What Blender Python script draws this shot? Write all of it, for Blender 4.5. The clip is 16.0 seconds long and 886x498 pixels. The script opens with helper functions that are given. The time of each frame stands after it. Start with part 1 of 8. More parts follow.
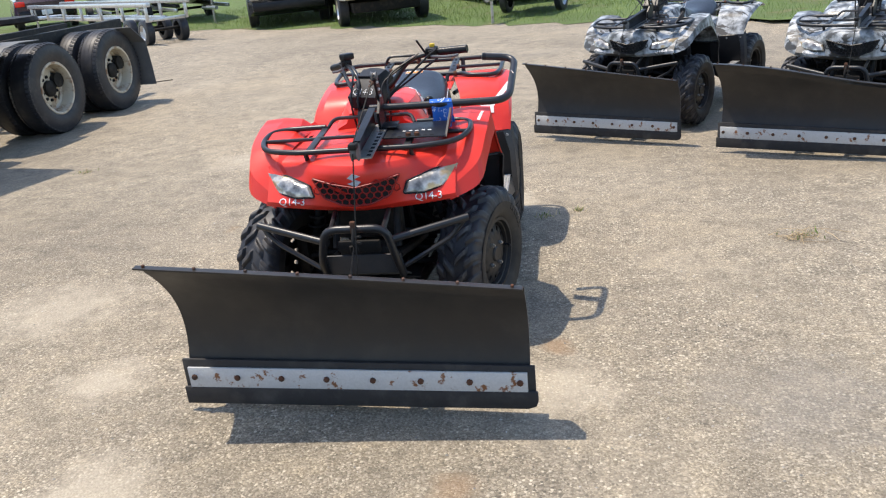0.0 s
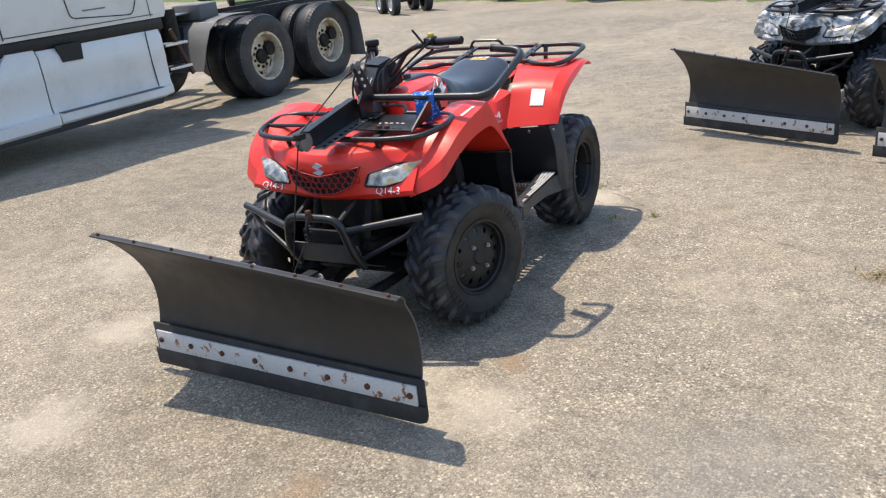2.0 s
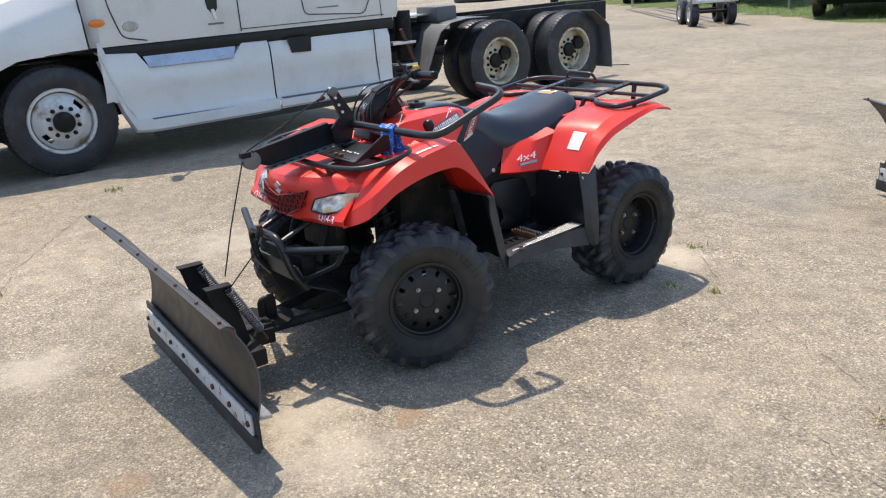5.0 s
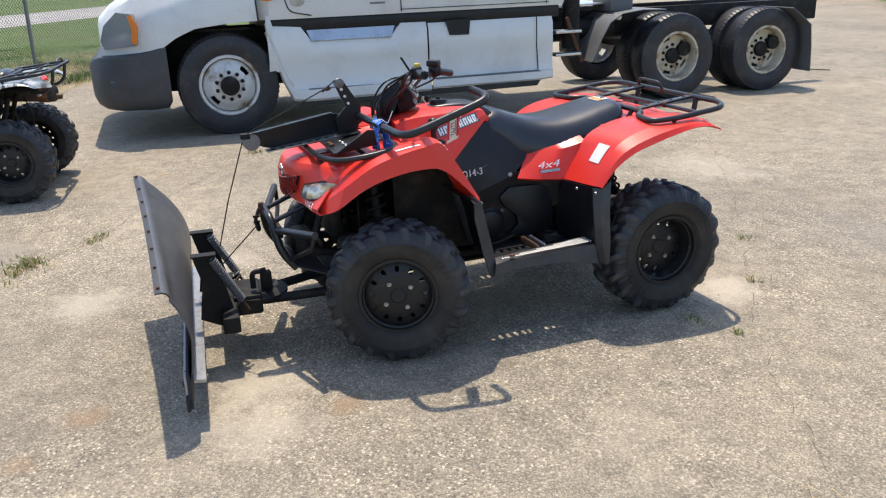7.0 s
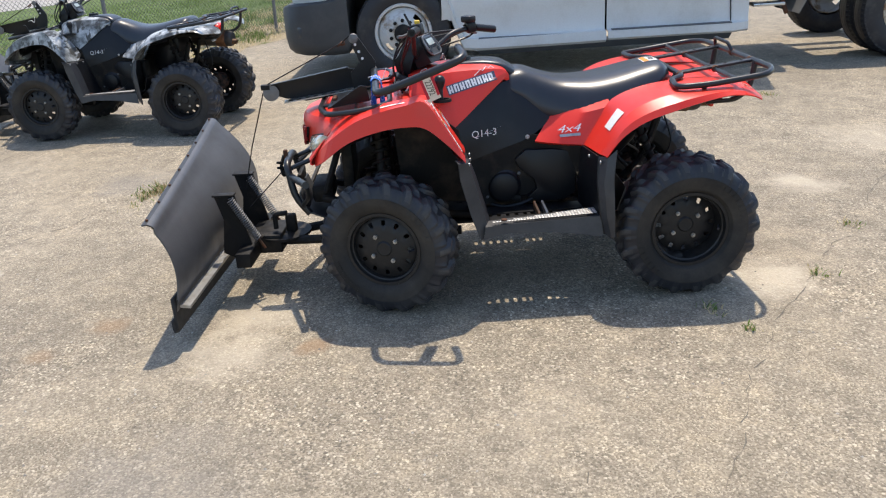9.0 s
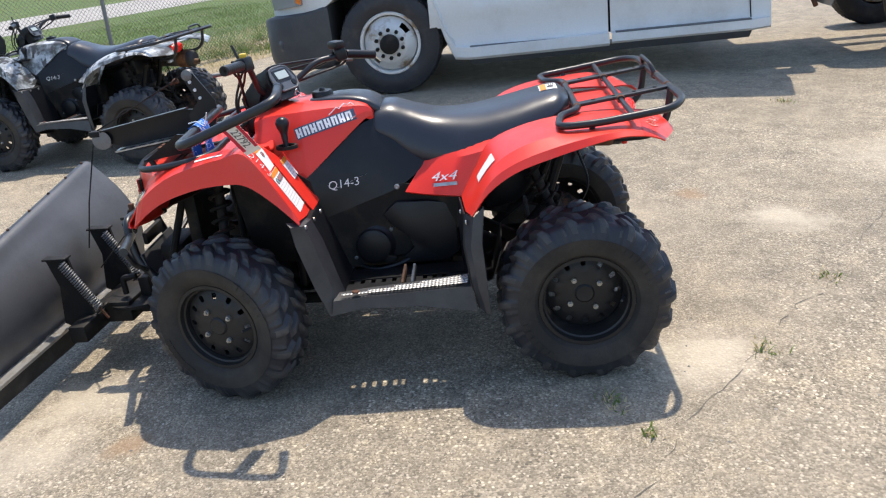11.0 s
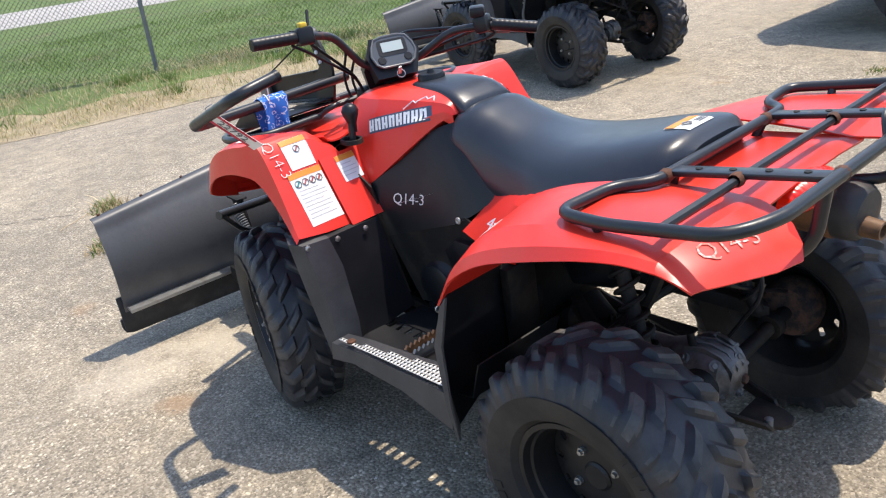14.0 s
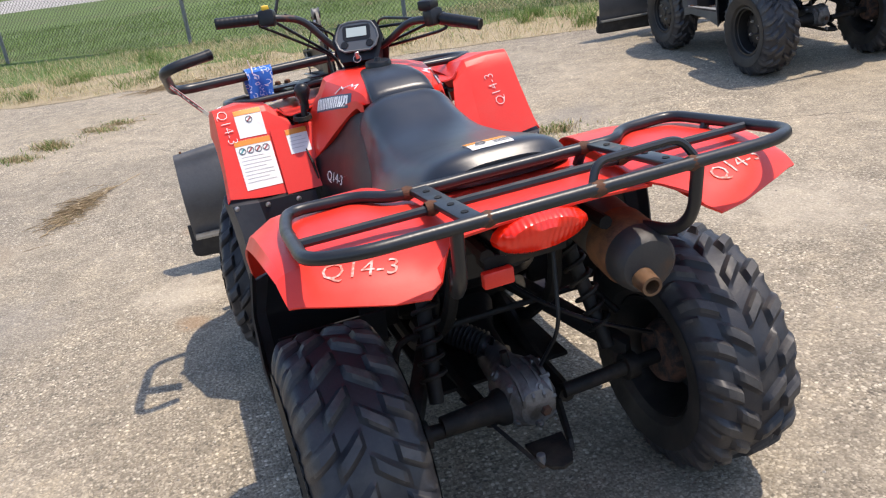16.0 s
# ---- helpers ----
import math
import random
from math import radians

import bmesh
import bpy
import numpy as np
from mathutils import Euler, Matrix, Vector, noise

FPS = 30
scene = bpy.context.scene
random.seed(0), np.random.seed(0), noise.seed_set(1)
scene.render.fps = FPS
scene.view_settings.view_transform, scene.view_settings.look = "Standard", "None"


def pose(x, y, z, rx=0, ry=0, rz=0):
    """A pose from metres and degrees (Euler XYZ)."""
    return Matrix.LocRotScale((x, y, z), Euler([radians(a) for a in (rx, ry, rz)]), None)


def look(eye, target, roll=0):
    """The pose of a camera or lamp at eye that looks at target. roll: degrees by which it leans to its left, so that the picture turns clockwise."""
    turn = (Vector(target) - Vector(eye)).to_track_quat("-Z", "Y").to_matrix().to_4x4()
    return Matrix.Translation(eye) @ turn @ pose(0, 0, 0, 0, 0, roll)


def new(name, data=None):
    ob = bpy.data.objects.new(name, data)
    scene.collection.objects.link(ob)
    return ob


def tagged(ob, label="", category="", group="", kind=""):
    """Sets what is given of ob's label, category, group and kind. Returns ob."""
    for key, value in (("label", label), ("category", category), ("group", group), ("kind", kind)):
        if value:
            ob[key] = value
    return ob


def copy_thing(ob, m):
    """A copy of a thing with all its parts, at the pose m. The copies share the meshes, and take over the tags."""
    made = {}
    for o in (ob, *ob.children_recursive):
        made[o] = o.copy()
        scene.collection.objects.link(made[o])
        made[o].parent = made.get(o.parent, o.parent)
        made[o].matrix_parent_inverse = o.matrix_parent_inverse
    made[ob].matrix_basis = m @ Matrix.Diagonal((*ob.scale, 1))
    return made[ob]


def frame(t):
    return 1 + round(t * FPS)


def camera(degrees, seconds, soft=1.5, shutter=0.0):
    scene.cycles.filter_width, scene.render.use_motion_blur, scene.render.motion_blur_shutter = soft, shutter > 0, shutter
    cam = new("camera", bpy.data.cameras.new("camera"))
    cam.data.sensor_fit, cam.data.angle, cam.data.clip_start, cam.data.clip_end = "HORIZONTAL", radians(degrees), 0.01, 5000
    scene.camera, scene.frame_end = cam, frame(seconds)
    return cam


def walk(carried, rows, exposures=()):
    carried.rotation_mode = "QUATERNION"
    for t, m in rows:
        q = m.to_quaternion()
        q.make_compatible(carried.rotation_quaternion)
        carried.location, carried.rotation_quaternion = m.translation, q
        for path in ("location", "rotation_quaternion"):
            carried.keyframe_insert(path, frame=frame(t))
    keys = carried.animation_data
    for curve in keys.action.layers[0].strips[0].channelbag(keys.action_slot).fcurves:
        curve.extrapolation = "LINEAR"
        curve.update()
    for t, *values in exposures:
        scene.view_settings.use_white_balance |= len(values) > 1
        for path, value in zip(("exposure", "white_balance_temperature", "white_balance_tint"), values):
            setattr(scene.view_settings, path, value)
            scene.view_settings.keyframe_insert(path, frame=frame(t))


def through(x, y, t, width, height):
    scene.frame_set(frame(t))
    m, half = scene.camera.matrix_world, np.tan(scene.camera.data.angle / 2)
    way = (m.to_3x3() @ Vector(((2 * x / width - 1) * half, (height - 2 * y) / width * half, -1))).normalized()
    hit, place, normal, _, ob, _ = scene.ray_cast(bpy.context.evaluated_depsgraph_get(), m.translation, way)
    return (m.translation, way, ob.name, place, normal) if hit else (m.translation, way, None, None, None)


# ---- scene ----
cam = camera(57.3, 16.0, 1.2)
PATH = [
    (0, (0.068, -0.052, 1.592), (-0.322, 1.778, 0.884), -5.5),
    (0.5, (0.408, 0.009, 1.575), (-0.246, 1.775, 0.902), -6.3),
    (1, (0.686, 0.129, 1.59), (-0.061, 1.848, 0.89), -4.2),
    (1.5, (0.915, 0.314, 1.56), (0.013, 1.968, 0.889), -4.3),
    (2, (1.147, 0.476, 1.543), (0.156, 2.061, 0.834), -6.5),
    (2.5, (1.435, 0.6, 1.567), (0.285, 2.053, 0.815), -6.5),
    (3, (1.548, 0.832, 1.546), (0.316, 2.23, 0.82), -6.3),
    (3.5, (1.672, 1.057, 1.541), (0.402, 2.409, 0.793), -6.8),
    (4, (1.812, 1.216, 1.545), (0.416, 2.456, 0.827), -7.7),
    (4.5, (2.015, 1.398, 1.545), (0.552, 2.511, 0.758), -3.5),
    (5, (2.125, 1.568, 1.534), (0.57, 2.648, 0.89), -4.2),
    (5.2, (2.152, 1.646, 1.525), (0.563, 2.671, 0.874), -4.3),
    (7.3, (2.631, 2.595, 1.57), (0.821, 3.112, 0.894), -2.9),
    (7.5, (2.667, 2.701, 1.572), (0.847, 3.163, 0.882), -3.8),
    (8, (2.731, 3.016, 1.548), (0.89, 3.295, 0.817), -4.1),
    (8.2, (2.756, 3.127, 1.561), (0.931, 3.322, 0.765), -3.3),
    (8.7, (2.772, 3.40, 1.561), (0.92, 3.43, 0.78), -3.5),
    (9.3, (2.715, 3.72, 1.564), (0.83, 3.58, 0.81), -4.0),
    (10.3, (2.401, 4.199, 1.57), (0.565, 3.843, 0.861), -4.6),
    (10.5, (2.298, 4.237, 1.559), (0.461, 3.903, 0.842), -4.7),
    (11, (2.059, 4.364, 1.525), (0.217, 4.125, 0.781), -6.6),
    (11.5, (1.775, 4.534, 1.5), (-0.045, 4.152, 0.764), -5.9),
    (12, (1.484, 4.722, 1.497), (-0.281, 4.201, 0.712), -6.1),
    (12.5, (1.153, 4.876, 1.462), (-0.547, 4.169, 0.681), -6.7),
    (13, (0.921, 5.054, 1.455), (-0.68, 4.136, 0.683), -8.2),
    (13.5, (0.705, 5.293, 1.478), (-0.623, 4.085, 0.613), -8.2),
    (14, (0.517, 5.445, 1.456), (-0.577, 3.972, 0.66), -9.2),
    (14.5, (0.265, 5.587, 1.464), (-0.681, 4.031, 0.636), -8.5),
    (15, (0.021, 5.76, 1.431), (-0.701, 4.088, 0.605), -9.6),
    (15.5, (-0.194, 5.926, 1.43), (-0.782, 4.233, 0.541), -10.4),
    (16, (-0.415, 6.024, 1.421), (-0.863, 4.244, 0.627), -8.8),
]
walk(cam, [(t, look(eye, target, roll)) for t, eye, target, roll in PATH],
     [(0, 0.80, 6500, 10), (8.2, 0.78, 6500, 10), (10.5, 0.86, 6450, 10), (12, 1.02, 6350, 10), (13, 1.04, 6350, 10), (14.5, 0.98, 6400, 11), (16, 0.82, 6500, 13)])


import mathutils

# ---- world, sun, exposure ----
SUN_OFFSET = Vector((0.35, -0.07, -1.0))          # the way the sunlight travels
to_sun = -SUN_OFFSET.normalized()
world = bpy.data.worlds.new("sky")
scene.world = world
world.use_nodes = True
wn = world.node_tree.nodes
sky = wn.new("ShaderNodeTexSky")
sky.sky_type = "NISHITA"
sky.sun_disc = False
sky.sun_elevation = math.asin(to_sun.z)
sky.sun_rotation = math.atan2(to_sun.x, to_sun.y)
wn["Background"].inputs["Strength"].default_value = 0.15
world.node_tree.links.new(sky.outputs["Color"], wn["Background"].inputs["Color"])
sun_data = bpy.data.lights.new("sun", "SUN")
sun_data.energy = 2.9
sun_data.angle = radians(0.55)
sun_data.color = (1.0, 0.89, 0.745)
sun = new("sun", sun_data)
sun.rotation_euler = SUN_OFFSET.to_track_quat("-Z", "Y").to_euler()
scene.view_settings.exposure = 0.78


# ---- materials ----
def shader(name, base, rough=0.5, metal=0.0, coat=0.0):
    m = bpy.data.materials.new(name)
    m.use_nodes = True
    p = m.node_tree.nodes["Principled BSDF"]
    p.inputs["Base Color"].default_value = (*base, 1)
    p.inputs["Roughness"].default_value = rough
    p.inputs["Metallic"].default_value = metal
    p.inputs["Coat Weight"].default_value = coat
    return m, m.node_tree.nodes, m.node_tree.links, p


def coords(n, kind="Object"):
    return n.new("ShaderNodeTexCoord").outputs[kind]


def noise_tex(n, l, co, scale, detail=4.0, rough=0.55):
    t = n.new("ShaderNodeTexNoise")
    t.inputs["Scale"].default_value = scale
    t.inputs["Detail"].default_value = detail
    t.inputs["Roughness"].default_value = rough
    l.new(co, t.inputs["Vector"])
    return t.outputs["Fac"]


def ramp(n, l, fac, stops, smooth=False):
    r = n.new("ShaderNodeValToRGB")
    if smooth:
        r.color_ramp.interpolation = "EASE"
    el = r.color_ramp.elements
    while len(el) < len(stops):
        el.new(0.5)
    for e, (pos, col) in zip(el, stops):
        e.position = pos
        e.color = (*col, 1) if len(col) == 3 else col
    l.new(fac, r.inputs["Fac"])
    return r.outputs["Color"]


def mixc(n, l, fac, a, b, mode="MIX"):
    x = n.new("ShaderNodeMix")
    x.data_type = "RGBA"
    x.blend_type = mode
    for v, i in ((fac, 0), (a, 6), (b, 7)):
        if isinstance(v, (int, float)):
            x.inputs[i].default_value = v
        elif isinstance(v, tuple):
            x.inputs[i].default_value = (*v, 1)
        else:
            l.new(v, x.inputs[i])
    return x.outputs[2]


def bump(n, l, p, height, strength=0.2, dist=0.01):
    b = n.new("ShaderNodeBump")
    b.inputs["Strength"].default_value = strength
    b.inputs["Distance"].default_value = dist
    l.new(height, b.inputs["Height"])
    l.new(b.outputs["Normal"], p.inputs["Normal"])


def worn(name, base, wear, rough=0.5, metal=0.0, scale=6.0, lo=0.52, hi=0.68, grain=180.0, grain_bump=0.06, coat=0.0, rough_var=0.15, gloss=0.5):
    """Paint, plastic or metal with large patches of wear, fine grain and uneven gloss."""
    m, n, l, p = shader(name, base, rough, metal, coat)
    p.inputs["Specular IOR Level"].default_value = gloss
    co = coords(n)
    big = noise_tex(n, l, co, scale, 6.0, 0.62)
    fine = noise_tex(n, l, co, grain, 3.0)
    fac = ramp(n, l, big, [(lo, (0, 0, 0)), (hi, (1, 1, 1))])
    c = mixc(n, l, fac, base, wear)
    c = mixc(n, l, 0.22, c, ramp(n, l, fine, [(0.3, (0.35, 0.35, 0.35)), (0.7, (0.65, 0.65, 0.65))]), "OVERLAY")
    l.new(c, p.inputs["Base Color"])
    rr = n.new("ShaderNodeMapRange")
    rr.inputs["To Min"].default_value = max(0.05, rough - rough_var)
    rr.inputs["To Max"].default_value = min(1.0, rough + rough_var)
    l.new(noise_tex(n, l, co, scale * 3.0, 5.0), rr.inputs["Value"])
    l.new(rr.outputs["Result"], p.inputs["Roughness"])
    bump(n, l, p, fine, grain_bump, 0.004)
    return m


M = {}
M["red"] = worn("red_plastic", (0.72, 0.031, 0.017), (0.66, 0.055, 0.036), 0.37, 0, 4.0, 0.5, 0.8, 300, 0.03, 0.0, 0.10)
M["black"] = worn("black_plastic", (0.0065, 0.0072, 0.0092), (0.015, 0.0155, 0.0175), 0.40, 0, 5.0, 0.5, 0.75, 260, 0.08, gloss=0.36)
M["faded"] = worn("sun_faded_black_plastic", (0.028, 0.029, 0.033), (0.060, 0.060, 0.062), 0.42, 0, 6.0, 0.45, 0.75, 220, 0.08)
M["seat"] = worn("black_vinyl", (0.020, 0.024, 0.032), (0.030, 0.034, 0.042), 0.33, 0, 7.0, 0.5, 0.8, 420, 0.08, 0.0, 0.05)
M["tube"] = worn("black_painted_steel", (0.014, 0.015, 0.017), (0.16, 0.065, 0.028), 0.36, 0.0, 9.0, 0.66, 0.76, 200, 0.06)
M["dark"] = worn("dirty_dark_metal", (0.013, 0.0125, 0.012), (0.045, 0.036, 0.027), 0.62, 0.15, 9.0, 0.5, 0.72, 90, 0.2, gloss=0.25)
M["tyre"] = worn("tyre_rubber", (0.022, 0.023, 0.028), (0.068, 0.063, 0.058), 0.46, 0, 6.0, 0.50, 0.80, 150, 0.15, 0.0, 0.12, gloss=0.42)
M["sidewall"] = worn("dusty_tyre_sidewall", (0.022, 0.0205, 0.0188), (0.060, 0.052, 0.043), 0.66, 0, 5.0, 0.42, 0.7, 150, 0.12, 0.0, 0.1, gloss=0.3)
M["lug"] = worn("scuffed_tread_rubber", (0.040, 0.039, 0.040), (0.095, 0.088, 0.080), 0.52, 0, 14.0, 0.46, 0.72, 150, 0.15, 0.0, 0.12, gloss=0.45)
M["rim"] = worn("black_steel_rim", (0.0155, 0.015, 0.015), (0.034, 0.030, 0.026), 0.50, 0.2, 12.0, 0.55, 0.75, 180, 0.05)
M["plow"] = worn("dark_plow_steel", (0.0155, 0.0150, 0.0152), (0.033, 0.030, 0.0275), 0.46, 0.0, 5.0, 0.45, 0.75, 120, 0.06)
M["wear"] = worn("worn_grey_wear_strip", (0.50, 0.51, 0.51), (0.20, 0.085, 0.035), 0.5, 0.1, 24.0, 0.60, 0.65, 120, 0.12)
# paler steel for the moldboard's back, the sky's sheen put into its colour
M["plowback"] = worn("pale_sheen_steel", (0.085, 0.086, 0.090), (0.050, 0.050, 0.051), 0.42, 0.1, 4.0, 0.45, 0.75, 120, 0.05)
M["rubber"] = worn("black_rubber_edge", (0.022, 0.0215, 0.022), (0.06, 0.056, 0.052), 0.75, 0, 8.0, 0.5, 0.75, 140, 0.2)
M["rust"] = worn("rusty_steel", (0.12, 0.045, 0.020), (0.055, 0.032, 0.022), 0.8, 0.2, 25.0, 0.4, 0.65, 260, 0.3)
M["steel"] = worn("grey_steel", (0.42, 0.42, 0.41), (0.25, 0.21, 0.17), 0.38, 0.8, 20.0, 0.5, 0.75, 200, 0.08)
M["chrome"] = worn("chrome", (0.72, 0.72, 0.72), (0.45, 0.43, 0.40), 0.16, 1.0, 25.0, 0.6, 0.8, 200, 0.02)
M["tread"] = worn("scuffed_bare_metal", (0.40, 0.40, 0.39), (0.24, 0.22, 0.19), 0.42, 0.35, 20.0, 0.52, 0.75, 200, 0.06)
M["cap"] = worn("burnt_grey_steel", (0.045, 0.044, 0.045), (0.085, 0.048, 0.028), 0.55, 0.3, 14.0, 0.55, 0.72, 200, 0.08)
M["hub"] = worn("rusty_dirty_hub", (0.13, 0.070, 0.047), (0.03, 0.027, 0.025), 0.85, 0.1, 40.0, 0.4, 0.6, 200, 0.4)
M["heat"] = worn("heat_stained_steel", (0.22, 0.145, 0.085), (0.13, 0.052, 0.020), 0.50, 0.2, 13.0, 0.44, 0.54, 220, 0.08)
M["muffler"] = worn("dull_stained_steel", (0.095, 0.085, 0.075), (0.14, 0.075, 0.038), 0.50, 0.2, 9.0, 0.48, 0.70, 220, 0.06)
M["rustband"] = worn("orange_rust_steel", (0.20, 0.085, 0.034), (0.085, 0.040, 0.022), 0.72, 0.1, 16.0, 0.44, 0.60, 240, 0.2)
M["steel_dull"] = worn("dull_grey_steel", (0.125, 0.13, 0.135), (0.085, 0.078, 0.07), 0.48, 0.25, 14.0, 0.5, 0.75, 200, 0.08)
M["alloy"] = worn("cast_alloy", (0.19, 0.187, 0.185), (0.060, 0.053, 0.045), 0.55, 0.6, 12.0, 0.45, 0.65, 120, 0.25)
M["label"] = worn("white_label", (0.78, 0.77, 0.74), (0.66, 0.62, 0.56), 0.5, 0, 18.0, 0.55, 0.8, 300, 0.02)
M["orange"] = shader("orange_print", (0.75, 0.26, 0.03), 0.5)[0]
M["ink"] = shader("grey_print", (0.16, 0.16, 0.16), 0.6)[0]
M["faint"] = shader("pale_grey_print", (0.54, 0.54, 0.53), 0.6)[0]
M["print_red"] = shader("red_printing_ink", (0.45, 0.10, 0.10), 0.5)[0]
M["print_teal"] = shader("teal_printing_ink", (0.06, 0.32, 0.33), 0.5)[0]
M["chalk_worn"] = worn("half_rubbed_off_marker", (0.72, 0.50, 0.46), (0.62, 0.16, 0.11), 0.6, 0, 60.0, 0.42, 0.58, 200, 0.02)
M["chalk"] = shader("white_paint_marker", (0.80, 0.78, 0.75), 0.65)[0]
M["badge"] = shader("silver_blue_badge", (0.50, 0.56, 0.64), 0.25, 0.4)[0]
M["net"] = shader("dark_red_mesh", (0.28, 0.012, 0.009), 0.40)[0]
M["decal"] = shader("white_decal", (0.76, 0.77, 0.79), 0.4)[0]
M["decal_blue"] = shader("blue_grey_decal", (0.055, 0.075, 0.12), 0.4)[0]
M["tagred"] = shader("red_paper_tag", (0.52, 0.03, 0.06), 0.6)[0]
M["yellow"] = shader("yellow_switch", (0.70, 0.45, 0.03), 0.45)[0]
M["tan"] = worn("tan_rusty_peg", (0.16, 0.085, 0.040), (0.085, 0.042, 0.022), 0.6, 0.1, 30.0, 0.45, 0.65)
M["shirt"] = worn("truck_white_paint", (0.69, 0.685, 0.66), (0.56, 0.54, 0.50), 0.32, 0, 1.6, 0.5, 0.75, 60, 0.01, 0.12, 0.06)
M["bumper"] = worn("grey_bumper_plastic", (0.055, 0.058, 0.062), (0.085, 0.085, 0.085), 0.55, 0, 4.0, 0.5, 0.8, 150, 0.08)
M["truckrim_stained"] = worn("cream_stained_rim", (0.56, 0.50, 0.38), (0.24, 0.12, 0.055), 0.55, 0, 9.0, 0.50, 0.68, 160, 0.06)
M["truckrim"] = worn("white_steel_rim", (0.62, 0.62, 0.60), (0.26, 0.17, 0.09), 0.42, 0.15, 6.0, 0.53, 0.66, 120, 0.06)
M["alu"] = worn("aluminium", (0.58, 0.59, 0.60), (0.42, 0.42, 0.42), 0.32, 0.9, 5.0, 0.5, 0.8, 120, 0.04)
M["galv"] = worn("galvanised_post", (0.20, 0.205, 0.21), (0.15, 0.145, 0.13), 0.5, 0.5, 12.0, 0.5, 0.8)
M["wire"] = worn("weathered_fence_wire", (0.050, 0.052, 0.054), (0.085, 0.080, 0.072), 0.6, 0.2, 12.0, 0.5, 0.8)
M["flap"] = worn("grey_mudflap", (0.11, 0.115, 0.12), (0.17, 0.165, 0.155), 0.6, 0, 3.0, 0.5, 0.8, 120, 0.06)
M["crack"] = worn("crack_grit", (0.12, 0.107, 0.087), (0.19, 0.17, 0.135), 0.95, 0, 20.0)
# near-black for openings: the shade inside them is put into the colour
M["void"] = shader("dark_void", (0.006, 0.006, 0.006), 0.8)[0]
M["glass"] = shader("dark_glass", (0.02, 0.025, 0.03), 0.06)[0]
M["screen"] = shader("lcd_screen", (0.40, 0.46, 0.44), 0.08)[0]
M["dialface"] = shader("silver_dial_face", (0.10, 0.105, 0.11), 0.16, 0.2)[0]


def lamp_lens(name, tint, rough, ribs):
    m, n, l, p = shader(name, tint, rough)
    p.inputs["Coat Weight"].default_value = 0.35
    p.inputs["Coat Roughness"].default_value = 0.05
    w = n.new("ShaderNodeTexWave")
    w.inputs["Scale"].default_value = ribs
    w.inputs["Distortion"].default_value = 1.0
    l.new(coords(n), w.inputs["Vector"])
    bump(n, l, p, w.outputs["Fac"], 0.25, 0.004)
    return m


def headlamp_mat():
    m, n, l, p = shader("clear_headlamp", (0.6, 0.6, 0.6), 0.16, 0.45)
    co = coords(n)
    v = n.new("ShaderNodeTexVoronoi")
    v.inputs["Scale"].default_value = 22
    l.new(co, v.inputs["Vector"])
    # dark, grey and amber patches put the lens's reflections into the base colour
    c = ramp(n, l, noise_tex(n, l, co, 14, 3), [(0.32, (0.10, 0.095, 0.09)), (0.45, (0.30, 0.295, 0.28)), (0.54, (0.60, 0.57, 0.50)), (0.64, (0.52, 0.37, 0.19))])
    l.new(c, p.inputs["Base Color"])
    p.inputs["Coat Weight"].default_value = 0.45
    p.inputs["Coat Roughness"].default_value = 0.03
    bump(n, l, p, v.outputs["Distance"], 0.5, 0.01)
    return m


M["headlamp"] = headlamp_mat()
M["lorry_lamp"] = shader("smoky_clear_lamp", (0.27, 0.29, 0.31), 0.16, 0.4, 1.0)[0]
M["tail"] = lamp_lens("red_tail_lens", (0.92, 0.020, 0.004), 0.20, 28)
M["amber"] = lamp_lens("amber_lens", (0.75, 0.20, 0.02), 0.15, 40)


def camo_mat():
    m, n, l, p = shader("snow_camouflage_plastic", (0.5, 0.5, 0.5), 0.32)
    co = coords(n)
    a = noise_tex(n, l, co, 9.0, 5.0, 0.6)
    st = n.new("ShaderNodeMapping")
    st.inputs["Scale"].default_value = (5.0, 22.0, 9.0)
    st.inputs["Rotation"].default_value = (0.5, 0.7, 0.4)
    l.new(co, st.inputs["Vector"])
    b = noise_tex(n, l, st.outputs["Vector"], 1.0, 4.0, 0.6)
    c1 = ramp(n, l, a, [(0.38, (0.06, 0.06, 0.058)), (0.47, (0.20, 0.215, 0.22)), (0.55, (0.42, 0.44, 0.45)), (0.64, (0.62, 0.63, 0.63))])
    f = ramp(n, l, b, [(0.53, (0, 0, 0)), (0.57, (1, 1, 1))])
    c = mixc(n, l, f, c1, (0.065, 0.062, 0.055))
    l.new(c, p.inputs["Base Color"])
    return m


M["camo"] = camo_mat()


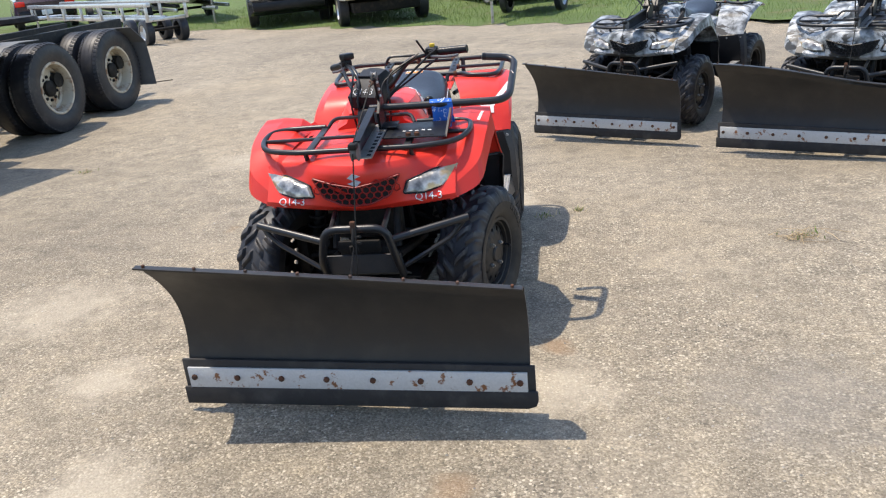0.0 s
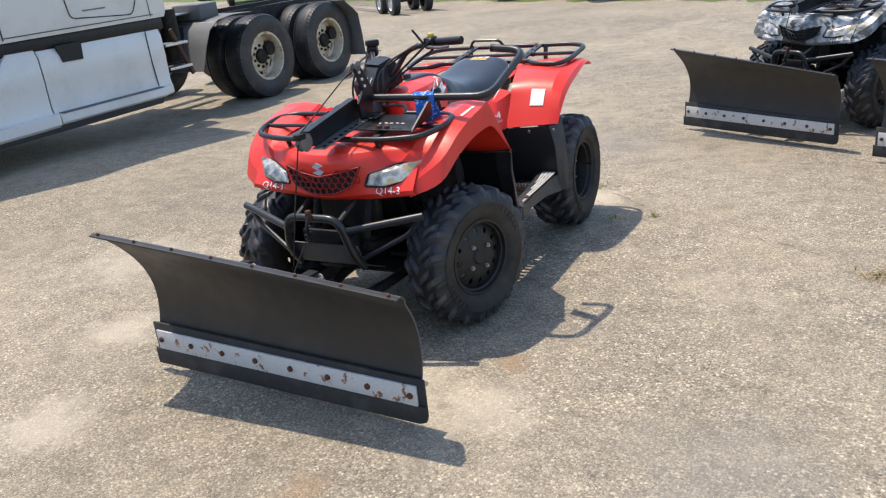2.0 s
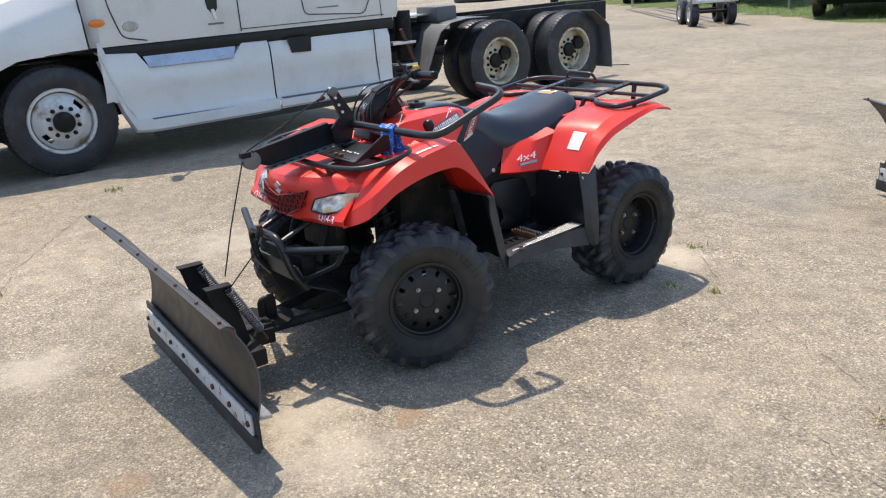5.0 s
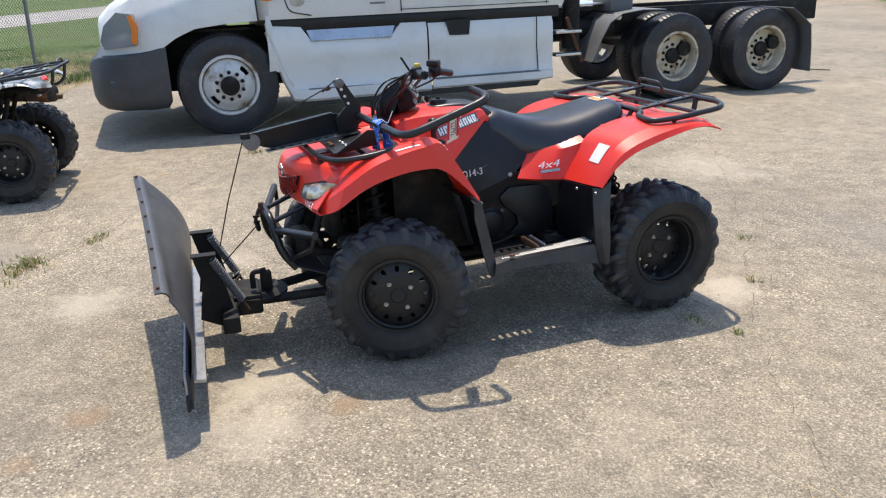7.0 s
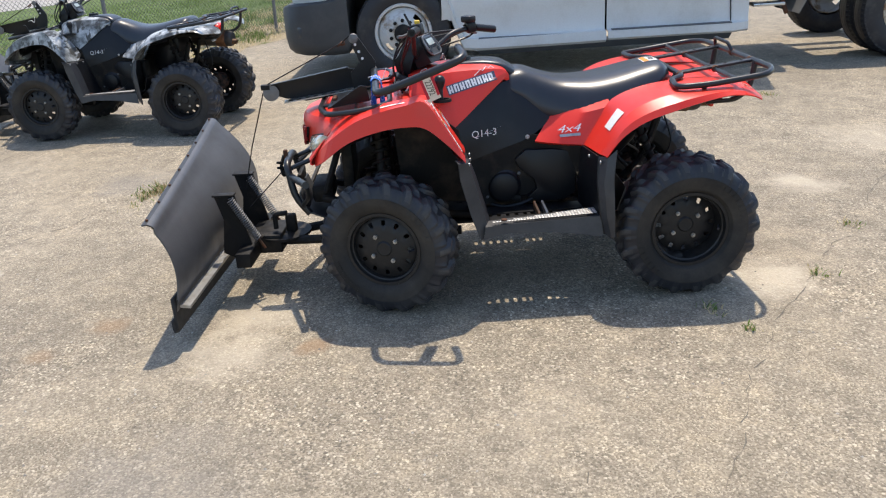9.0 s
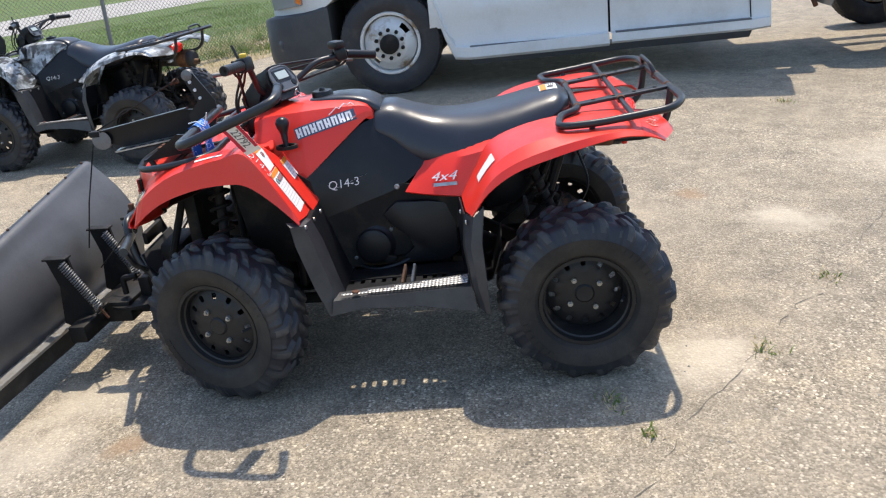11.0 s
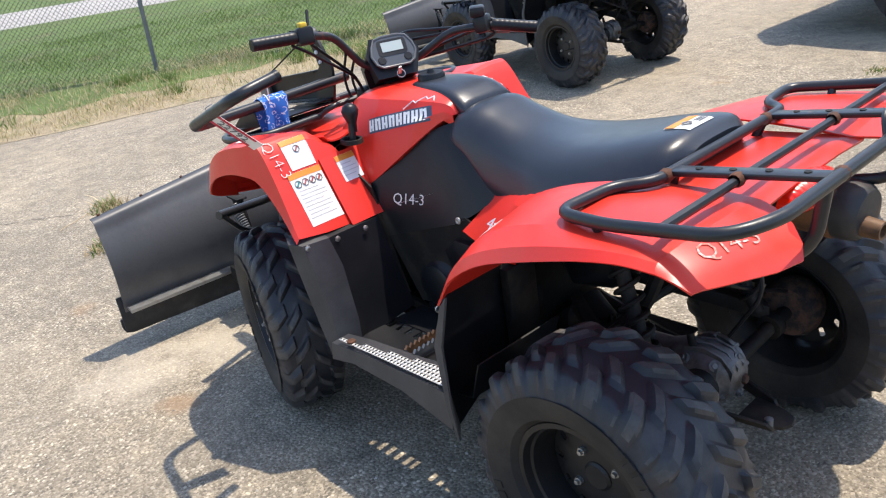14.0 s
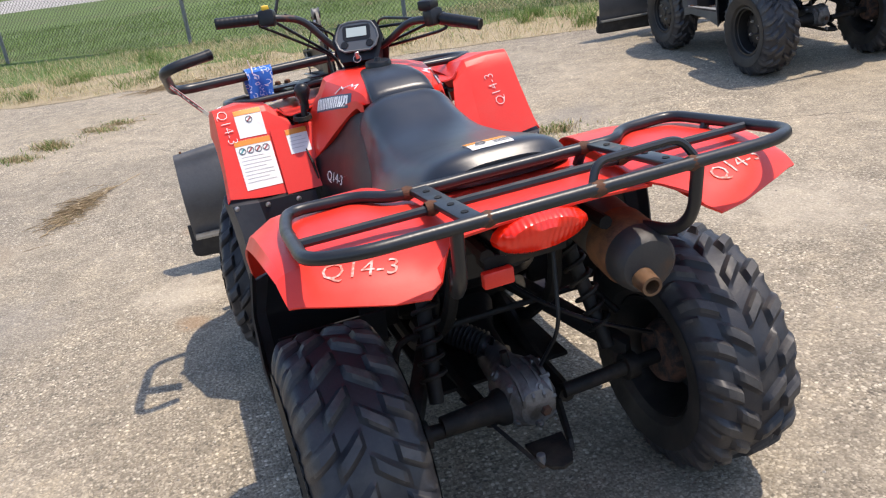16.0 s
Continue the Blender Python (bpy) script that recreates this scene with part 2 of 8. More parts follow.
def cloth_mat():
    m, n, l, p = shader("blue_bandana_cloth", (0.03, 0.15, 0.50), 0.85)
    co = coords(n)
    v = n.new("ShaderNodeTexVoronoi")
    v.feature = "DISTANCE_TO_EDGE"
    v.inputs["Scale"].default_value = 38
    l.new(co, v.inputs["Vector"])
    w = n.new("ShaderNodeTexVoronoi")
    w.inputs["Scale"].default_value = 46
    warp = noise_tex(n, l, co, 40, 2)
    add = n.new("ShaderNodeVectorMath")
    add.operation = "MULTIPLY_ADD"
    l.new(warp, add.inputs[0])
    add.inputs[1].default_value = (0.022, 0.022, 0.022)
    l.new(co, add.inputs[2])
    l.new(add.outputs[0], w.inputs["Vector"])
    f = ramp(n, l, w.outputs["Distance"], [(0.40, (1, 1, 1)), (0.44, (0, 0, 0))])
    f2 = ramp(n, l, w.outputs["Distance"], [(0.30, (0, 0, 0)), (0.34, (1, 1, 1))])
    f = mixc(n, l, 1.0, f, f2, "MULTIPLY")
    f = mixc(n, l, 1.0, f, ramp(n, l, noise_tex(n, l, co, 75, 2), [(0.44, (0, 0, 0)), (0.50, (1, 1, 1))]), "MULTIPLY")
    l.new(mixc(n, l, f, (0.022, 0.135, 0.52), (0.60, 0.66, 0.78)), p.inputs["Base Color"])
    bump(n, l, p, noise_tex(n, l, co, 500, 2), 0.2, 0.002)
    return m


M["cloth"] = cloth_mat()


def ground_mat():
    """Old exposed-aggregate paving: pale stones in a tan binder, with worn patches, rust and sand."""
    m, n, l, p = shader("exposed_aggregate_paving", (0.3, 0.28, 0.24), 0.85)
    co = coords(n)
    v = n.new("ShaderNodeTexVoronoi")
    v.inputs["Scale"].default_value = 88
    l.new(co, v.inputs["Vector"])
    v2 = n.new("ShaderNodeTexVoronoi")
    v2.inputs["Scale"].default_value = 190
    l.new(co, v2.inputs["Vector"])
    sep = n.new("ShaderNodeSeparateColor")
    l.new(v.outputs["Color"], sep.inputs["Color"])
    sep2 = n.new("ShaderNodeSeparateColor")
    l.new(v2.outputs["Color"], sep2.inputs["Color"])
    stone = ramp(n, l, sep.outputs["Red"], [(0.0, (0.115, 0.104, 0.087)), (0.28, (0.188, 0.169, 0.140)), (0.60, (0.285, 0.259, 0.217)), (0.84, (0.395, 0.362, 0.307)), (1.0, (0.66, 0.62, 0.54))])
    sand = ramp(n, l, sep2.outputs["Red"], [(0.0, (0.125, 0.110, 0.090)), (0.4, (0.250, 0.226, 0.184)), (0.80, (0.345, 0.315, 0.26)), (1.0, (0.56, 0.52, 0.45))])
    expose = ramp(n, l, noise_tex(n, l, co, 0.9, 6.0, 0.62), [(0.38, (0.15, 0.15, 0.15)), (0.56, (1.0, 1.0, 1.0))])
    gap = ramp(n, l, v.outputs["Distance"], [(0.0, (1, 1, 1)), (0.42, (1, 1, 1)), (0.60, (0, 0, 0))])
    f = mixc(n, l, 1.0, gap, expose, "MULTIPLY")
    binder = mixc(n, l, 0.25, sand, (0.215, 0.190, 0.150))
    c = mixc(n, l, f, binder, stone)
    tone = ramp(n, l, noise_tex(n, l, co, 0.33, 7.0, 0.62), [(0.30, (0.68, 0.67, 0.66)), (0.44, (0.88, 0.87, 0.84)), (0.55, (1.0, 0.985, 0.94)), (0.70, (1.14, 1.10, 1.01))])
    c = mixc(n, l, 1.0, c, tone, "MULTIPLY")
    pale = ramp(n, l, noise_tex(n, l, co, 0.75, 6.0, 0.66), [(0.50, (0, 0, 0)), (0.68, (0.50, 0.50, 0.50))])
    c = mixc(n, l, pale, c, (0.37, 0.330, 0.262))
    grey = ramp(n, l, noise_tex(n, l, co, 0.55, 5.0, 0.6), [(0.60, (0, 0, 0)), (0.72, (0.45, 0.45, 0.45))])
    c = mixc(n, l, grey, c, (0.155, 0.145, 0.13))
    mott = ramp(n, l, noise_tex(n, l, co, 7.0, 9.0, 0.72), [(0.34, (0.74, 0.73, 0.71)), (0.50, (1.0, 0.99, 0.97)), (0.66, (1.22, 1.19, 1.12))])
    c = mixc(n, l, 1.0, c, mott, "MULTIPLY")
    warm = mixc(n, l, 1.0, c, (0.985, 0.95, 0.90), "MULTIPLY")
    c = warm
    # single patches of washed-out sand and of rust, with ragged rims
    rag = noise_tex(n, l, co, 5.5, 7.0, 0.7)
    geo = n.new("ShaderNodeNewGeometry")
    sand_c, rust_c = (0.52, 0.455, 0.35), (0.27, 0.165, 0.085)
    for x, y, r, col, much in ((-0.56, 4.92, 0.22, sand_c, 0.7), (-0.10, 2.62, 0.20, sand_c, 0.5), (-0.42, 2.64, 0.20, sand_c, 0.6), (-0.13, 2.93, 0.075, rust_c, 0.55), (-0.40, 1.98, 0.09, rust_c, 0.45), (-0.15, 1.80, 0.07, rust_c, 0.4), (-1.62, 1.92, 0.22, sand_c, 0.5), (-2.0, 2.6, 0.2, sand_c, 0.5),
                               (-2.7, 3.3, 0.4, sand_c, 0.4), (0.9, 1.5, 0.22, (0.26, 0.20, 0.13), 0.35), (-1.9, 5.6, 0.22, sand_c, 0.6), (-2.9, 6.6, 0.5, sand_c, 0.4), (-1.0, 6.4, 0.5, (0.19, 0.176, 0.158), 0.4), (-2.3, 5.2, 0.10, rust_c, 0.5), (-1.05, 1.05, 0.10, (0.60, 0.56, 0.49), 0.7), (0.75, 2.55, 0.35, (0.20, 0.185, 0.165), 0.4), (-2.6, 1.3, 0.3, (0.18, 0.17, 0.155), 0.4)):
        d = n.new("ShaderNodeVectorMath")
        d.operation = "DISTANCE"
        l.new(geo.outputs["Position"], d.inputs[0])
        d.inputs[1].default_value = (x, y, 0)
        mm = n.new("ShaderNodeMath")
        mm.operation = "MULTIPLY_ADD"
        l.new(rag, mm.inputs[0])
        mm.inputs[1].default_value = -2.2 * r
        l.new(d.outputs["Value"], mm.inputs[2])
        mr = n.new("ShaderNodeMapRange")
        mr.inputs["From Min"].default_value = -0.75 * r
        mr.inputs["From Max"].default_value = 0.05 * r
        mr.inputs["To Min"].default_value = much
        mr.inputs["To Max"].default_value = 0.0
        l.new(mm.outputs[0], mr.inputs["Value"])
        c = mixc(n, l, mr.outputs["Result"], c, col)
    stain = ramp(n, l, noise_tex(n, l, co, 1.9, 4.0, 0.5), [(0.70, (0, 0, 0)), (0.78, (0.5, 0.5, 0.5))])
    c = mixc(n, l, stain, c, (0.27, 0.17, 0.085))
    l.new(c, p.inputs["Base Color"])
    inv = n.new("ShaderNodeMath")
    inv.operation = "SUBTRACT"
    inv.inputs[0].default_value = 1.0
    l.new(v.outputs["Distance"], inv.inputs[1])
    bump(n, l, p, inv.outputs[0], 0.65, 0.006)
    return m


def earth_mat(name, stops, scale):
    m, n, l, p = shader(name, (0.1, 0.1, 0.05), 0.95)
    co = coords(n)
    a = noise_tex(n, l, co, scale, 8.0, 0.68)
    c = ramp(n, l, a, stops)
    d = noise_tex(n, l, co, 60, 3.0)
    c = mixc(n, l, 0.5, c, ramp(n, l, d, [(0.3, (0.3, 0.3, 0.3)), (0.7, (0.7, 0.7, 0.7))]), "OVERLAY")
    l.new(c, p.inputs["Base Color"])
    bump(n, l, p, d, 0.7, 0.03)
    return m


M["ground"] = ground_mat()
M["grass"] = earth_mat("mown_grass", [(0.30, (0.17, 0.15, 0.07)), (0.44, (0.085, 0.125, 0.030)), (0.62, (0.11, 0.165, 0.038)), (0.75, (0.19, 0.20, 0.075))], 0.9)
M["verge"] = earth_mat("dry_verge_soil", [(0.35, (0.25, 0.20, 0.12)), (0.52, (0.35, 0.285, 0.18)), (0.66, (0.17, 0.165, 0.07))], 2.2)
M["road"] = earth_mat("pale_road", [(0.3, (0.34, 0.325, 0.30)), (0.7, (0.42, 0.40, 0.37))], 0.6)


def blade_mat(name, a, b, through=0.45):
    """Thin leaves: each blade a shade of its own, letting some light through."""
    m, n, l, p = shader(name, a, 0.6)
    g = n.new("ShaderNodeNewGeometry")
    c = ramp(n, l, g.outputs["Random Per Island"], [(0.0, a), (0.6, b), (1.0, tuple(x * 1.4 for x in b))])
    l.new(c, p.inputs["Base Color"])
    if through:
        tr = n.new("ShaderNodeBsdfTranslucent")
        l.new(c, tr.inputs["Color"])
        mx = n.new("ShaderNodeMixShader")
        mx.inputs[0].default_value = through
        l.new(p.outputs[0], mx.inputs[1])
        l.new(tr.outputs[0], mx.inputs[2])
        l.new(mx.outputs[0], n["Material Output"].inputs["Surface"])
    return m


M["blade"] = blade_mat("green_grass_blades", (0.085, 0.135, 0.030), (0.145, 0.215, 0.052))
M["stalk"] = blade_mat("brown_dead_stalks", (0.24, 0.165, 0.085), (0.42, 0.32, 0.185), 0.2)
M["chip"] = blade_mat("stone_chips", (0.16, 0.15, 0.13), (0.36, 0.335, 0.29), 0.0)
M["straw"] = blade_mat("dry_grass_blades", (0.40, 0.32, 0.17), (0.54, 0.45, 0.27))


def paint(name, col, rough=0.22):
    return worn(name, col, tuple(min(1.0, c * 1.25 + 0.02) for c in col), rough, 0.0, 2.0, 0.5, 0.8, 80, 0.01, 0.5, 0.05)


# ---- mesh building ----
def finish(name, bm, mat, sharp=38):
    me = bpy.data.meshes.new(name)
    bm.to_mesh(me)
    bm.free()
    for q in me.polygons:
        q.use_smooth = True
    me.set_sharp_from_angle(angle=radians(sharp))
    if mat:
        me.materials.append(mat)
    return me


def part(name, bm, mat, parent=None, label="", sharp=38):
    ob = new(name, finish(name, bm, mat, sharp))
    if parent:
        ob.parent = parent
    if label:
        ob["label"] = label
    return ob


def empty(name, m=None):
    ob = new(name)
    ob.empty_display_size = 0.1
    if m is not None:
        ob.matrix_basis = m
    return ob


def thing(name, m, label, category, group="", kind=""):
    return tagged(empty(name, m), label, category, group, kind)


def smooth_path(pts, bend, closed=False, steps=5):
    """Round the corners of a polyline with arcs of about the radius bend."""
    pts = [Vector(q) for q in pts]
    k = len(pts)
    out = []
    for i in range(k):
        if not closed and i in (0, k - 1):
            out.append(pts[i])
            continue
        a, b, c = pts[i - 1], pts[i], pts[(i + 1) % k]
        d1, d2 = (a - b), (c - b)
        r = min(bend, d1.length * 0.48, d2.length * 0.48)
        p0, p1 = b + d1.normalized() * r, b + d2.normalized() * r
        for j in range(steps + 1):
            w = j / steps
            out.append(p0 * (1 - w) ** 2 + b * 2 * w * (1 - w) + p1 * w * w)
    return out


def tube(pts, r, seg=10, bend=0.03, closed=False, bm=None, caps=True):
    """A round tube along pts, with bent corners."""
    bm = bm or bmesh.new()
    path = smooth_path(pts, bend, closed) if bend > 0 else [Vector(q) for q in pts]
    k = len(path)
    rings = []
    up = None
    for i in range(k):
        if closed:
            d = path[(i + 1) % k] - path[i - 1]
        else:
            d = path[min(i + 1, k - 1)] - path[max(i - 1, 0)]
        d.normalize()
        if up is None:
            up = d.orthogonal().normalized()
        up = (up - d * up.dot(d)).normalized()
        side = d.cross(up)
        rings.append([bm.verts.new(path[i] + (up * math.cos(a) + side * math.sin(a)) * r) for a in (2 * math.pi * j / seg for j in range(seg))])
    last = k if closed else k - 1
    for i in range(last):
        a, b = rings[i], rings[(i + 1) % k]
        shift = 0
        if closed and i == k - 1:
            shift = min(range(seg), key=lambda s: (a[0].co - b[s].co).length)
        for j in range(seg):
            bm.faces.new((a[j], a[(j + 1) % seg], b[(j + 1 + shift) % seg], b[(j + shift) % seg]))
    if caps and not closed:
        bm.faces.new(list(reversed(rings[0])))
        bm.faces.new(rings[-1])
    return bm


def box(cx, cy, cz, sx, sy, sz, bev=0.006, bm=None, rot=None):
    b2 = bmesh.new()
    bmesh.ops.create_cube(b2, size=1.0)
    bmesh.ops.scale(b2, vec=(sx, sy, sz), verts=b2.verts)
    if bev:
        bmesh.ops.bevel(b2, geom=list(b2.edges), offset=min(bev, 0.45 * min(sx, sy, sz)), segments=2, affect="EDGES", profile=0.5)
    m = Matrix.Translation((cx, cy, cz))
    if rot is not None:
        m = m @ Euler([radians(a) for a in rot]).to_matrix().to_4x4()
    bmesh.ops.transform(b2, matrix=m, verts=b2.verts)
    return join(bm, b2)


def join(bm, b2):
    if bm is None:
        return b2
    me = bpy.data.meshes.new("tmp")
    b2.to_mesh(me)
    b2.free()
    bm.from_mesh(me)
    bpy.data.meshes.remove(me)
    return bm


def shell(grid, thick, bm=None):
    """A sheet through a grid of points, given a thickness."""
    b2 = bmesh.new()
    vs = [[b2.verts.new(q) for q in row] for row in grid]
    for a, b in zip(vs, vs[1:]):
        for j in range(len(a) - 1):
            b2.faces.new((a[j], a[j + 1], b[j + 1], b[j]))
    bmesh.ops.remove_doubles(b2, verts=b2.verts, dist=1e-5)
    bmesh.ops.recalc_face_normals(b2, faces=b2.faces)
    bmesh.ops.solidify(b2, geom=list(b2.faces), thickness=thick)
    bmesh.ops.recalc_face_normals(b2, faces=b2.faces)
    return join(bm, b2)


def loft(rings, caps=True, bm=None):
    """A skin over closed rings with the same number of points."""
    b2 = bmesh.new()
    vs = [[b2.verts.new(q) for q in ring] for ring in rings]
    k = len(vs[0])
    for a, b in zip(vs, vs[1:]):
        for j in range(k):
            b2.faces.new((a[j], a[(j + 1) % k], b[(j + 1) % k], b[j]))
    if caps:
        b2.faces.new(list(reversed(vs[0])))
        b2.faces.new(vs[-1])
    bmesh.ops.recalc_face_normals(b2, faces=b2.faces)
    return join(bm, b2)


def prism(poly, a, b, bm=None, bev=0.0):
    """A plate whose outline poly (3D points of a plane) is pushed from offset a to offset b (vectors)."""
    b2 = bmesh.new()
    v0 = [b2.verts.new(Vector(q) + Vector(a)) for q in poly]
    v1 = [b2.verts.new(Vector(q) + Vector(b)) for q in poly]
    k = len(poly)
    b2.faces.new(v0)
    b2.faces.new(list(reversed(v1)))
    for i in range(k):
        b2.faces.new((v0[i], v1[i], v1[(i + 1) % k], v0[(i + 1) % k]))
    bmesh.ops.recalc_face_normals(b2, faces=b2.faces)
    if bev:
        bmesh.ops.bevel(b2, geom=list(b2.edges), offset=bev, segments=2, affect="EDGES", profile=0.5)
    return join(bm, b2)


def lathe(profile, seg=32, bm=None, m=None):
    """A body of revolution about the x axis; profile: (x, radius)."""
    b2 = bmesh.new()
    rings = []
    for x, r in profile:
        if r < 1e-5:
            rings.append([b2.verts.new((x, 0, 0))])
        else:
            rings.append([b2.verts.new((x, r * math.cos(a), r * math.sin(a))) for a in (2 * math.pi * j / seg for j in range(seg))])
    for a, b in zip(rings, rings[1:]):
        for j in range(seg):
            q = []
            for w in (a[j % len(a)], a[(j + 1) % len(a)], b[(j + 1) % len(b)], b[j % len(b)]):
                if w not in q:
                    q.append(w)
            if len(q) > 2:
                b2.faces.new(q)
    bmesh.ops.recalc_face_normals(b2, faces=b2.faces)
    if m is not None:
        bmesh.ops.transform(b2, matrix=m, verts=b2.verts)
    return join(bm, b2)


def rod(a, b, r, seg=10, bm=None):
    return tube([a, b], r, seg, 0, bm=bm)


def coil(a, b, r, wire, turns, seg=6):
    a, b = Vector(a), Vector(b)
    d = (b - a)
    up = d.orthogonal().normalized()
    side = d.normalized().cross(up)
    k = turns * 10
    pts = [a + d * (i / k) + (up * math.cos(2 * math.pi * i / 10) + side * math.sin(2 * math.pi * i / 10)) * r for i in range(k + 1)]
    return tube(pts, wire, seg, 0)


def spline(pts, k):
    """Catmull-Rom points through pts, k steps to a span."""
    pts = [Vector(q) for q in pts]
    out = []
    for i in range(len(pts) - 1):
        p1, p2 = pts[i], pts[i + 1]
        p0 = pts[i - 1] if i else p1 * 2 - p2
        p3 = pts[i + 2] if i + 2 < len(pts) else p2 * 2 - p1
        for j in range(k):
            t = j / k
            out.append(0.5 * (2 * p1 + (p2 - p0) * t + (2 * p0 - 5 * p1 + 4 * p2 - p3) * t * t + (3 * p1 - p0 - 3 * p2 + p3) * t ** 3))
    return out + [pts[-1]]


def refine(grid, a, b):
    """A finer grid through the same points: a steps along the rows' order, b steps within a row."""
    rows = [spline(r, b) for r in grid] if b > 1 else [[Vector(q) for q in r] for r in grid]
    cols = [spline(c, a) for c in zip(*rows)] if a > 1 else list(zip(*rows))
    return [list(r) for r in zip(*cols)]


def surface_of(obs):
    vs, fs = [], []
    for o in obs:
        k = len(vs)
        vs.extend(v.co.copy() for v in o.data.vertices)
        fs.extend(tuple(k + i for i in q.vertices) for q in o.data.polygons)
    return mathutils.bvhtree.BVHTree.FromPolygons(vs, fs)


def drop_on(co, nrm, tree, lift):
    """The point of a surface below co, seen against the normal nrm."""
    hit = tree.ray_cast(co + nrm * 0.06, -nrm, 0.2)
    return hit[0] + nrm * lift if hit[0] is not None else co + nrm * lift


def writing(text, size, at, right, up, mat, parent=None, name="writing", lift=0.002, slant=0.0, onto=None, thin=0.0, wide=1.0):
    """Letters of the built-in font, centred on at, reading along right; onto: the surfaces they lie on."""
    cu = bpy.data.curves.new(name, "FONT")
    cu.body, cu.size, cu.align_x, cu.align_y, cu.extrude, cu.shear = text, size, "CENTER", "CENTER", 0.0006, slant
    cu.resolution_u = 2
    cu.offset = -thin * size
    tmp = bpy.data.objects.new("tmp", cu)
    me = bpy.data.meshes.new_from_object(tmp)
    bpy.data.objects.remove(tmp)
    bpy.data.curves.remove(cu)
    me.name = name
    for v in me.vertices:
        v.co.x = max(-2.2 * size, min(2.2 * size, v.co.x)) * wide
        v.co.y = max(-0.55 * size, min(0.55 * size, v.co.y))
    r = Vector(right).normalized()
    u = Vector(up)
    u = (u - r * u.dot(r)).normalized()
    nrm = r.cross(u)
    m = Matrix((r, u, nrm)).transposed().to_4x4()
    m.translation = Vector(at)
    if onto:
        tree = surface_of(onto)
        bm = bmesh.new()
        bm.from_mesh(me)
        bmesh.ops.triangulate(bm, faces=bm.faces)
        bmesh.ops.subdivide_edges(bm, edges=[e for e in bm.edges if e.calc_length() > size * 0.18], cuts=2, use_grid_fill=False)
        bm.to_mesh(me)
        bm.free()
        for v in me.vertices:
            z = v.co.z
            flat_co = m @ Vector((v.co.x, v.co.y, 0))
            v.co = drop_on(flat_co, nrm, tree, lift + z)
    else:
        m.translation = Vector(at) + nrm * lift
        me.transform(m)
    me.materials.append(mat)
    ob = new(name, me)
    if parent:
        ob.parent = parent
    return ob


def plate(at, right, up, w, h, thick, mat, parent, name, label="", lift=0.0015, onto=None, kx=7, ky=7):
    """A thin rectangle lying on a surface at a point, draped over it if onto is given."""
    r = Vector(right).normalized()
    u = Vector(up)
    u = (u - r * u.dot(r)).normalized()
    nrm = r.cross(u)
    c = Vector(at)
    if onto:
        tree = surface_of(onto)
        grid = [[drop_on(c + r * w * (i / kx - 0.5) + u * h * (j / ky - 0.5), nrm, tree, lift) for i in range(kx + 1)] for j in range(ky + 1)]
        bm = shell(grid, thick)
        return part(name, bm, mat, parent, label)
    c = c + nrm * lift
    poly = [c - r * w / 2 - u * h / 2, c + r * w / 2 - u * h / 2, c + r * w / 2 + u * h / 2, c - r * w / 2 + u * h / 2]
    return part(name, prism(poly, (0, 0, 0), nrm * thick), mat, parent, label)


# ---- the ground ----
def flat(name, pts, z, mat, label, category="ground", sub=0):
    bm = bmesh.new()
    bm.faces.new([bm.verts.new((x, y, z)) for x, y in pts])
    ob = part(name, bm, mat)
    return tagged(ob, label, category, kind="structure")


def ground_height(x, y):
    """The yard is level, with a shallow trough across it behind the red quad."""
    def ease(t):
        t = min(1.0, max(0.0, t))
        return t * t * (3 - 2 * t)
    return -0.09 * ease((y - 4.8) / 2.2) * (1 - ease((y - 12.0) / 3.5))


gx = [-400, -100, -40, -20, -10, 0, 10, 40, 100, 400]
gy = [-400, -60, -10, 0, 4.0] + [4.6 + 0.1 * i for i in range(28)] + [8.0, 11.0] + [12.0 + 0.25 * i for i in range(15)] + [18, 30, 80, 400]
bm = bmesh.new()
gv = [[bm.verts.new((x, y, ground_height(x, y))) for x in gx] for y in gy]
for ra, rb in zip(gv, gv[1:]):
    for i in range(len(gx) - 1):
        bm.faces.new((ra[i], ra[i + 1], rb[i + 1], rb[i]))
tagged(part("ground", bm, M["ground"]), "pale worn exposed-aggregate paving of the yard", "ground", kind="structure")


def ragged(a, b, k, amp, seed):
    """A wavering line from a to b."""
    rnd = random.Random(seed)
    a, b = Vector(a), Vector(b)
    side = Vector((-(b - a).y, (b - a).x)).normalized()
    return [tuple(a + (b - a) * (i / k) + side * rnd.uniform(-amp, amp)) for i in range(k + 1)]


# the strip of dry soil and the lawn past the yard's edge
EDGE_A, EDGE_B = (14.0, -8.2), (-40.0, 12.2)
verge = ragged(EDGE_A, EDGE_B, 160, 0.10, 3)
flat("ground_verge", verge + [(-60, -10), (-60, -60), (40, -60), (40, -12)], 0.004, M["verge"], "dry bare soil along the yard's edge")
lawn = ragged((14.5, -10.0), (-40.0, 11.2), 160, 0.28, 4)
flat("ground_lawn", lawn + [(-90, -10), (-90, -90), (60, -90), (60, -20)], 0.008, M["grass"], "mown green lawn behind the fence")
flat("road", [(20, -30.5), (-80, 26.0), (-80, 36.5), (-84, 34), (-84, 22), (20, -37.5)][:2] + [(-83.5, 20.5), (17, -37.0)], 0.014, M["road"], "pale concrete road beyond the lawn", "road")
far_lawn = ragged((-40, 35.2), (30.0, -0.2), 200, 0.25, 5)
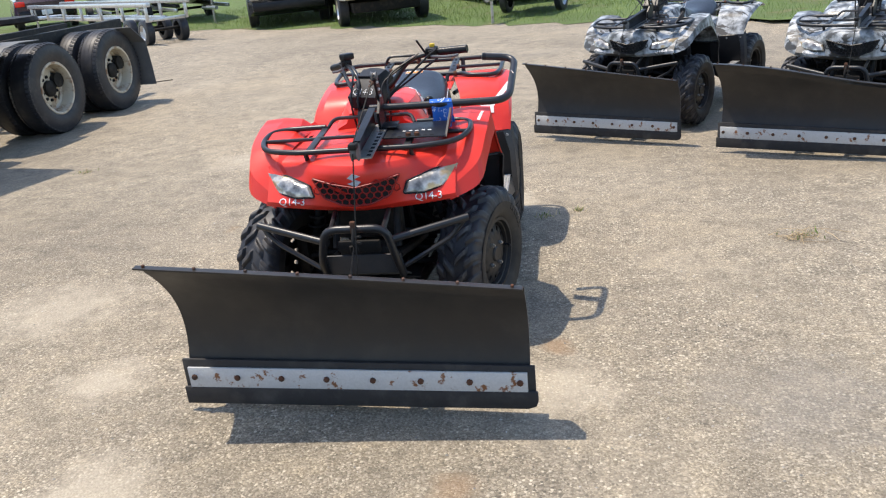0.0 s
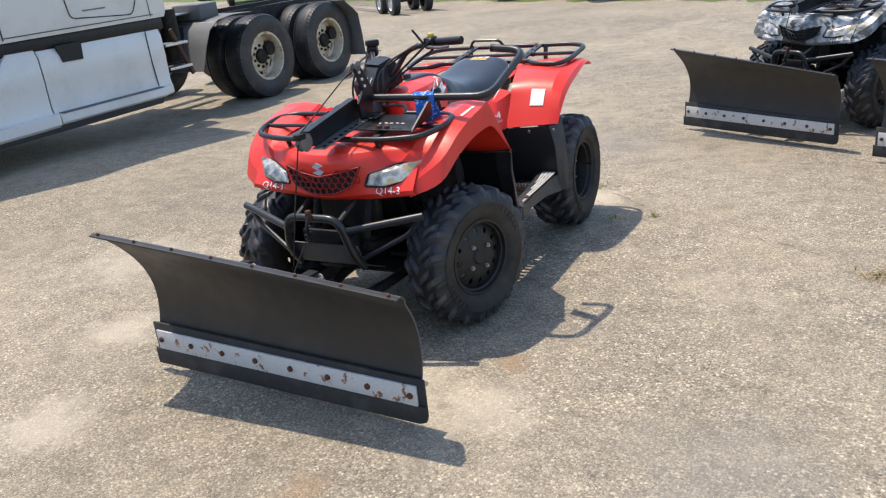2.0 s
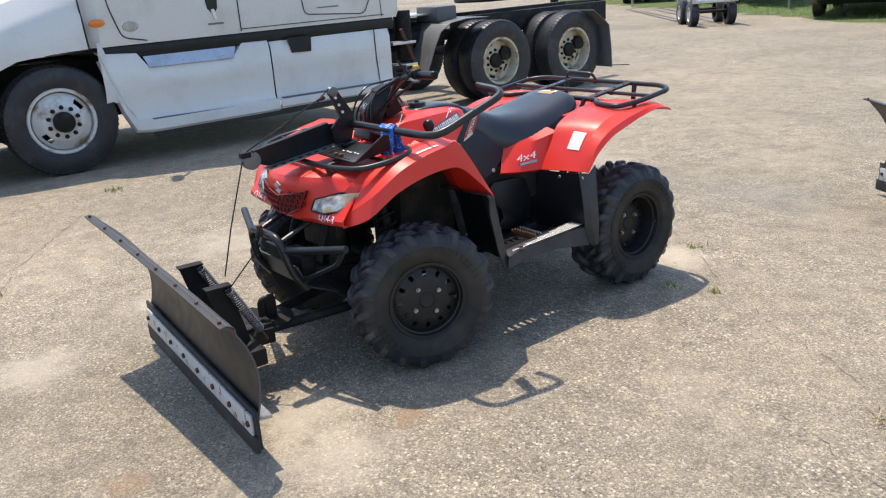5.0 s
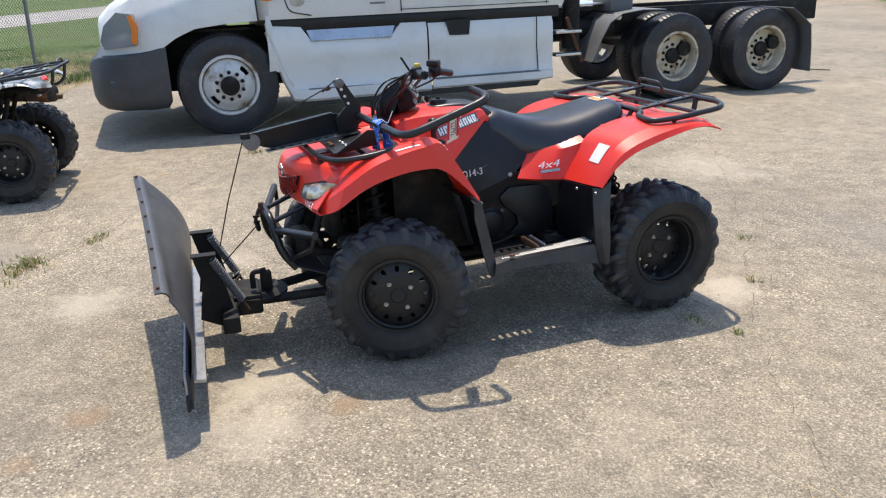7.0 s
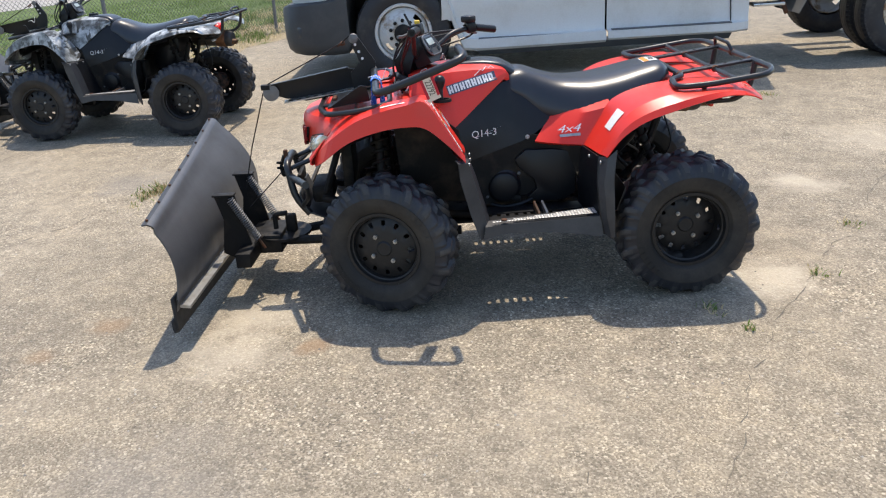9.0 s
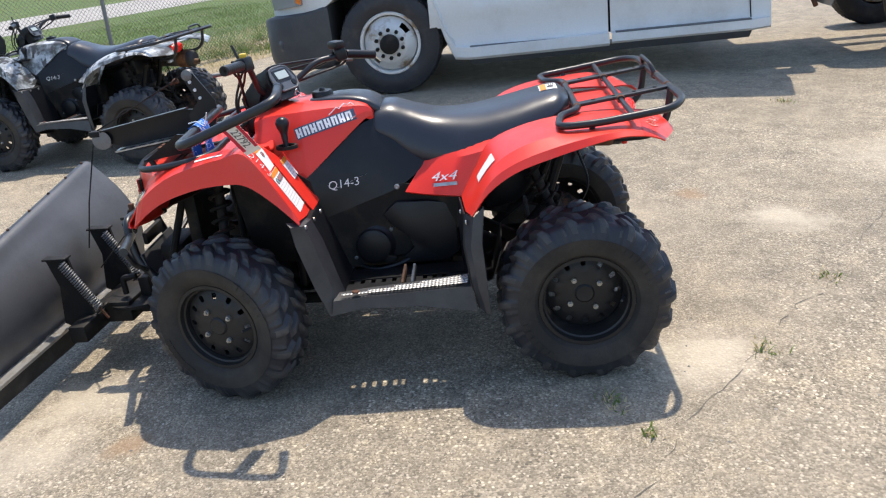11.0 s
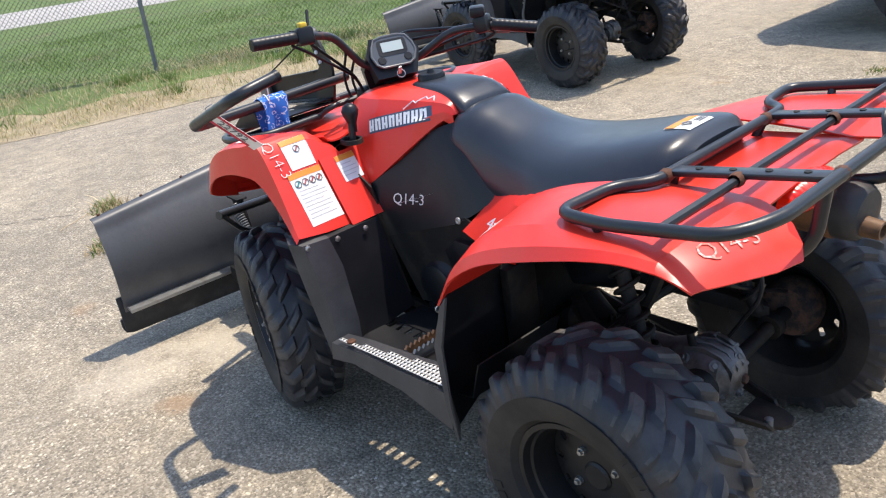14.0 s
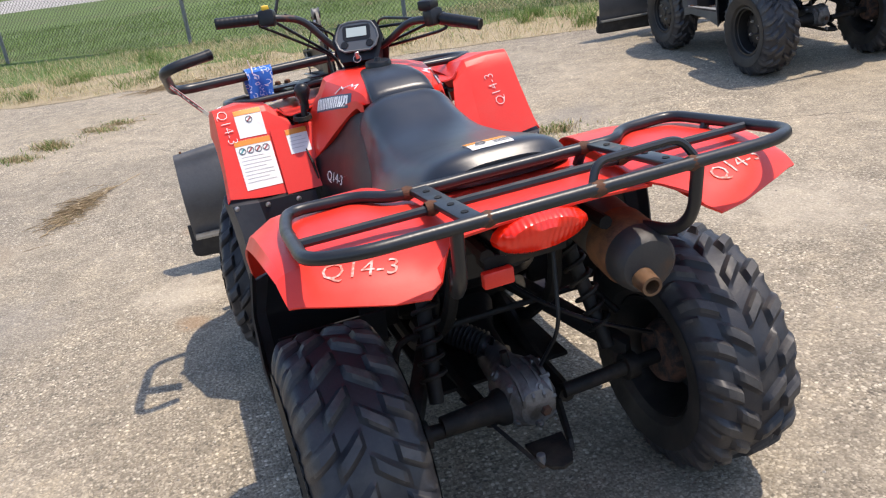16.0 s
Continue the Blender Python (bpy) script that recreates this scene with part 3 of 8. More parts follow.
flat("ground_grass_far", far_lawn + [(200, 40), (200, 300), (-300, 300), (-300, 120)], 0.005, M["grass"], "grass strip where vehicles are parked")


# ---- wheels of the quads ----
def tyre_mesh(R, W, rim_r, lugs, seed):
    """A knobbly tyre about the x axis, R radius, W width: one skin whose tread rises in blocks."""
    h = W / 2
    prof = [(-h * 0.72, rim_r), (-h * 0.90, rim_r + 0.018), (-h * 0.99, rim_r + (R - rim_r) * 0.34), (-h * 1.0, rim_r + (R - rim_r) * 0.50)]
    k = 30
    for i in range(k + 1):
        t = -1 + 2 * i / k
        s = abs(t)
        x = h * (0.99 * t if s < 0.8 else math.copysign(0.792 + 0.20 * (s - 0.8) / 0.2, t))
        r = R - 0.022 - 0.010 * s ** 2 - (0.055 * ((s - 0.72) / 0.28) ** 2 if s > 0.72 else 0)
        prof.append((x, r))
    prof += [(-x, r) for x, r in reversed(prof[:4])]
    seg = lugs * 14
    bm = bmesh.new()
    rings, tops = [], set()

    def sweep(x):
        """How far round the tyre the bars are swept back at a distance from the middle, in bars."""
        t = min(1.0, abs(x) / h)
        return 1.25 * t - 0.35 * t * t

    def tread(ph, x):
        """Swept bars from the middle out, and shoulder blocks between their ends."""
        t = abs(x) / h
        if t > 1.0:
            return 0.0
        ph += (0.5 if x > 0 else 0.0) + seed * 0.1
        up = 0.0
        for lo, hi, off, duty in ((0.02, 0.50, 0.05, 0.44), (0.40, 1.01, 0.56, 0.46), (0.76, 1.01, 0.12, 0.26)):
            f = (ph + off) % 1.0
            e = min(f, duty - f) / 0.11 if f < duty else -1
            g = min(t - lo, hi - t) / 0.06
            up = max(up, min(1.0, max(0.0, e)) * min(1.0, max(0.0, g)))
        return up * (1.0 - 0.55 * max(0.0, t - 0.72) / 0.28)

    for j in range(seg):
        ring = []
        for i, (x, r) in enumerate(prof):
            a = 2 * math.pi * (j / seg - sweep(x) / lugs)
            lug = tread(j * lugs / seg, x) if 4 <= i < len(prof) - 4 else 0.0
            rr = r + 0.0155 * lug
            xx = x * (1 + 0.03 * lug * (abs(x) / h) ** 4)
            ring.append(bm.verts.new((xx, rr * math.cos(a), rr * math.sin(a))))
            if lug > 0.35:
                tops.add(ring[-1])
        rings.append(ring)
    for j in range(seg):
        a, b = rings[j], rings[(j + 1) % seg]
        for i in range(len(prof) - 1):
            fc = bm.faces.new((a[i], b[i], b[i + 1], a[i + 1]))
            fc.material_index = 1 if i < 4 or i > len(prof) - 6 else 2 if all(v in tops for v in fc.verts) else 0
    bmesh.ops.recalc_face_normals(bm, faces=bm.faces)
    return bm


def rim_mesh(rim_r, W, dish, holes):
    """A pressed steel rim about x; its disc stands dish inside the outer lip, with oval holes."""
    h = W / 2
    bm = lathe([(h * 0.74, rim_r + 0.006), (h * 0.80, rim_r + 0.004), (h * 0.80, rim_r - 0.008), (h * 0.66, rim_r - 0.012), (h * 0.3, rim_r - 0.020), (-h * 0.5, rim_r - 0.018), (-h * 0.74, rim_r + 0.004), (-h * 0.78, rim_r), (-h * 0.5, rim_r - 0.024), (h * 0.28, rim_r - 0.026), (h * 0.62, rim_r - 0.018), (h * 0.74, rim_r + 0.006)], 40)
    x0 = h * 0.80 - dish
    r_in, r_out = rim_r * 0.46, rim_r - 0.012
    # the disc: a ring of bridges between round holes
    b2 = bmesh.new()
    k = holes * 10
    rh, hr = rim_r * 0.71, rim_r * 0.078
    ring = []
    for j in range(k):
        a = 2 * math.pi * (j + 0.5) / k
        d = (a + math.pi / holes) % (2 * math.pi / holes) - math.pi / holes
        y = rh * d
        w = math.sqrt(max(0.0, hr * hr - y * y))
        prof = ((r_in * 0.42, 0.012), (r_in, 0.010), (rh - hr * 1.25, 0.007), (rh - max(w, hr * 0.25), 0.003), (rh + max(w, hr * 0.25), -0.001), (rh + hr * 1.25, -0.003), (r_out, -0.018))
        ring.append(([b2.verts.new((x0 + dx, r * math.cos(a), r * math.sin(a))) for r, dx in prof], w > 0))
    for j in range(k):
        (a, ha), (b, hb) = ring[j], ring[(j + 1) % k]
        for i in range(6):
            if i == 3 and ha and hb:
                continue
            b2.faces.new((a[i], b[i], b[i + 1], a[i + 1]))
    bmesh.ops.recalc_face_normals(b2, faces=b2.faces)
    bmesh.ops.solidify(b2, geom=list(b2.faces), thickness=0.005)
    join(bm, b2)
    lathe([(x0 - 0.02, 0.036), (x0 + 0.014, 0.034), (x0 + 0.019, 0.028), (x0 + 0.017, 0.0)], 20, bm)
    return bm, x0


def make_wheel(parent, name, m, R, W, rim_r, dish, lugs, seed, mats):
    w = empty(name, m)
    w.parent = parent
    tyre = part("tyre", tyre_mesh(R, W, rim_r, lugs, seed), mats["tyre"], w, sharp=32)
    tyre.data.materials.append(M["sidewall"])
    tyre.data.materials.append(M["lug"])
    if mats["marks"]:
        # plain letter-sized blocks moulded into the sidewall
        rm = rim_r + (R - rim_r) * 0.42
        for g in (0.3, math.pi + 0.3):
            for k in range(6):
                a = g + k * 0.125
                c = [(W / 2 * 0.985, r * math.cos(a + d), r * math.sin(a + d)) for r, d in ((rm - 0.012, -0.042), (rm + 0.012, -0.042), (rm + 0.012, 0.042), (rm - 0.012, 0.042))]
                part("sidewall_mark", prism(c, (0, 0, 0), (0.0035, 0, 0)), M["sidewall"], tyre)
    bm, x0 = rim_mesh(rim_r, W, dish, 12)
    part("rim", bm, mats["rim"], w)
    for i in range(4):
        a = 2 * math.pi * i / 4 + 0.6
        nm = Matrix.Translation((x0 + 0.014, 0.062 * math.cos(a), 0.062 * math.sin(a)))
        part("lug_nut", lathe([(-0.006, 0.0095), (0.006, 0.0095), (0.006, 0.0060), (0.013, 0.0055), (0.014, 0.0)], 8, None, nm), mats["steel"], w)
    part("valve_stem", rod((W / 2 * 0.62, rim_r - 0.030, 0.0), (W / 2 * 0.90, rim_r - 0.045, 0.0), 0.005, 8), mats["tyre"], w)
    return w


def ring_pts(uc, hw, zlo, zhi, v, sq=0.5, k=16):
    """A rounded cross-section at v, half-width hw, from zlo to zhi."""
    out = []
    zc, hz = (zlo + zhi) / 2, (zhi - zlo) / 2
    for j in range(k):
        a = 2 * math.pi * (j + 0.5) / k
        c, s = math.cos(a), math.sin(a)
        out.append((uc + hw * math.copysign(abs(c) ** sq, c), v, zc + hz * math.copysign(abs(s) ** sq, s)))
    return out


# ---- the quad bike ----
def sheet_label(at, right, up, w, h, rows, marks, parent, onto):
    """A printed warning label: orange heading, round marks, grey text bars."""
    base = plate(at, right, up, w, h, 0.0008, M["label"], parent, "warning_label", "white printed warning label", 0.0015, onto)
    r = Vector(right).normalized()
    u = Vector(up)
    u = (u - r * u.dot(r)).normalized()
    nrm = r.cross(u)
    c = Vector(at)
    tree = surface_of(onto)
    plate(c + u * (h / 2 - 0.009), r, u, w, 0.017, 0.0006, M["orange"], base, "label_band", "orange heading band", 0.0026, onto, 5, 2)
    for j in range(marks):
        o = c + u * (h / 2 - 0.034) + r * ((j - (marks - 1) / 2) * w * 0.22)
        ring = [drop_on(o + (r * math.cos(a) + u * math.sin(a)) * 0.010, nrm, tree, 0.003) for a in (2 * math.pi * i / 12 for i in range(12))]
        part("label_mark", tube(ring, 0.0013, 4, 0, closed=True), M["ink"], base)
        part("label_sign", tube([drop_on(o - (r + u) * 0.006, nrm, tree, 0.003), drop_on(o + (r + u) * 0.006, nrm, tree, 0.003)], 0.0022, 4, 0), M["print_teal" if marks > 1 and j == 0 else "print_red"], base)
    for i in range(rows):
        k = c + u * (h / 2 - (0.054 if marks else 0.028) - i * 0.0115)
        if (k - c).dot(u) < -h / 2 + 0.006:
            break
        plate(k - r * w * (0.02 if i % 3 else 0.10), r, u, w * (0.80 if i % 3 else 0.60), 0.0022, 0.0005, M["faint"], base, "text_bar", "", 0.0024, onto, 4, 1)
    return base


STEER = -18.0


def fender_front(s):
    """Front wing: arch lip, crest and inner line, from the nose round to its rear tip."""
    L = [(0.36, -0.288, 0.636), (0.475, -0.235, 0.685), (0.505, -0.125, 0.760), (0.515, 0.00, 0.800), (0.520, 0.11, 0.812), (0.518, 0.185, 0.800), (0.520, 0.262, 0.735), (0.530, 0.338, 0.655)]
    C = [(0.37, -0.272, 0.690), (0.470, -0.205, 0.765), (0.497, -0.090, 0.842), (0.505, 0.03, 0.880), (0.508, 0.12, 0.897), (0.500, 0.188, 0.902), (0.506, 0.260, 0.802), (0.520, 0.338, 0.667)]
    D = [(0.31, -0.268, 0.705), (0.40, -0.195, 0.790), (0.42, -0.100, 0.862), (0.42, 0.02, 0.892), (0.42, 0.12, 0.905), (0.42, 0.196, 0.906), (0.425, 0.258, 0.805), (0.430, 0.342, 0.654)]
    I = [(0.26, -0.27, 0.705), (0.345, -0.215, 0.800), (0.345, -0.115, 0.850), (0.335, 0.00, 0.872), (0.335, 0.12, 0.890), (0.342, 0.196, 0.898), (0.338, 0.248, 0.800), (0.330, 0.334, 0.645)]
    N = [(0.25, -0.285, 0.690), (0.315, -0.205, 0.790), (0.310, -0.115, 0.835), (0.300, 0.00, 0.850), (0.300, 0.12, 0.850), (0.285, 0.215, 0.850), (0.262, 0.275, 0.775), (0.255, 0.325, 0.685)]
    return [[(s * u, v, z) for u, v, z in row] for row in zip(*[L, C, D, I, N])]


def nose_rows(s):
    """Nose: columns from the middle outwards, each from the lower lip up on to the deck."""
    cols = [
        [(0.00, -0.285, 0.612), (0.00, -0.330, 0.634), (0.00, -0.350, 0.735), (0.00, -0.352, 0.790), (0.00, -0.300, 0.825), (0.00, -0.10, 0.845), (0.00, 0.12, 0.855), (0.00, 0.20, 0.90)],
        [(0.075, -0.285, 0.613), (0.078, -0.328, 0.640), (0.09, -0.342, 0.745), (0.09, -0.340, 0.796), (0.09, -0.290, 0.826), (0.09, -0.10, 0.845), (0.09, 0.12, 0.855), (0.09, 0.20, 0.90)],
        [(0.140, -0.280, 0.616), (0.150, -0.320, 0.648), (0.170, -0.312, 0.752), (0.170, -0.300, 0.795), (0.165, -0.260, 0.822), (0.16, -0.10, 0.838), (0.16, 0.12, 0.85), (0.16, 0.20, 0.88)],
        [(0.22, -0.278, 0.622), (0.225, -0.312, 0.654), (0.235, -0.262, 0.762), (0.235, -0.245, 0.798), (0.235, -0.215, 0.818), (0.235, -0.10, 0.83), (0.235, 0.12, 0.845), (0.235, 0.22, 0.86)],
        [(0.32, -0.285, 0.636), (0.315, -0.310, 0.664), (0.325, -0.222, 0.775), (0.32, -0.205, 0.802), (0.315, -0.18, 0.815), (0.310, -0.10, 0.833), (0.300, 0.12, 0.848), (0.280, 0.22, 0.86)],
        [(0.395, -0.292, 0.650), (0.385, -0.300, 0.670), (0.385, -0.205, 0.786), (0.38, -0.195, 0.800), (0.36, -0.17, 0.812), (0.345, -0.10, 0.845), (0.330, 0.12, 0.868), (0.300, 0.22, 0.88)],
    ]
    return [[(s * u, v, z) for u, v, z in c] for c in cols]


def rear_wing(s):
    I = [(0.275, 0.865, 0.625), (0.280, 0.930, 0.735), (0.275, 0.985, 0.815), (0.245, 1.12, 0.856), (0.215, 1.28, 0.868), (0.200, 1.40, 0.866), (0.195, 1.47, 0.860)]
    J = [(0.36, 0.872, 0.632), (0.36, 0.945, 0.745), (0.36, 1.015, 0.825), (0.34, 1.15, 0.866), (0.33, 1.30, 0.877), (0.32, 1.40, 0.876), (0.315, 1.47, 0.870)]
    C = [(0.495, 0.885, 0.640), (0.485, 0.965, 0.757), (0.480, 1.045, 0.820), (0.475, 1.16, 0.856), (0.472, 1.30, 0.870), (0.462, 1.40, 0.876), (0.450, 1.465, 0.870)]
    P = [(0.528, 0.900, 0.640), (0.532, 0.975, 0.745), (0.530, 1.06, 0.798), (0.528, 1.18, 0.835), (0.526, 1.31, 0.860), (0.520, 1.40, 0.866), (0.512, 1.46, 0.860)]
    L = [(0.538, 0.905, 0.636), (0.545, 0.965, 0.712), (0.545, 1.06, 0.772), (0.542, 1.18, 0.808), (0.540, 1.31, 0.840), (0.536, 1.40, 0.853), (0.528, 1.465, 0.848)]
    return [[(s * u, v, z) for u, v, z in row] for row in zip(*[I, J, C, P, L])]


def rear_flap(s):
    top = [(0.195, 1.47, 0.860), (0.315, 1.47, 0.870), (0.450, 1.465, 0.870), (0.512, 1.46, 0.860), (0.528, 1.465, 0.848)]
    mid = [(0.220, 1.515, 0.858), (0.305, 1.540, 0.846), (0.440, 1.515, 0.852), (0.505, 1.50, 0.846), (0.526, 1.50, 0.840)]
    low = [(0.250, 1.560, 0.848), (0.294, 1.600, 0.806), (0.420, 1.565, 0.816), (0.500, 1.535, 0.826), (0.522, 1.528, 0.826)]
    return [[(s * u, v, z) for u, v, z in row] for row in (top, mid, low)]


def quad_bike(m, mats, label, group="", full=True, lot=True):
    q = thing("quad_bike", m, label, "quad bike", group)
    red, black, tub, dark = mats["body"], mats["black"], mats["tube"], mats["dark"]
    wm = dict(tyre=M["tyre"], rim=M["rim"], steel=M["steel"], marks=full)
    for s in (1, -1):
        flip = 0 if s > 0 else 180
        make_wheel(q, "front_wheel", pose(s * 0.435, 0, 0.298, 0, 0, flip + mats["steer"]), 0.305, 0.205, 0.158, 0.026, 18, 3, wm)
        make_wheel(q, "rear_wheel", pose(s * 0.437, 1.262, 0.298, 0, 0, flip), 0.310, 0.255, 0.158, 0.080, 18, 5, wm)

    # bodywork
    wing, back, flap, cover = {}, {}, {}, {}
    for s in (1, -1):
        wing[s] = part("front_wing", shell(refine(fender_front(s), 4, 1), 0.005), red, q, sharp=13)
        back[s] = part("rear_wing", shell(refine(rear_wing(s), 4, 1), 0.005), red, q, sharp=17)
        flap[s] = part("rear_flap", shell(refine(rear_flap(s), 2, 2), 0.005), red, q, sharp=24)
    cols = nose_rows(-1)[:0:-1] + nose_rows(1)
    nose = part("nose", shell(refine(cols, 3, 2), 0.005), red, q, sharp=30)
    # grille: near-black plate with a V-shaped outline, the recess's shade put into its colour
    gpoly = [(-0.176, -0.325, 0.764), (-0.09, -0.350, 0.743), (0.0, -0.360, 0.728), (0.09, -0.350, 0.743), (0.176, -0.325, 0.764), (0.135, -0.340, 0.688), (0.06, -0.352, 0.658), (0.0, -0.356, 0.653), (-0.06, -0.352, 0.658), (-0.135, -0.340, 0.688)]
    part("grille", prism(gpoly, (0, 0.010, 0), (0, -0.002, 0)), M["void"], nose, "near-black plate coloured as the shaded recess behind the grille mesh")
    hexes = bmesh.new()
    for r in range(6):
        for c in range(-8, 9):
            u = (c + 0.5 * (r % 2)) * 0.029
            z = 0.648 + r * 0.0225
            top = 0.728 + abs(u) * 0.20
            low = 0.652 + max(0.0, abs(u) - 0.03) * 0.36
            if z > top - 0.006 or z < low + 0.004 or abs(u) > 0.165:
                continue
            v = -0.3625 + abs(u) * 0.06 + abs(u) ** 2 * 0.75
            ring = [(u + 0.0158 * math.sin(math.pi / 3 * j), v, z + 0.0158 * math.cos(math.pi / 3 * j)) for j in range(6)]
            tube(ring, 0.0030, 4, 0, closed=True, bm=hexes)
    part("grille_mesh", hexes, mats["net"], nose)
    part("grille_rim", tube([(x, y - 0.003, z) for x, y, z in gpoly], 0.0035, 6, 0.008, closed=True), mats["net"], nose)
    em = [(-0.022, 0.768), (0.004, 0.757), (0.022, 0.772), (0.0, 0.782), (0.020, 0.790), (-0.004, 0.800), (-0.022, 0.786), (0.0, 0.776)]
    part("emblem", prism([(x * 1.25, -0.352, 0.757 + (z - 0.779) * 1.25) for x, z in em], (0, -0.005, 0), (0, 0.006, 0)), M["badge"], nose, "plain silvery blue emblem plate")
    for s in (1, -1):
        hl = [(0.186, -0.318, 0.684), (0.200, -0.304, 0.728), (0.296, -0.252, 0.756), (0.402, -0.206, 0.770), (0.384, -0.236, 0.732), (0.338, -0.280, 0.698), (0.262, -0.309, 0.682)]
        c = Vector((0.288, -0.282, 0.716))
        ring0 = [c + (Vector(p) - c) * 1.05 for p in hl]
        ring1 = [c + (p - c) * 0.86 + Vector((0, -0.012, 0.004)) for p in ring0]
        ring2 = [c + (p - c) * 0.45 + Vector((0, -0.020, 0.006)) for p in ring0]
        bm = loft([[(s * p.x, p.y + 0.006, p.z - 0.002) for p in rg] for rg in (ring0, ring1, ring2)])
        lens = part("headlight", bm, M["headlamp"], q, "clear faceted headlight")
        part("headlight_rim", tube([(s * p.x, p.y + 0.002, p.z) for p in ring0], 0.0032, 6, 0.01, closed=True), black, lens)

    # tank cover, with the black top panel
    def tank_ring(v, hw, top, zlo, hwlo):
        return [(hwlo, v, zlo), (hwlo * 0.55 + hw * 0.45, v, zlo * 0.55 + top * 0.45), (hw, v, top - 0.055), (hw * 0.86, v, top - 0.014), (hw * 0.55, v, top), (-hw * 0.55, v, top), (-hw * 0.86, v, top - 0.014), (-hw, v, top - 0.055), (-hwlo * 0.55 - hw * 0.45, v, zlo * 0.55 + top * 0.45), (-hwlo, v, zlo)]

    tank = part("tank_cover", loft(refine([tank_ring(0.13, 0.13, 0.935, 0.80, 0.20), tank_ring(0.20, 0.165, 0.958, 0.765, 0.235), tank_ring(0.30, 0.178, 0.965, 0.728, 0.232), tank_ring(0.335, 0.176, 0.967, 0.742, 0.226), tank_ring(0.45, 0.156, 0.966, 0.832, 0.178), tank_ring(0.54, 0.126, 0.957, 0.900, 0.136), tank_ring(0.57, 0.112, 0.93, 0.905, 0.115)], 4, 1)), red, q, sharp=30)
    tank_top = part("tank_top", loft(refine([ring_pts(0, hw, lo, hi, v, 0.55) for v, hw, lo, hi in ((0.325, 0.030, 0.945, 0.967), (0.345, 0.052, 0.945, 0.974), (0.41, 0.068, 0.945, 0.980), (0.48, 0.080, 0.935, 0.980), (0.545, 0.090, 0.92, 0.968), (0.595, 0.094, 0.88, 0.940))], 3, 1)), M["seat"], q, "glossy black tank panel", sharp=60)
    part("fuel_cap", lathe([(0.0, 0.040), (0.018, 0.040), (0.024, 0.036), (0.024, 0.012), (0.034, 0.008), (0.034, 0.0)], 20, None, Matrix.Translation((0, 0.375, 0.970)) @ Euler((0, radians(-90), 0)).to_matrix().to_4x4()), black, q)
    for s in (1, -1):
        # side cover below the tank, and the small red panel behind it
        cover[s] = part("side_cover", shell(refine([[(s * 0.236, 0.312, 0.725), (s * 0.184, 0.405, 0.792), (s * 0.142, 0.505, 0.874), (s * 0.105, 0.59, 0.902)],
                                  [(s * 0.243, 0.328, 0.645), (s * 0.200, 0.465, 0.705), (s * 0.164, 0.60, 0.785), (s * 0.122, 0.67, 0.84)],
                                  [(s * 0.236, 0.345, 0.566), (s * 0.212, 0.51, 0.612), (s * 0.200, 0.655, 0.662), (s * 0.135, 0.800, 0.765)]], 3, 3), 0.006), black, q, sharp=50)
        part("frame_cover", shell([[(s * 0.228, 0.345, 0.572), (s * 0.204, 0.51, 0.618), (s * 0.194, 0.655, 0.668), (s * 0.215, 0.76, 0.645), (s * 0.255, 0.875, 0.63)], [(s * 0.20, 0.42, 0.36), (s * 0.19, 0.58, 0.38), (s * 0.185, 0.70, 0.42), (s * 0.19, 0.78, 0.46), (s * 0.24, 0.86, 0.50)]], 0.006), dark, q)
        pan = part("side_panel", shell(refine([[(s * 0.10, 0.700, 0.775), (s * 0.125, 0.80, 0.790), (s * 0.16, 0.89, 0.795), (s * 0.19, 0.985, 0.805)],
                                        [(s * 0.162, 0.730, 0.722), (s * 0.195, 0.80, 0.740), (s * 0.235, 0.89, 0.757), (s * 0.272, 0.985, 0.785)],
                                        [(s * 0.220, 0.662, 0.640), (s * 0.240, 0.73, 0.632), (s * 0.262, 0.80, 0.628), (s * 0.280, 0.885, 0.622)],
                                        [(s * 0.205, 0.665, 0.630), (s * 0.225, 0.73, 0.622), (s * 0.245, 0.80, 0.618), (s * 0.262, 0.885, 0.612)]], 1, 3), 0.005), red, q, sharp=30)
        if full and s > 0:
            writing("4x4", 0.046, (0.240, 0.805, 0.690), (0.25, 1, 0.08), (-0.35, 0, 1), M["decal"], pan, "lettering", 0.003, 0.3, [pan], 0.0, 1.45)
            plate((0.250, 0.812, 0.664), (0.25, 1, 0.08), (-0.35, 0, 1), 0.090, 0.012, 0.001, M["steel"], pan, "lettering_bar", "", 0.003, [pan])

    # seat
    st = [(0.555, 0.10, 0.86, 0.905), (0.575, 0.128, 0.83, 0.928), (0.63, 0.135, 0.785, 0.936), (0.70, 0.147, 0.715, 0.912), (0.80, 0.171, 0.695, 0.881), (0.92, 0.202, 0.712, 0.876), (1.04, 0.207, 0.735, 0.893), (1.15, 0.188, 0.78, 0.915), (1.235, 0.160, 0.84, 0.926), (1.275, 0.11, 0.86, 0.904)]
    seat = part("seat", loft(refine([[(x * (1.0 - 0.20 * (2 * z - lo - hi) / (hi - lo)), y, z) for x, y, z in ring_pts(0, hw, lo, hi, v, 0.60, 36)] for v, hw, lo, hi in st], 5, 1)), M["seat"], q, "black vinyl saddle", sharp=50)
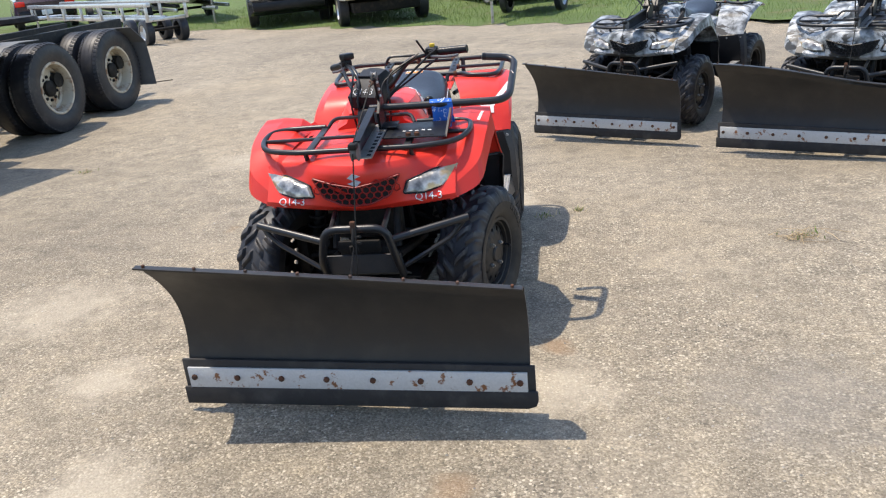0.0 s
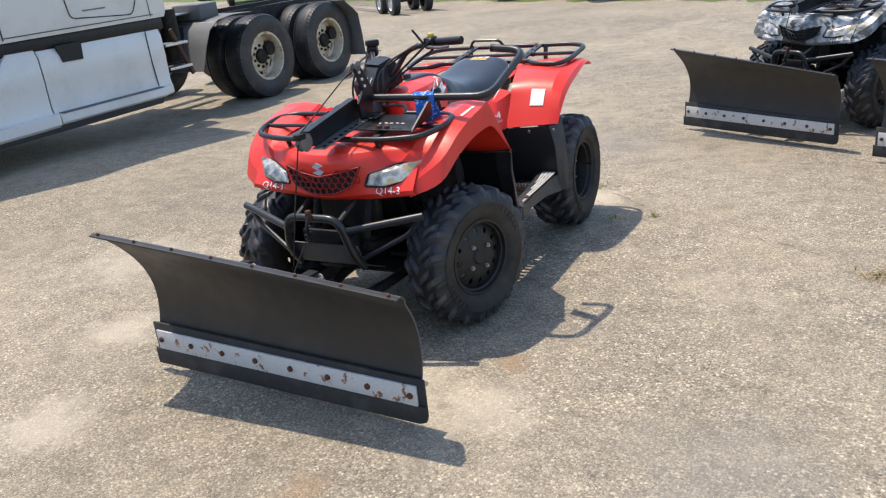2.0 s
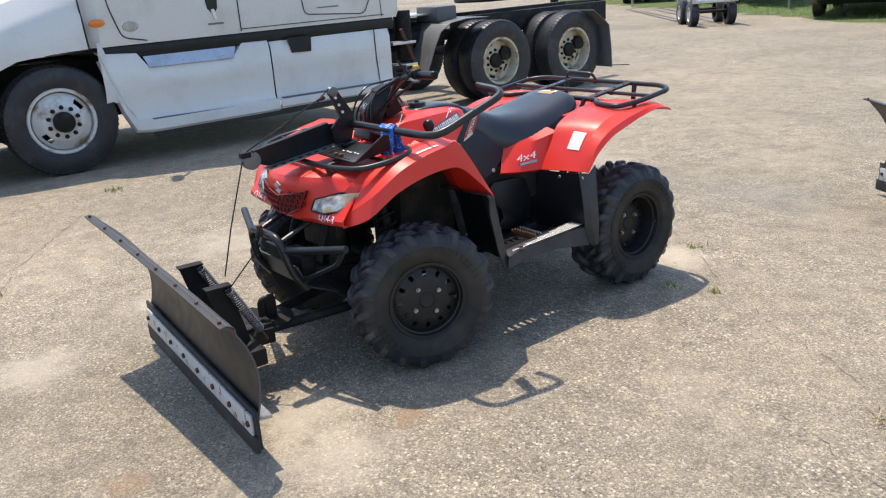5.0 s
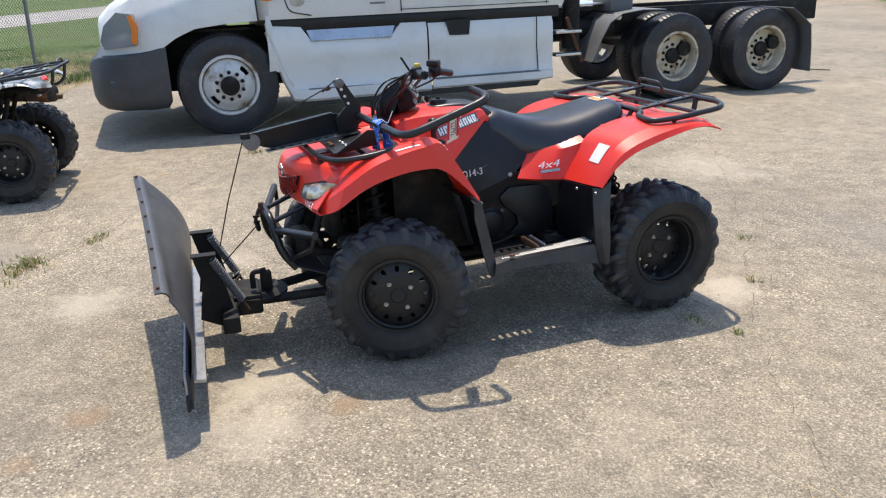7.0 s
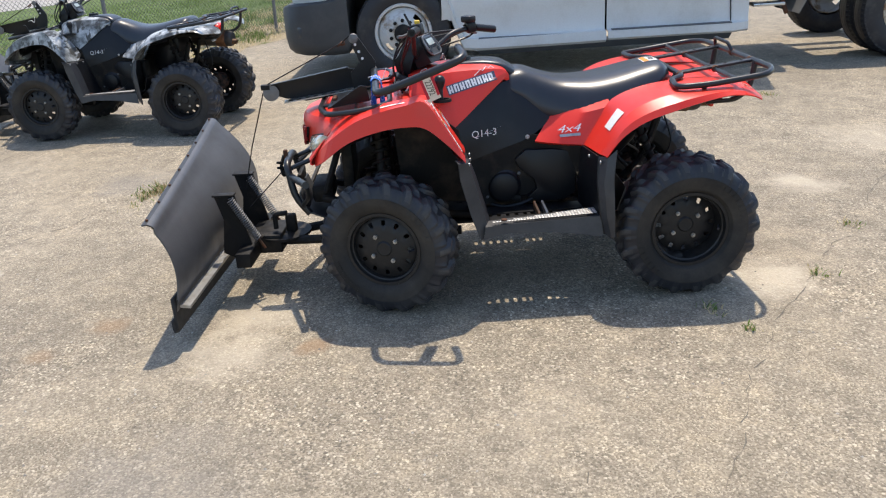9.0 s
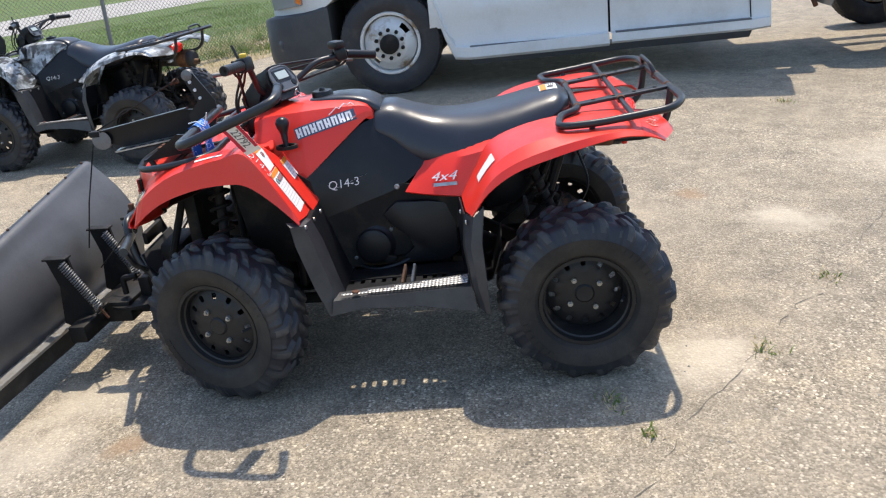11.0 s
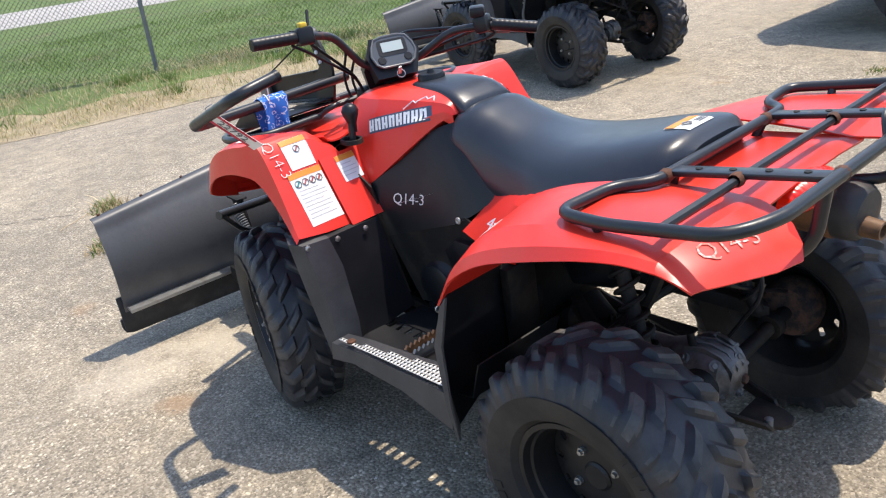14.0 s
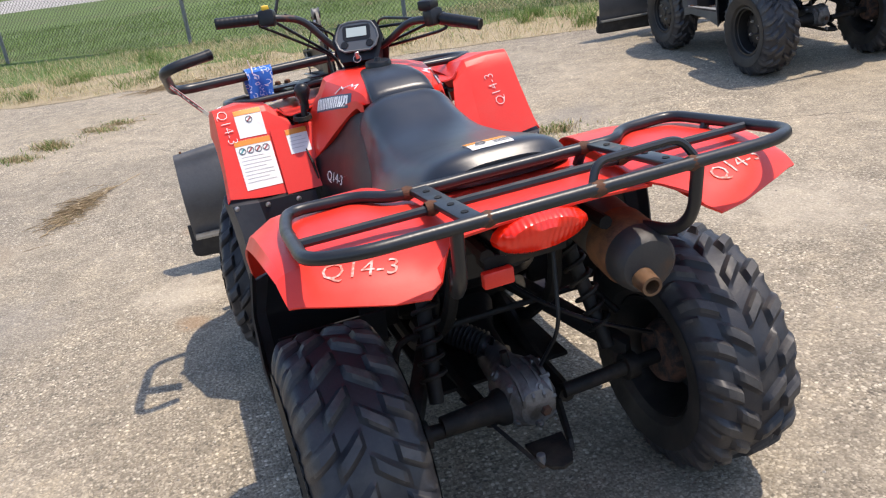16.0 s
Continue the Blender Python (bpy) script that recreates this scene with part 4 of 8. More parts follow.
    if full:
        top = (0, -0.93, 0.30)
        plate((0.006, 1.207, 0.918), (-1, 0, 0), top, 0.096, 0.060, 0.001, M["label"], seat, "seat_label", "white warning label with orange band", 0.002, [seat], 8, 8)
        plate((0.006, 1.190, 0.922), (-1, 0, 0), top, 0.096, 0.020, 0.001, M["orange"], seat, "label_band", "", 0.0035, [seat], 8, 3)
        part("label_mark", tube([drop_on(Vector((0.026 + 0.010 * math.cos(a), 1.217 + 0.010 * math.sin(a), 0.92)), Vector((0, 0, 1)), surface_of([seat]), 0.005) for a in (2 * math.pi * j / 14 for j in range(14))], 0.002, 4, 0, closed=True), M["ink"], seat)
        for j in range(3):
            plate((-0.020, 1.212 + j * 0.007, 0.918), (-1, 0, 0), top, 0.036, 0.003, 0.0006, M["ink"], seat, "text_bar", "", 0.0040, [seat])

    # deck below the rear rack
    part("rear_deck", shell([[(-0.215, v, z), (-0.10, v, z + 0.006), (0.10, v, z + 0.006), (0.215, v, z)] for v, z in ((1.10, 0.835), (1.25, 0.846), (1.40, 0.854), (1.465, 0.858), (1.490, 0.852))], 0.006), red, q)
    part("rear_box", box(0.018, 1.37, 0.80, 0.19, 0.19, 0.06, 0.02), black, q)
    tl = part("tail_light", loft([[(0.026 + 0.100 * math.cos(a) * k, 1.466 + dv + 0.010 * math.sin(a), 0.818 + 0.044 * math.sin(a) * k) for a in (2 * math.pi * j / 20 for j in range(20))] for k, dv in ((1.0, 0.0), (0.96, 0.024), (0.75, 0.040), (0.40, 0.046))]), M["tail"], q, "red ribbed tail light")
    part("rear_bracket", box(0.118, 1.462, 0.738, 0.065, 0.02, 0.035, 0.005), red, q)

    # racks
    r = 0.0125
    rack = empty("rear_rack")
    rack.parent = q
    out = [(0.15, 1.290, 0.888), (0.26, 1.290, 0.888), (0.305, 1.225, 0.884), (0.455, 1.205, 0.882), (0.478, 1.33, 0.890), (0.482, 1.560, 0.916), (0.40, 1.610, 0.924), (-0.40, 1.610, 0.924), (-0.482, 1.560, 0.916), (-0.478, 1.33, 0.890), (-0.455, 1.205, 0.882), (-0.305, 1.225, 0.884), (-0.26, 1.290, 0.888), (-0.15, 1.290, 0.888)]
    part("rail", tube(out, r, 10, 0.045, closed=True), tub, rack, "black steel tube with rust at the welds")
    part("cross_tube", tube([(0.47, 1.44, 0.900), (-0.47, 1.44, 0.900)], 0.0095, 8, 0), tub, rack)
    for s in (1, -1):
        strap = box(s * 0.20, 1.450, 0.908, 0.040, 0.33, 0.012, 0.003, rot=(6.2, 0, 0))
        part("strap", strap, tub, rack)
        for j in range(4):
            part("strap_hole", lathe([(0.0, 0.007), (0.0016, 0.007), (0.0016, 0.0)], 10, None, Matrix.Translation((s * 0.20, 1.35 + j * 0.07, 0.9035 + j * 0.0076)) @ Euler((0, radians(-90), 0)).to_matrix().to_4x4()), M["dark"], rack)
        part("leg", tube([(s * 0.235, 1.607, 0.922), (s * 0.235, 1.592, 0.815), (s * 0.23, 1.54, 0.765), (s * 0.19, 1.42, 0.755)], 0.0125, 10, 0.045), tub, rack)
        part("leg", tube([(s * 0.474, 1.31, 0.886), (s * 0.462, 1.31, 0.856)], 0.010, 8, 0), tub, rack)
        part("leg", tube([(s * 0.18, 1.285, 0.885), (s * 0.17, 1.27, 0.845)], 0.011, 8, 0), tub, rack)
    part("grab_loop", tube([(-0.02, 1.605, 0.925), (-0.04, 1.590, 0.965), (-0.21, 1.590, 0.968), (-0.235, 1.605, 0.925)], 0.008, 8, 0.03), tub, rack)
    for u in (-0.20, 0.20):
        for v, z in ((1.290, 0.888), (1.440, 0.902), (1.608, 0.923)):
            part("weld", lathe([(-0.011, 0.0128), (0.0, 0.0155), (0.011, 0.0128)], 10, None, Matrix.Translation((u + (0.022 if v < 1.5 else -0.022), v, z))), M["rust"], rack, "rusty weld")
    part("weld", lathe([(-0.016, 0.0128), (0.0, 0.0165), (0.016, 0.0128)], 10, None, Matrix.Translation((-0.03, 1.608, 0.923))), M["rust"], rack, "rusty weld")
    rack = empty("front_rack")
    rack.parent = q
    out = [(0.20, 0.045, 0.888), (0.37, 0.050, 0.886), (0.432, 0.010, 0.884), (0.440, -0.10, 0.870), (0.395, -0.205, 0.856), (0.25, -0.250, 0.852), (-0.25, -0.250, 0.852), (-0.395, -0.205, 0.856), (-0.440, -0.10, 0.870), (-0.432, 0.010, 0.884), (-0.37, 0.050, 0.886), (-0.20, 0.045, 0.888)]
    part("rail", tube(out, 0.0115, 10, 0.05), tub, rack)
    part("grab_loop", tube([(0.19, 0.04, 0.885), (0.17, 0.085, 0.915), (-0.17, 0.085, 0.915), (-0.19, 0.04, 0.885)], 0.008, 8, 0.03), tub, rack)
    for s in (1, -1):
        part("bar", box(s * 0.20, -0.10, 0.868, 0.030, 0.31, 0.010, 0.003, rot=(6, 0, 0)), tub, rack)
        part("cross_tube", tube([(s * 0.435, -0.09, 0.868), (s * 0.20, -0.09, 0.868)], 0.008, 8, 0), tub, rack)
        part("leg", tube([(s * 0.215, -0.245, 0.850), (s * 0.215, -0.225, 0.806)], 0.010, 8, 0), tub, rack)
        part("leg", tube([(s * 0.39, 0.02, 0.874), (s * 0.385, 0.02, 0.850)], 0.010, 8, 0), tub, rack)
    part("cross_tube", tube([(-0.20, -0.09, 0.870), (0.20, -0.09, 0.870)], 0.008, 8, 0), tub, rack)

    # handlebar, turned to the right
    bar = empty("handlebar")
    bar.parent = q
    if mats["turned"]:
        path = [(0.425, 0.158, 1.160), (0.265, 0.185, 1.152), (0.165, 0.165, 1.130), (0.085, 0.165, 1.03), (0.045, 0.185, 1.005), (-0.030, 0.225, 1.005), (-0.070, 0.255, 1.02), (-0.125, 0.345, 1.085), (-0.195, 0.455, 1.090), (-0.275, 0.550, 1.066)]
    else:
        path = [(0.39, 0.33, 1.12), (0.25, 0.27, 1.13), (0.165, 0.22, 1.11), (0.085, 0.19, 1.02), (0.045, 0.19, 1.0), (-0.045, 0.19, 1.0), (-0.085, 0.19, 1.02), (-0.165, 0.22, 1.11), (-0.25, 0.27, 1.13), (-0.39, 0.33, 1.12)]
    pv = [Vector(p) for p in path]
    part("tube", tube(path, 0.0115, 10, 0.04), tub, bar)
    for a, b, ext in ((pv[0], pv[1], 1), (pv[-1], pv[-2], -1)):
        d = (b - a).normalized()
        prof = [(0.0, 0.0), (0.0, 0.016)]
        for j in range(9):
            prof += [(0.014 * j + 0.002, 0.0171), (0.014 * j + 0.011, 0.0171), (0.014 * j + 0.0125, 0.0167)]
        prof += [(0.130, 0.0155), (0.130, 0.0)]
        gm = Matrix.Translation(a) @ d.to_track_quat("X", "Z").to_matrix().to_4x4()
        part("grip", lathe(prof, 14, None, gm), black, bar, "black ribbed rubber grip")
        part("switch_box", box(*(a + d * 0.157), 0.05, 0.045, 0.05, 0.010, rot=(10, 0, -20 * ext)), black, bar)
        part("lever", tube([a + d * 0.16 + Vector((0, -0.03, -0.012)), a + d * 0.09 + Vector((0, -0.052, -0.018)), a + d * 0.035 + Vector((0.0, -0.060, -0.014))], 0.006, 8, 0.02), M["steel_dull"], bar)
    if full:
        part("switch", box(*(pv[0] + (pv[1] - pv[0]).normalized() * 0.155 + Vector((0, 0.0, 0.030))), 0.022, 0.022, 0.016, 0.004), M["yellow"], bar)
        part("reservoir", box(*(pv[-1] + (pv[-2] - pv[-1]).normalized() * 0.17 + Vector((0.0, 0, 0.034))), 0.060, 0.045, 0.030, 0.008, rot=(0, 0, 45)), black, bar)
    part("mirror_stub", tube([pv[1] + Vector((-0.02, -0.02, 0.0)), pv[1] + Vector((-0.05, -0.05, 0.06))], 0.005, 6, 0), black, bar)
    part("stem", tube([(0, 0.205, 1.0), (0, 0.13, 0.82)], 0.022, 10, 0), dark, bar)
    # instrument pod
    pod = part("instrument_pod", loft([[(0.052, 0.155, 1.075), (-0.052, 0.155, 1.075), (-0.072, 0.175, 1.03), (-0.060, 0.20, 0.96), (0.060, 0.20, 0.96), (0.072, 0.175, 1.03)],
                                       [(0.060, 0.212, 1.095), (-0.060, 0.212, 1.095), (-0.082, 0.240, 1.050), (-0.060, 0.268, 0.985), (0.060, 0.268, 0.985), (0.082, 0.240, 1.050)]]), black, q)
    pod.matrix_basis = Matrix.Translation((0, 0.2, 0)) @ Matrix.Rotation(radians(mats["steer"] * 1.35), 4, "Z") @ Matrix.Translation((0, -0.2, 0))
    nrm = Vector((0, 0.62, 0.40)).normalized()
    ctr = Vector((0, 0.243, 1.045))
    uu = Vector((0, -0.40, 0.62)).normalized()
    rr = Vector((-1, 0, 0))
    facep = [ctr + rr * a + uu * b for a, b in ((-0.048, 0.050), (-0.024, 0.056), (0.024, 0.056), (0.048, 0.050), (0.062, 0.026), (0.068, 0.0), (0.058, -0.028), (0.040, -0.040), (-0.040, -0.040), (-0.058, -0.028), (-0.068, 0.0), (-0.062, 0.026))]
    part("dial_face", prism(facep, nrm * 0.004, nrm * 0.010), M["dialface"], pod, "dark grey instrument face")
    part("dial_bezel", tube([k + nrm * 0.010 for k in facep], 0.0034, 6, 0, closed=True), M["steel_dull"], pod, "dull silvery instrument bezel")
    surround = [ctr + rr * a + uu * b for a, b in ((-0.040, 0.044), (0.040, 0.044), (0.044, 0.036), (0.044, 0.002), (0.038, -0.006), (-0.038, -0.006), (-0.044, 0.002), (-0.044, 0.036))]
    part("screen_surround", prism(surround, nrm * 0.0095, nrm * 0.0115), black, pod)
    scr = [ctr + rr * a + uu * b for a, b in ((-0.032, 0.036), (0.032, 0.036), (0.032, 0.006), (-0.032, 0.006))]
    part("screen", prism(scr, nrm * 0.011, nrm * 0.013), M["screen"], pod, "small liquid-crystal display")
    for s in (1, -1):
        part("dial_lamp", lathe([(0.0095, 0.013), (0.013, 0.011), (0.013, 0.0)], 14, None, Matrix.Translation(ctr + rr * 0.040 * s - uu * 0.018) @ nrm.to_track_quat("X", "Z").to_matrix().to_4x4()), black, pod)
    part("key", box(*(ctr - uu * 0.060 + nrm * 0.020), 0.013, 0.006, 0.026, 0.003, rot=(-30, 10, 20)), M["steel"], pod, "steel ignition key")
    part("key_ring", tube([ctr - uu * 0.072 + nrm * 0.024 + (rr * math.cos(a) + uu * math.sin(a)) * 0.012 for a in (2 * math.pi * j / 12 for j in range(12))], 0.0014, 5, 0, closed=True), M["steel"], pod)
    back_shell = part("pod_shell", loft([[(0.070, 0.16, 0.935), (-0.070, 0.16, 0.935), (-0.066, 0.10, 0.945), (0.066, 0.10, 0.945)], [(0.085, 0.19, 1.00), (-0.085, 0.19, 1.00), (-0.075, 0.095, 0.995), (0.075, 0.095, 0.995)], [(0.060, 0.215, 1.085), (-0.060, 0.215, 1.085), (-0.052, 0.148, 1.060), (0.052, 0.148, 1.060)]]), black, pod, "black pod shell")
    if full:
        writing("Q14-3", 0.042, (0.0, 0.11, 1.015), (1, 0, 0), (0, 0.55, 0.9), M["chalk"], pod, "lot_mark", 0.002, 0, [back_shell], 0.022)
    # cables round the stem
    for j, (du, dz) in enumerate(((0.05, 0.0), (0.075, 0.03), (-0.05, 0.01), (-0.075, 0.04))):
        part("control_cable", tube([pv[1] + Vector((-0.05, -0.01, 0)), (du, 0.10, 1.05 + dz), (du * 1.2, 0.06, 0.98), (du, 0.10, 0.86)] if du > 0 else [pv[-2] + Vector((0.02, -0.02, 0)), (du, 0.15, 1.05 + dz), (du * 1.2, 0.08, 0.98), (du, 0.10, 0.86)], 0.0045, 6, 0.06), black, q)
    for a_, b_, dz in ((0, 1, 0.018), (0, 1, -0.020), (-1, -2, 0.018), (-1, -2, -0.020)):
        d_ = (pv[b_] - pv[a_])
        part("control_cable", tube([pv[a_] + d_.normalized() * 0.17 + Vector((0, -0.022, dz * 0.3)), pv[a_] + d_ * 0.75 + Vector((0, -0.030, dz)), pv[b_] + Vector((0, -0.032, dz - 0.02)), (math.copysign(0.06, pv[a_].x), 0.10, 0.98), (math.copysign(0.05, pv[a_].x), 0.12, 0.88)], 0.0048, 6, 0.05), black, q)
    part("headstock_cover", box(0, 0.10, 0.905, 0.13, 0.06, 0.07, 0.012, rot=(-24, 0, 0)), black, q)
    # shift lever
    part("shift_lever", tube([(0.235, 0.265, 0.85), (0.228, 0.262, 0.905)], 0.010, 8, 0), black, q)
    part("shift_knob", lathe([(-0.050, 0.0), (-0.048, 0.011), (-0.022, 0.013), (0.0, 0.022), (0.014, 0.025), (0.028, 0.019), (0.034, 0.010), (0.035, 0.0)], 18, None, Matrix.Translation((0.225, 0.262, 0.920)) @ Euler((0, radians(-90), 0)).to_matrix().to_4x4()), black, q)
    part("shift_gate", loft([[(0.242 + 0.030 * k * math.cos(a), 0.268 + 0.040 * k * math.sin(a), z) for a in (2 * math.pi * j / 16 for j in range(16))] for k, z in ((1.0, 0.846), (0.95, 0.858), (0.75, 0.858), (0.70, 0.848))]), M["dark"], q, "dark shift gate")

    # leg guards, footwells
    for s in (1, -1):
        guard = [[(0.534, 0.296, 0.668), (0.510, 0.316, 0.660), (0.440, 0.304, 0.660), (0.400, 0.296, 0.660), (0.250, 0.280, 0.668)],
                 [(0.540, 0.308, 0.652), (0.520, 0.348, 0.648), (0.440, 0.358, 0.644), (0.400, 0.352, 0.642), (0.262, 0.350, 0.640)],
                 [(0.532, 0.312, 0.580), (0.512, 0.368, 0.570), (0.430, 0.384, 0.562), (0.395, 0.374, 0.560), (0.262, 0.380, 0.560)],
                 [(0.526, 0.350, 0.420), (0.510, 0.405, 0.410), (0.440, 0.422, 0.410), (0.410, 0.412, 0.410), (0.250, 0.420, 0.410)],
                 [(0.525, 0.385, 0.315), (0.515, 0.425, 0.320), (0.455, 0.442, 0.345), (0.430, 0.430, 0.345), (0.250, 0.435, 0.370)]]
        part("leg_guard", shell([[(s * u, v, z) for u, v, z in row[:3]] for row in guard], 0.005), M["faded"], q, sharp=24)
        part("footwell_wall", shell([[(s * u, v, z) for u, v, z in row[2:]] for row in guard], 0.005), black, q, sharp=24)
        part("inner_panel", box(s * 0.245, 0.872, 0.500, 0.10, 0.03, 0.22, 0.006), dark, q)
        part("rear_guard", shell([[(s * 0.29, 0.86, 0.625), (s * 0.40, 0.872, 0.628), (s * 0.500, 0.882, 0.634)],
                                  [(s * 0.27, 0.85, 0.54), (s * 0.40, 0.86, 0.54), (s * 0.530, 0.872, 0.53)],
                                  [(s * 0.26, 0.85, 0.40), (s * 0.40, 0.87, 0.40), (s * 0.532, 0.885, 0.39)],
                                  [(s * 0.26, 0.85, 0.36), (s * 0.40, 0.88, 0.35), (s * 0.532, 0.902, 0.305)]], 0.005), black, q, sharp=24)
        part("guard_edge", shell([[(s * 0.500, 0.882, 0.634), (s * 0.536, 0.910, 0.632), (s * 0.545, 0.945, 0.668)],
                                  [(s * 0.530, 0.872, 0.53), (s * 0.556, 0.892, 0.535), (s * 0.566, 0.930, 0.550)],
                                  [(s * 0.532, 0.885, 0.39), (s * 0.560, 0.905, 0.39), (s * 0.572, 0.935, 0.40)],
                                  [(s * 0.532, 0.902, 0.305), (s * 0.560, 0.925, 0.290), (s * 0.565, 0.938, 0.300)]], 0.005), M["faded"], q, sharp=24)
        part("footboard", shell([[(s * 0.535, 0.395, 0.318), (s * 0.532, 0.405, 0.372), (s * 0.485, 0.415, 0.382), (s * 0.470, 0.42, 0.368)],
                                 [(s * 0.535, 0.500, 0.338), (s * 0.530, 0.505, 0.378), (s * 0.470, 0.505, 0.384), (s * 0.455, 0.505, 0.368)],
                                 [(s * 0.535, 0.70, 0.330), (s * 0.525, 0.70, 0.380), (s * 0.455, 0.70, 0.388), (s * 0.440, 0.70, 0.37)],
                                 [(s * 0.545, 0.895, 0.298), (s * 0.530, 0.885, 0.385), (s * 0.440, 0.87, 0.395), (s * 0.42, 0.87, 0.38)]], 0.005), M["faded"], q, sharp=24)
        # perforated tread on the footboard: bars between holes
        tread = bmesh.new()
        for j in range(34):
            for k in range(4):
                w = 0.008 + 0.062 * (j / 33)
                cw = max(0.013, w / 4)
                if (k + 1) * cw > w + 0.006:
                    continue
                cu, cv, cz = 0.527 - (k + 0.5) * cw, 0.442 + j * 0.0128, 0.3905 + j * 0.0003
                sq = [tread.verts.new((s * (cu + cw / 2 * x), cv + 0.0064 * y, cz)) for x, y in ((1, 0), (1, 1), (0, 1), (-1, 1), (-1, 0), (-1, -1), (0, -1), (1, -1))]
                hole = [tread.verts.new((s * (cu + 0.0044 * math.cos(math.pi / 4 * i)), cv + 0.0044 * math.sin(math.pi / 4 * i), cz + 0.0016)) for i in range(8)]
                lip = [tread.verts.new((k_.co.x, k_.co.y, cz - 0.003)) for k_ in hole]
                for i in range(8):
                    tread.faces.new((sq[i], sq[i - 1], hole[i - 1], hole[i]))
                    tread.faces.new((hole[i], hole[i - 1], lip[i - 1], lip[i]))
        part("foot_tread", tread, M["tread"], q, "worn bare-metal perforated foot tread")
        for v in (0.485, 0.842):
            part("tread_bolt", lathe([(0.0, 0.013), (0.004, 0.012), (0.006, 0.006), (0.006, 0.0)], 10, None, Matrix.Translation((s * (0.519 - 0.03 * (v - 0.458)), v, 0.394)) @ Euler((0, radians(-90), 0)).to_matrix().to_4x4()), M["rust"], q, "rusty bolt")
        # footwell floor with a row of cross slots that let the sun through
        floor_bm = shell([[(s * 0.328, 0.43, 0.352), (s * 0.22, 0.43, 0.347)], [(s * 0.328, 0.87, 0.352), (s * 0.22, 0.87, 0.347)]], 0.004)
        shell([[(s * 0.505, 0.43, 0.356), (s * 0.366, 0.43, 0.352)], [(s * 0.490, 0.89, 0.356), (s * 0.366, 0.87, 0.352)]], 0.004, floor_bm)
        edge = 0.43
        for k in (0.0, 1.0, 2.0, 3.0, 4.0, 4.8, 6.9, 7.8, 8.7):
            v = 0.434 + 0.0385 * k
            box(s * 0.347, (edge + v) / 2, 0.350, 0.0405, v - edge, 0.004, 0, floor_bm)
            edge = v + 0.0165
        box(s * 0.347, (edge + 0.87) / 2, 0.350, 0.0405, 0.87 - edge, 0.004, 0, floor_bm)
        # unseen sloped liner, added to block a stray sun patch on the ground
        shell([[(s * 0.500, 0.865, 0.366), (s * 0.25, 0.865, 0.362)], [(s * 0.520, 0.957, 0.400), (s * 0.25, 0.965, 0.392)], [(s * 0.520, 0.992, 0.500), (s * 0.25, 0.998, 0.500)]], 0.004, floor_bm)
        part("foot_floor", floor_bm, black, q)
        for dv, pm, lab in ((0.0, M["tan"], "rust-brown serrated foot peg"), (0.034, M["steel_dull"], "dull steel serrated foot peg")):
            peg = box(s * 0.375, 0.640 + dv, 0.378, 0.15, 0.006, 0.026, 0.002)
            for j in range(9):
                prism([(s * (0.315 + j * 0.016), 0.636 + dv, 0.390), (s * (0.323 + j * 0.016), 0.636 + dv, 0.400), (s * (0.331 + j * 0.016), 0.636 + dv, 0.390)], (0, 0, 0), (0, 0.008, 0), peg)
            part("foot_peg", peg, pm, q, lab)

    for s in (1, -1):
        for u, v, z in ((0.508, 0.350, 0.638), (0.415, 0.360, 0.632), (0.320, 0.364, 0.628)):
            part("rivet", lathe([(0, 0.0085), (0.004, 0.008), (0.0065, 0.004), (0.0065, 0.0)], 10, None, Matrix.Translation((s * u, v, z)) @ Euler((0, 0, radians(90))).to_matrix().to_4x4()), M["steel"], q)
        for u, v, z in ((0.52, 0.885, 0.612), (0.40, 0.864, 0.608)):
            part("rivet", lathe([(0, 0.008), (0.004, 0.007), (0.006, 0.0)], 10, None, Matrix.Translation((s * u, v, z)) @ Euler((0, 0, radians(-90))).to_matrix().to_4x4()), M["steel"], q)
        part("cover_screw", lathe([(0, 0.010), (0.003, 0.010), (0.005, 0.006), (0.002, 0.0)], 12, None, Matrix.Translation((s * 0.203, 0.632, 0.657)) @ Matrix.Diagonal((s, 1, 1, 1))), M["steel"], q)
    for s in (1, -1):
        part("inner_liner", shell([[(s * 0.285, 0.05, 0.85), (s * 0.270, 0.20, 0.83), (s * 0.250, 0.33, 0.72)], [(s * 0.255, 0.06, 0.62), (s * 0.245, 0.20, 0.60), (s * 0.235, 0.35, 0.58)], [(s * 0.215, 0.08, 0.42), (s * 0.215, 0.22, 0.40), (s * 0.215, 0.38, 0.38)]], 0.005), dark, q)
    # engine and underside
    part("engine", box(0, 0.58, 0.50, 0.36, 0.46, 0.34, 0.04), dark, q)
    part("cylinder", box(0.02, 0.50, 0.70, 0.22, 0.26, 0.20, 0.03), dark, q)
    for s in (1, -1):
        pv_ = [(0.621, 0.602), (0.74, 0.600), (0.835, 0.585), (0.836, 0.40), (0.79, 0.365), (0.68, 0.360), (0.625, 0.385), (0.668, 0.420), (0.657, 0.464), (0.590, 0.520), (0.572, 0.562)]
        part("engine_panel", prism([(s * (0.208 + 0.10 * max(0.0, v - 0.66)), v, z) for v, z in pv_], (-s * 0.02, 0, 0), (s * 0.010, 0, 0), None, 0.004), black, q, sharp=30)
        cm = Matrix.Translation((s * 0.180, 0.520, 0.440)) @ Matrix.Diagonal((s, 1, 1, 1))
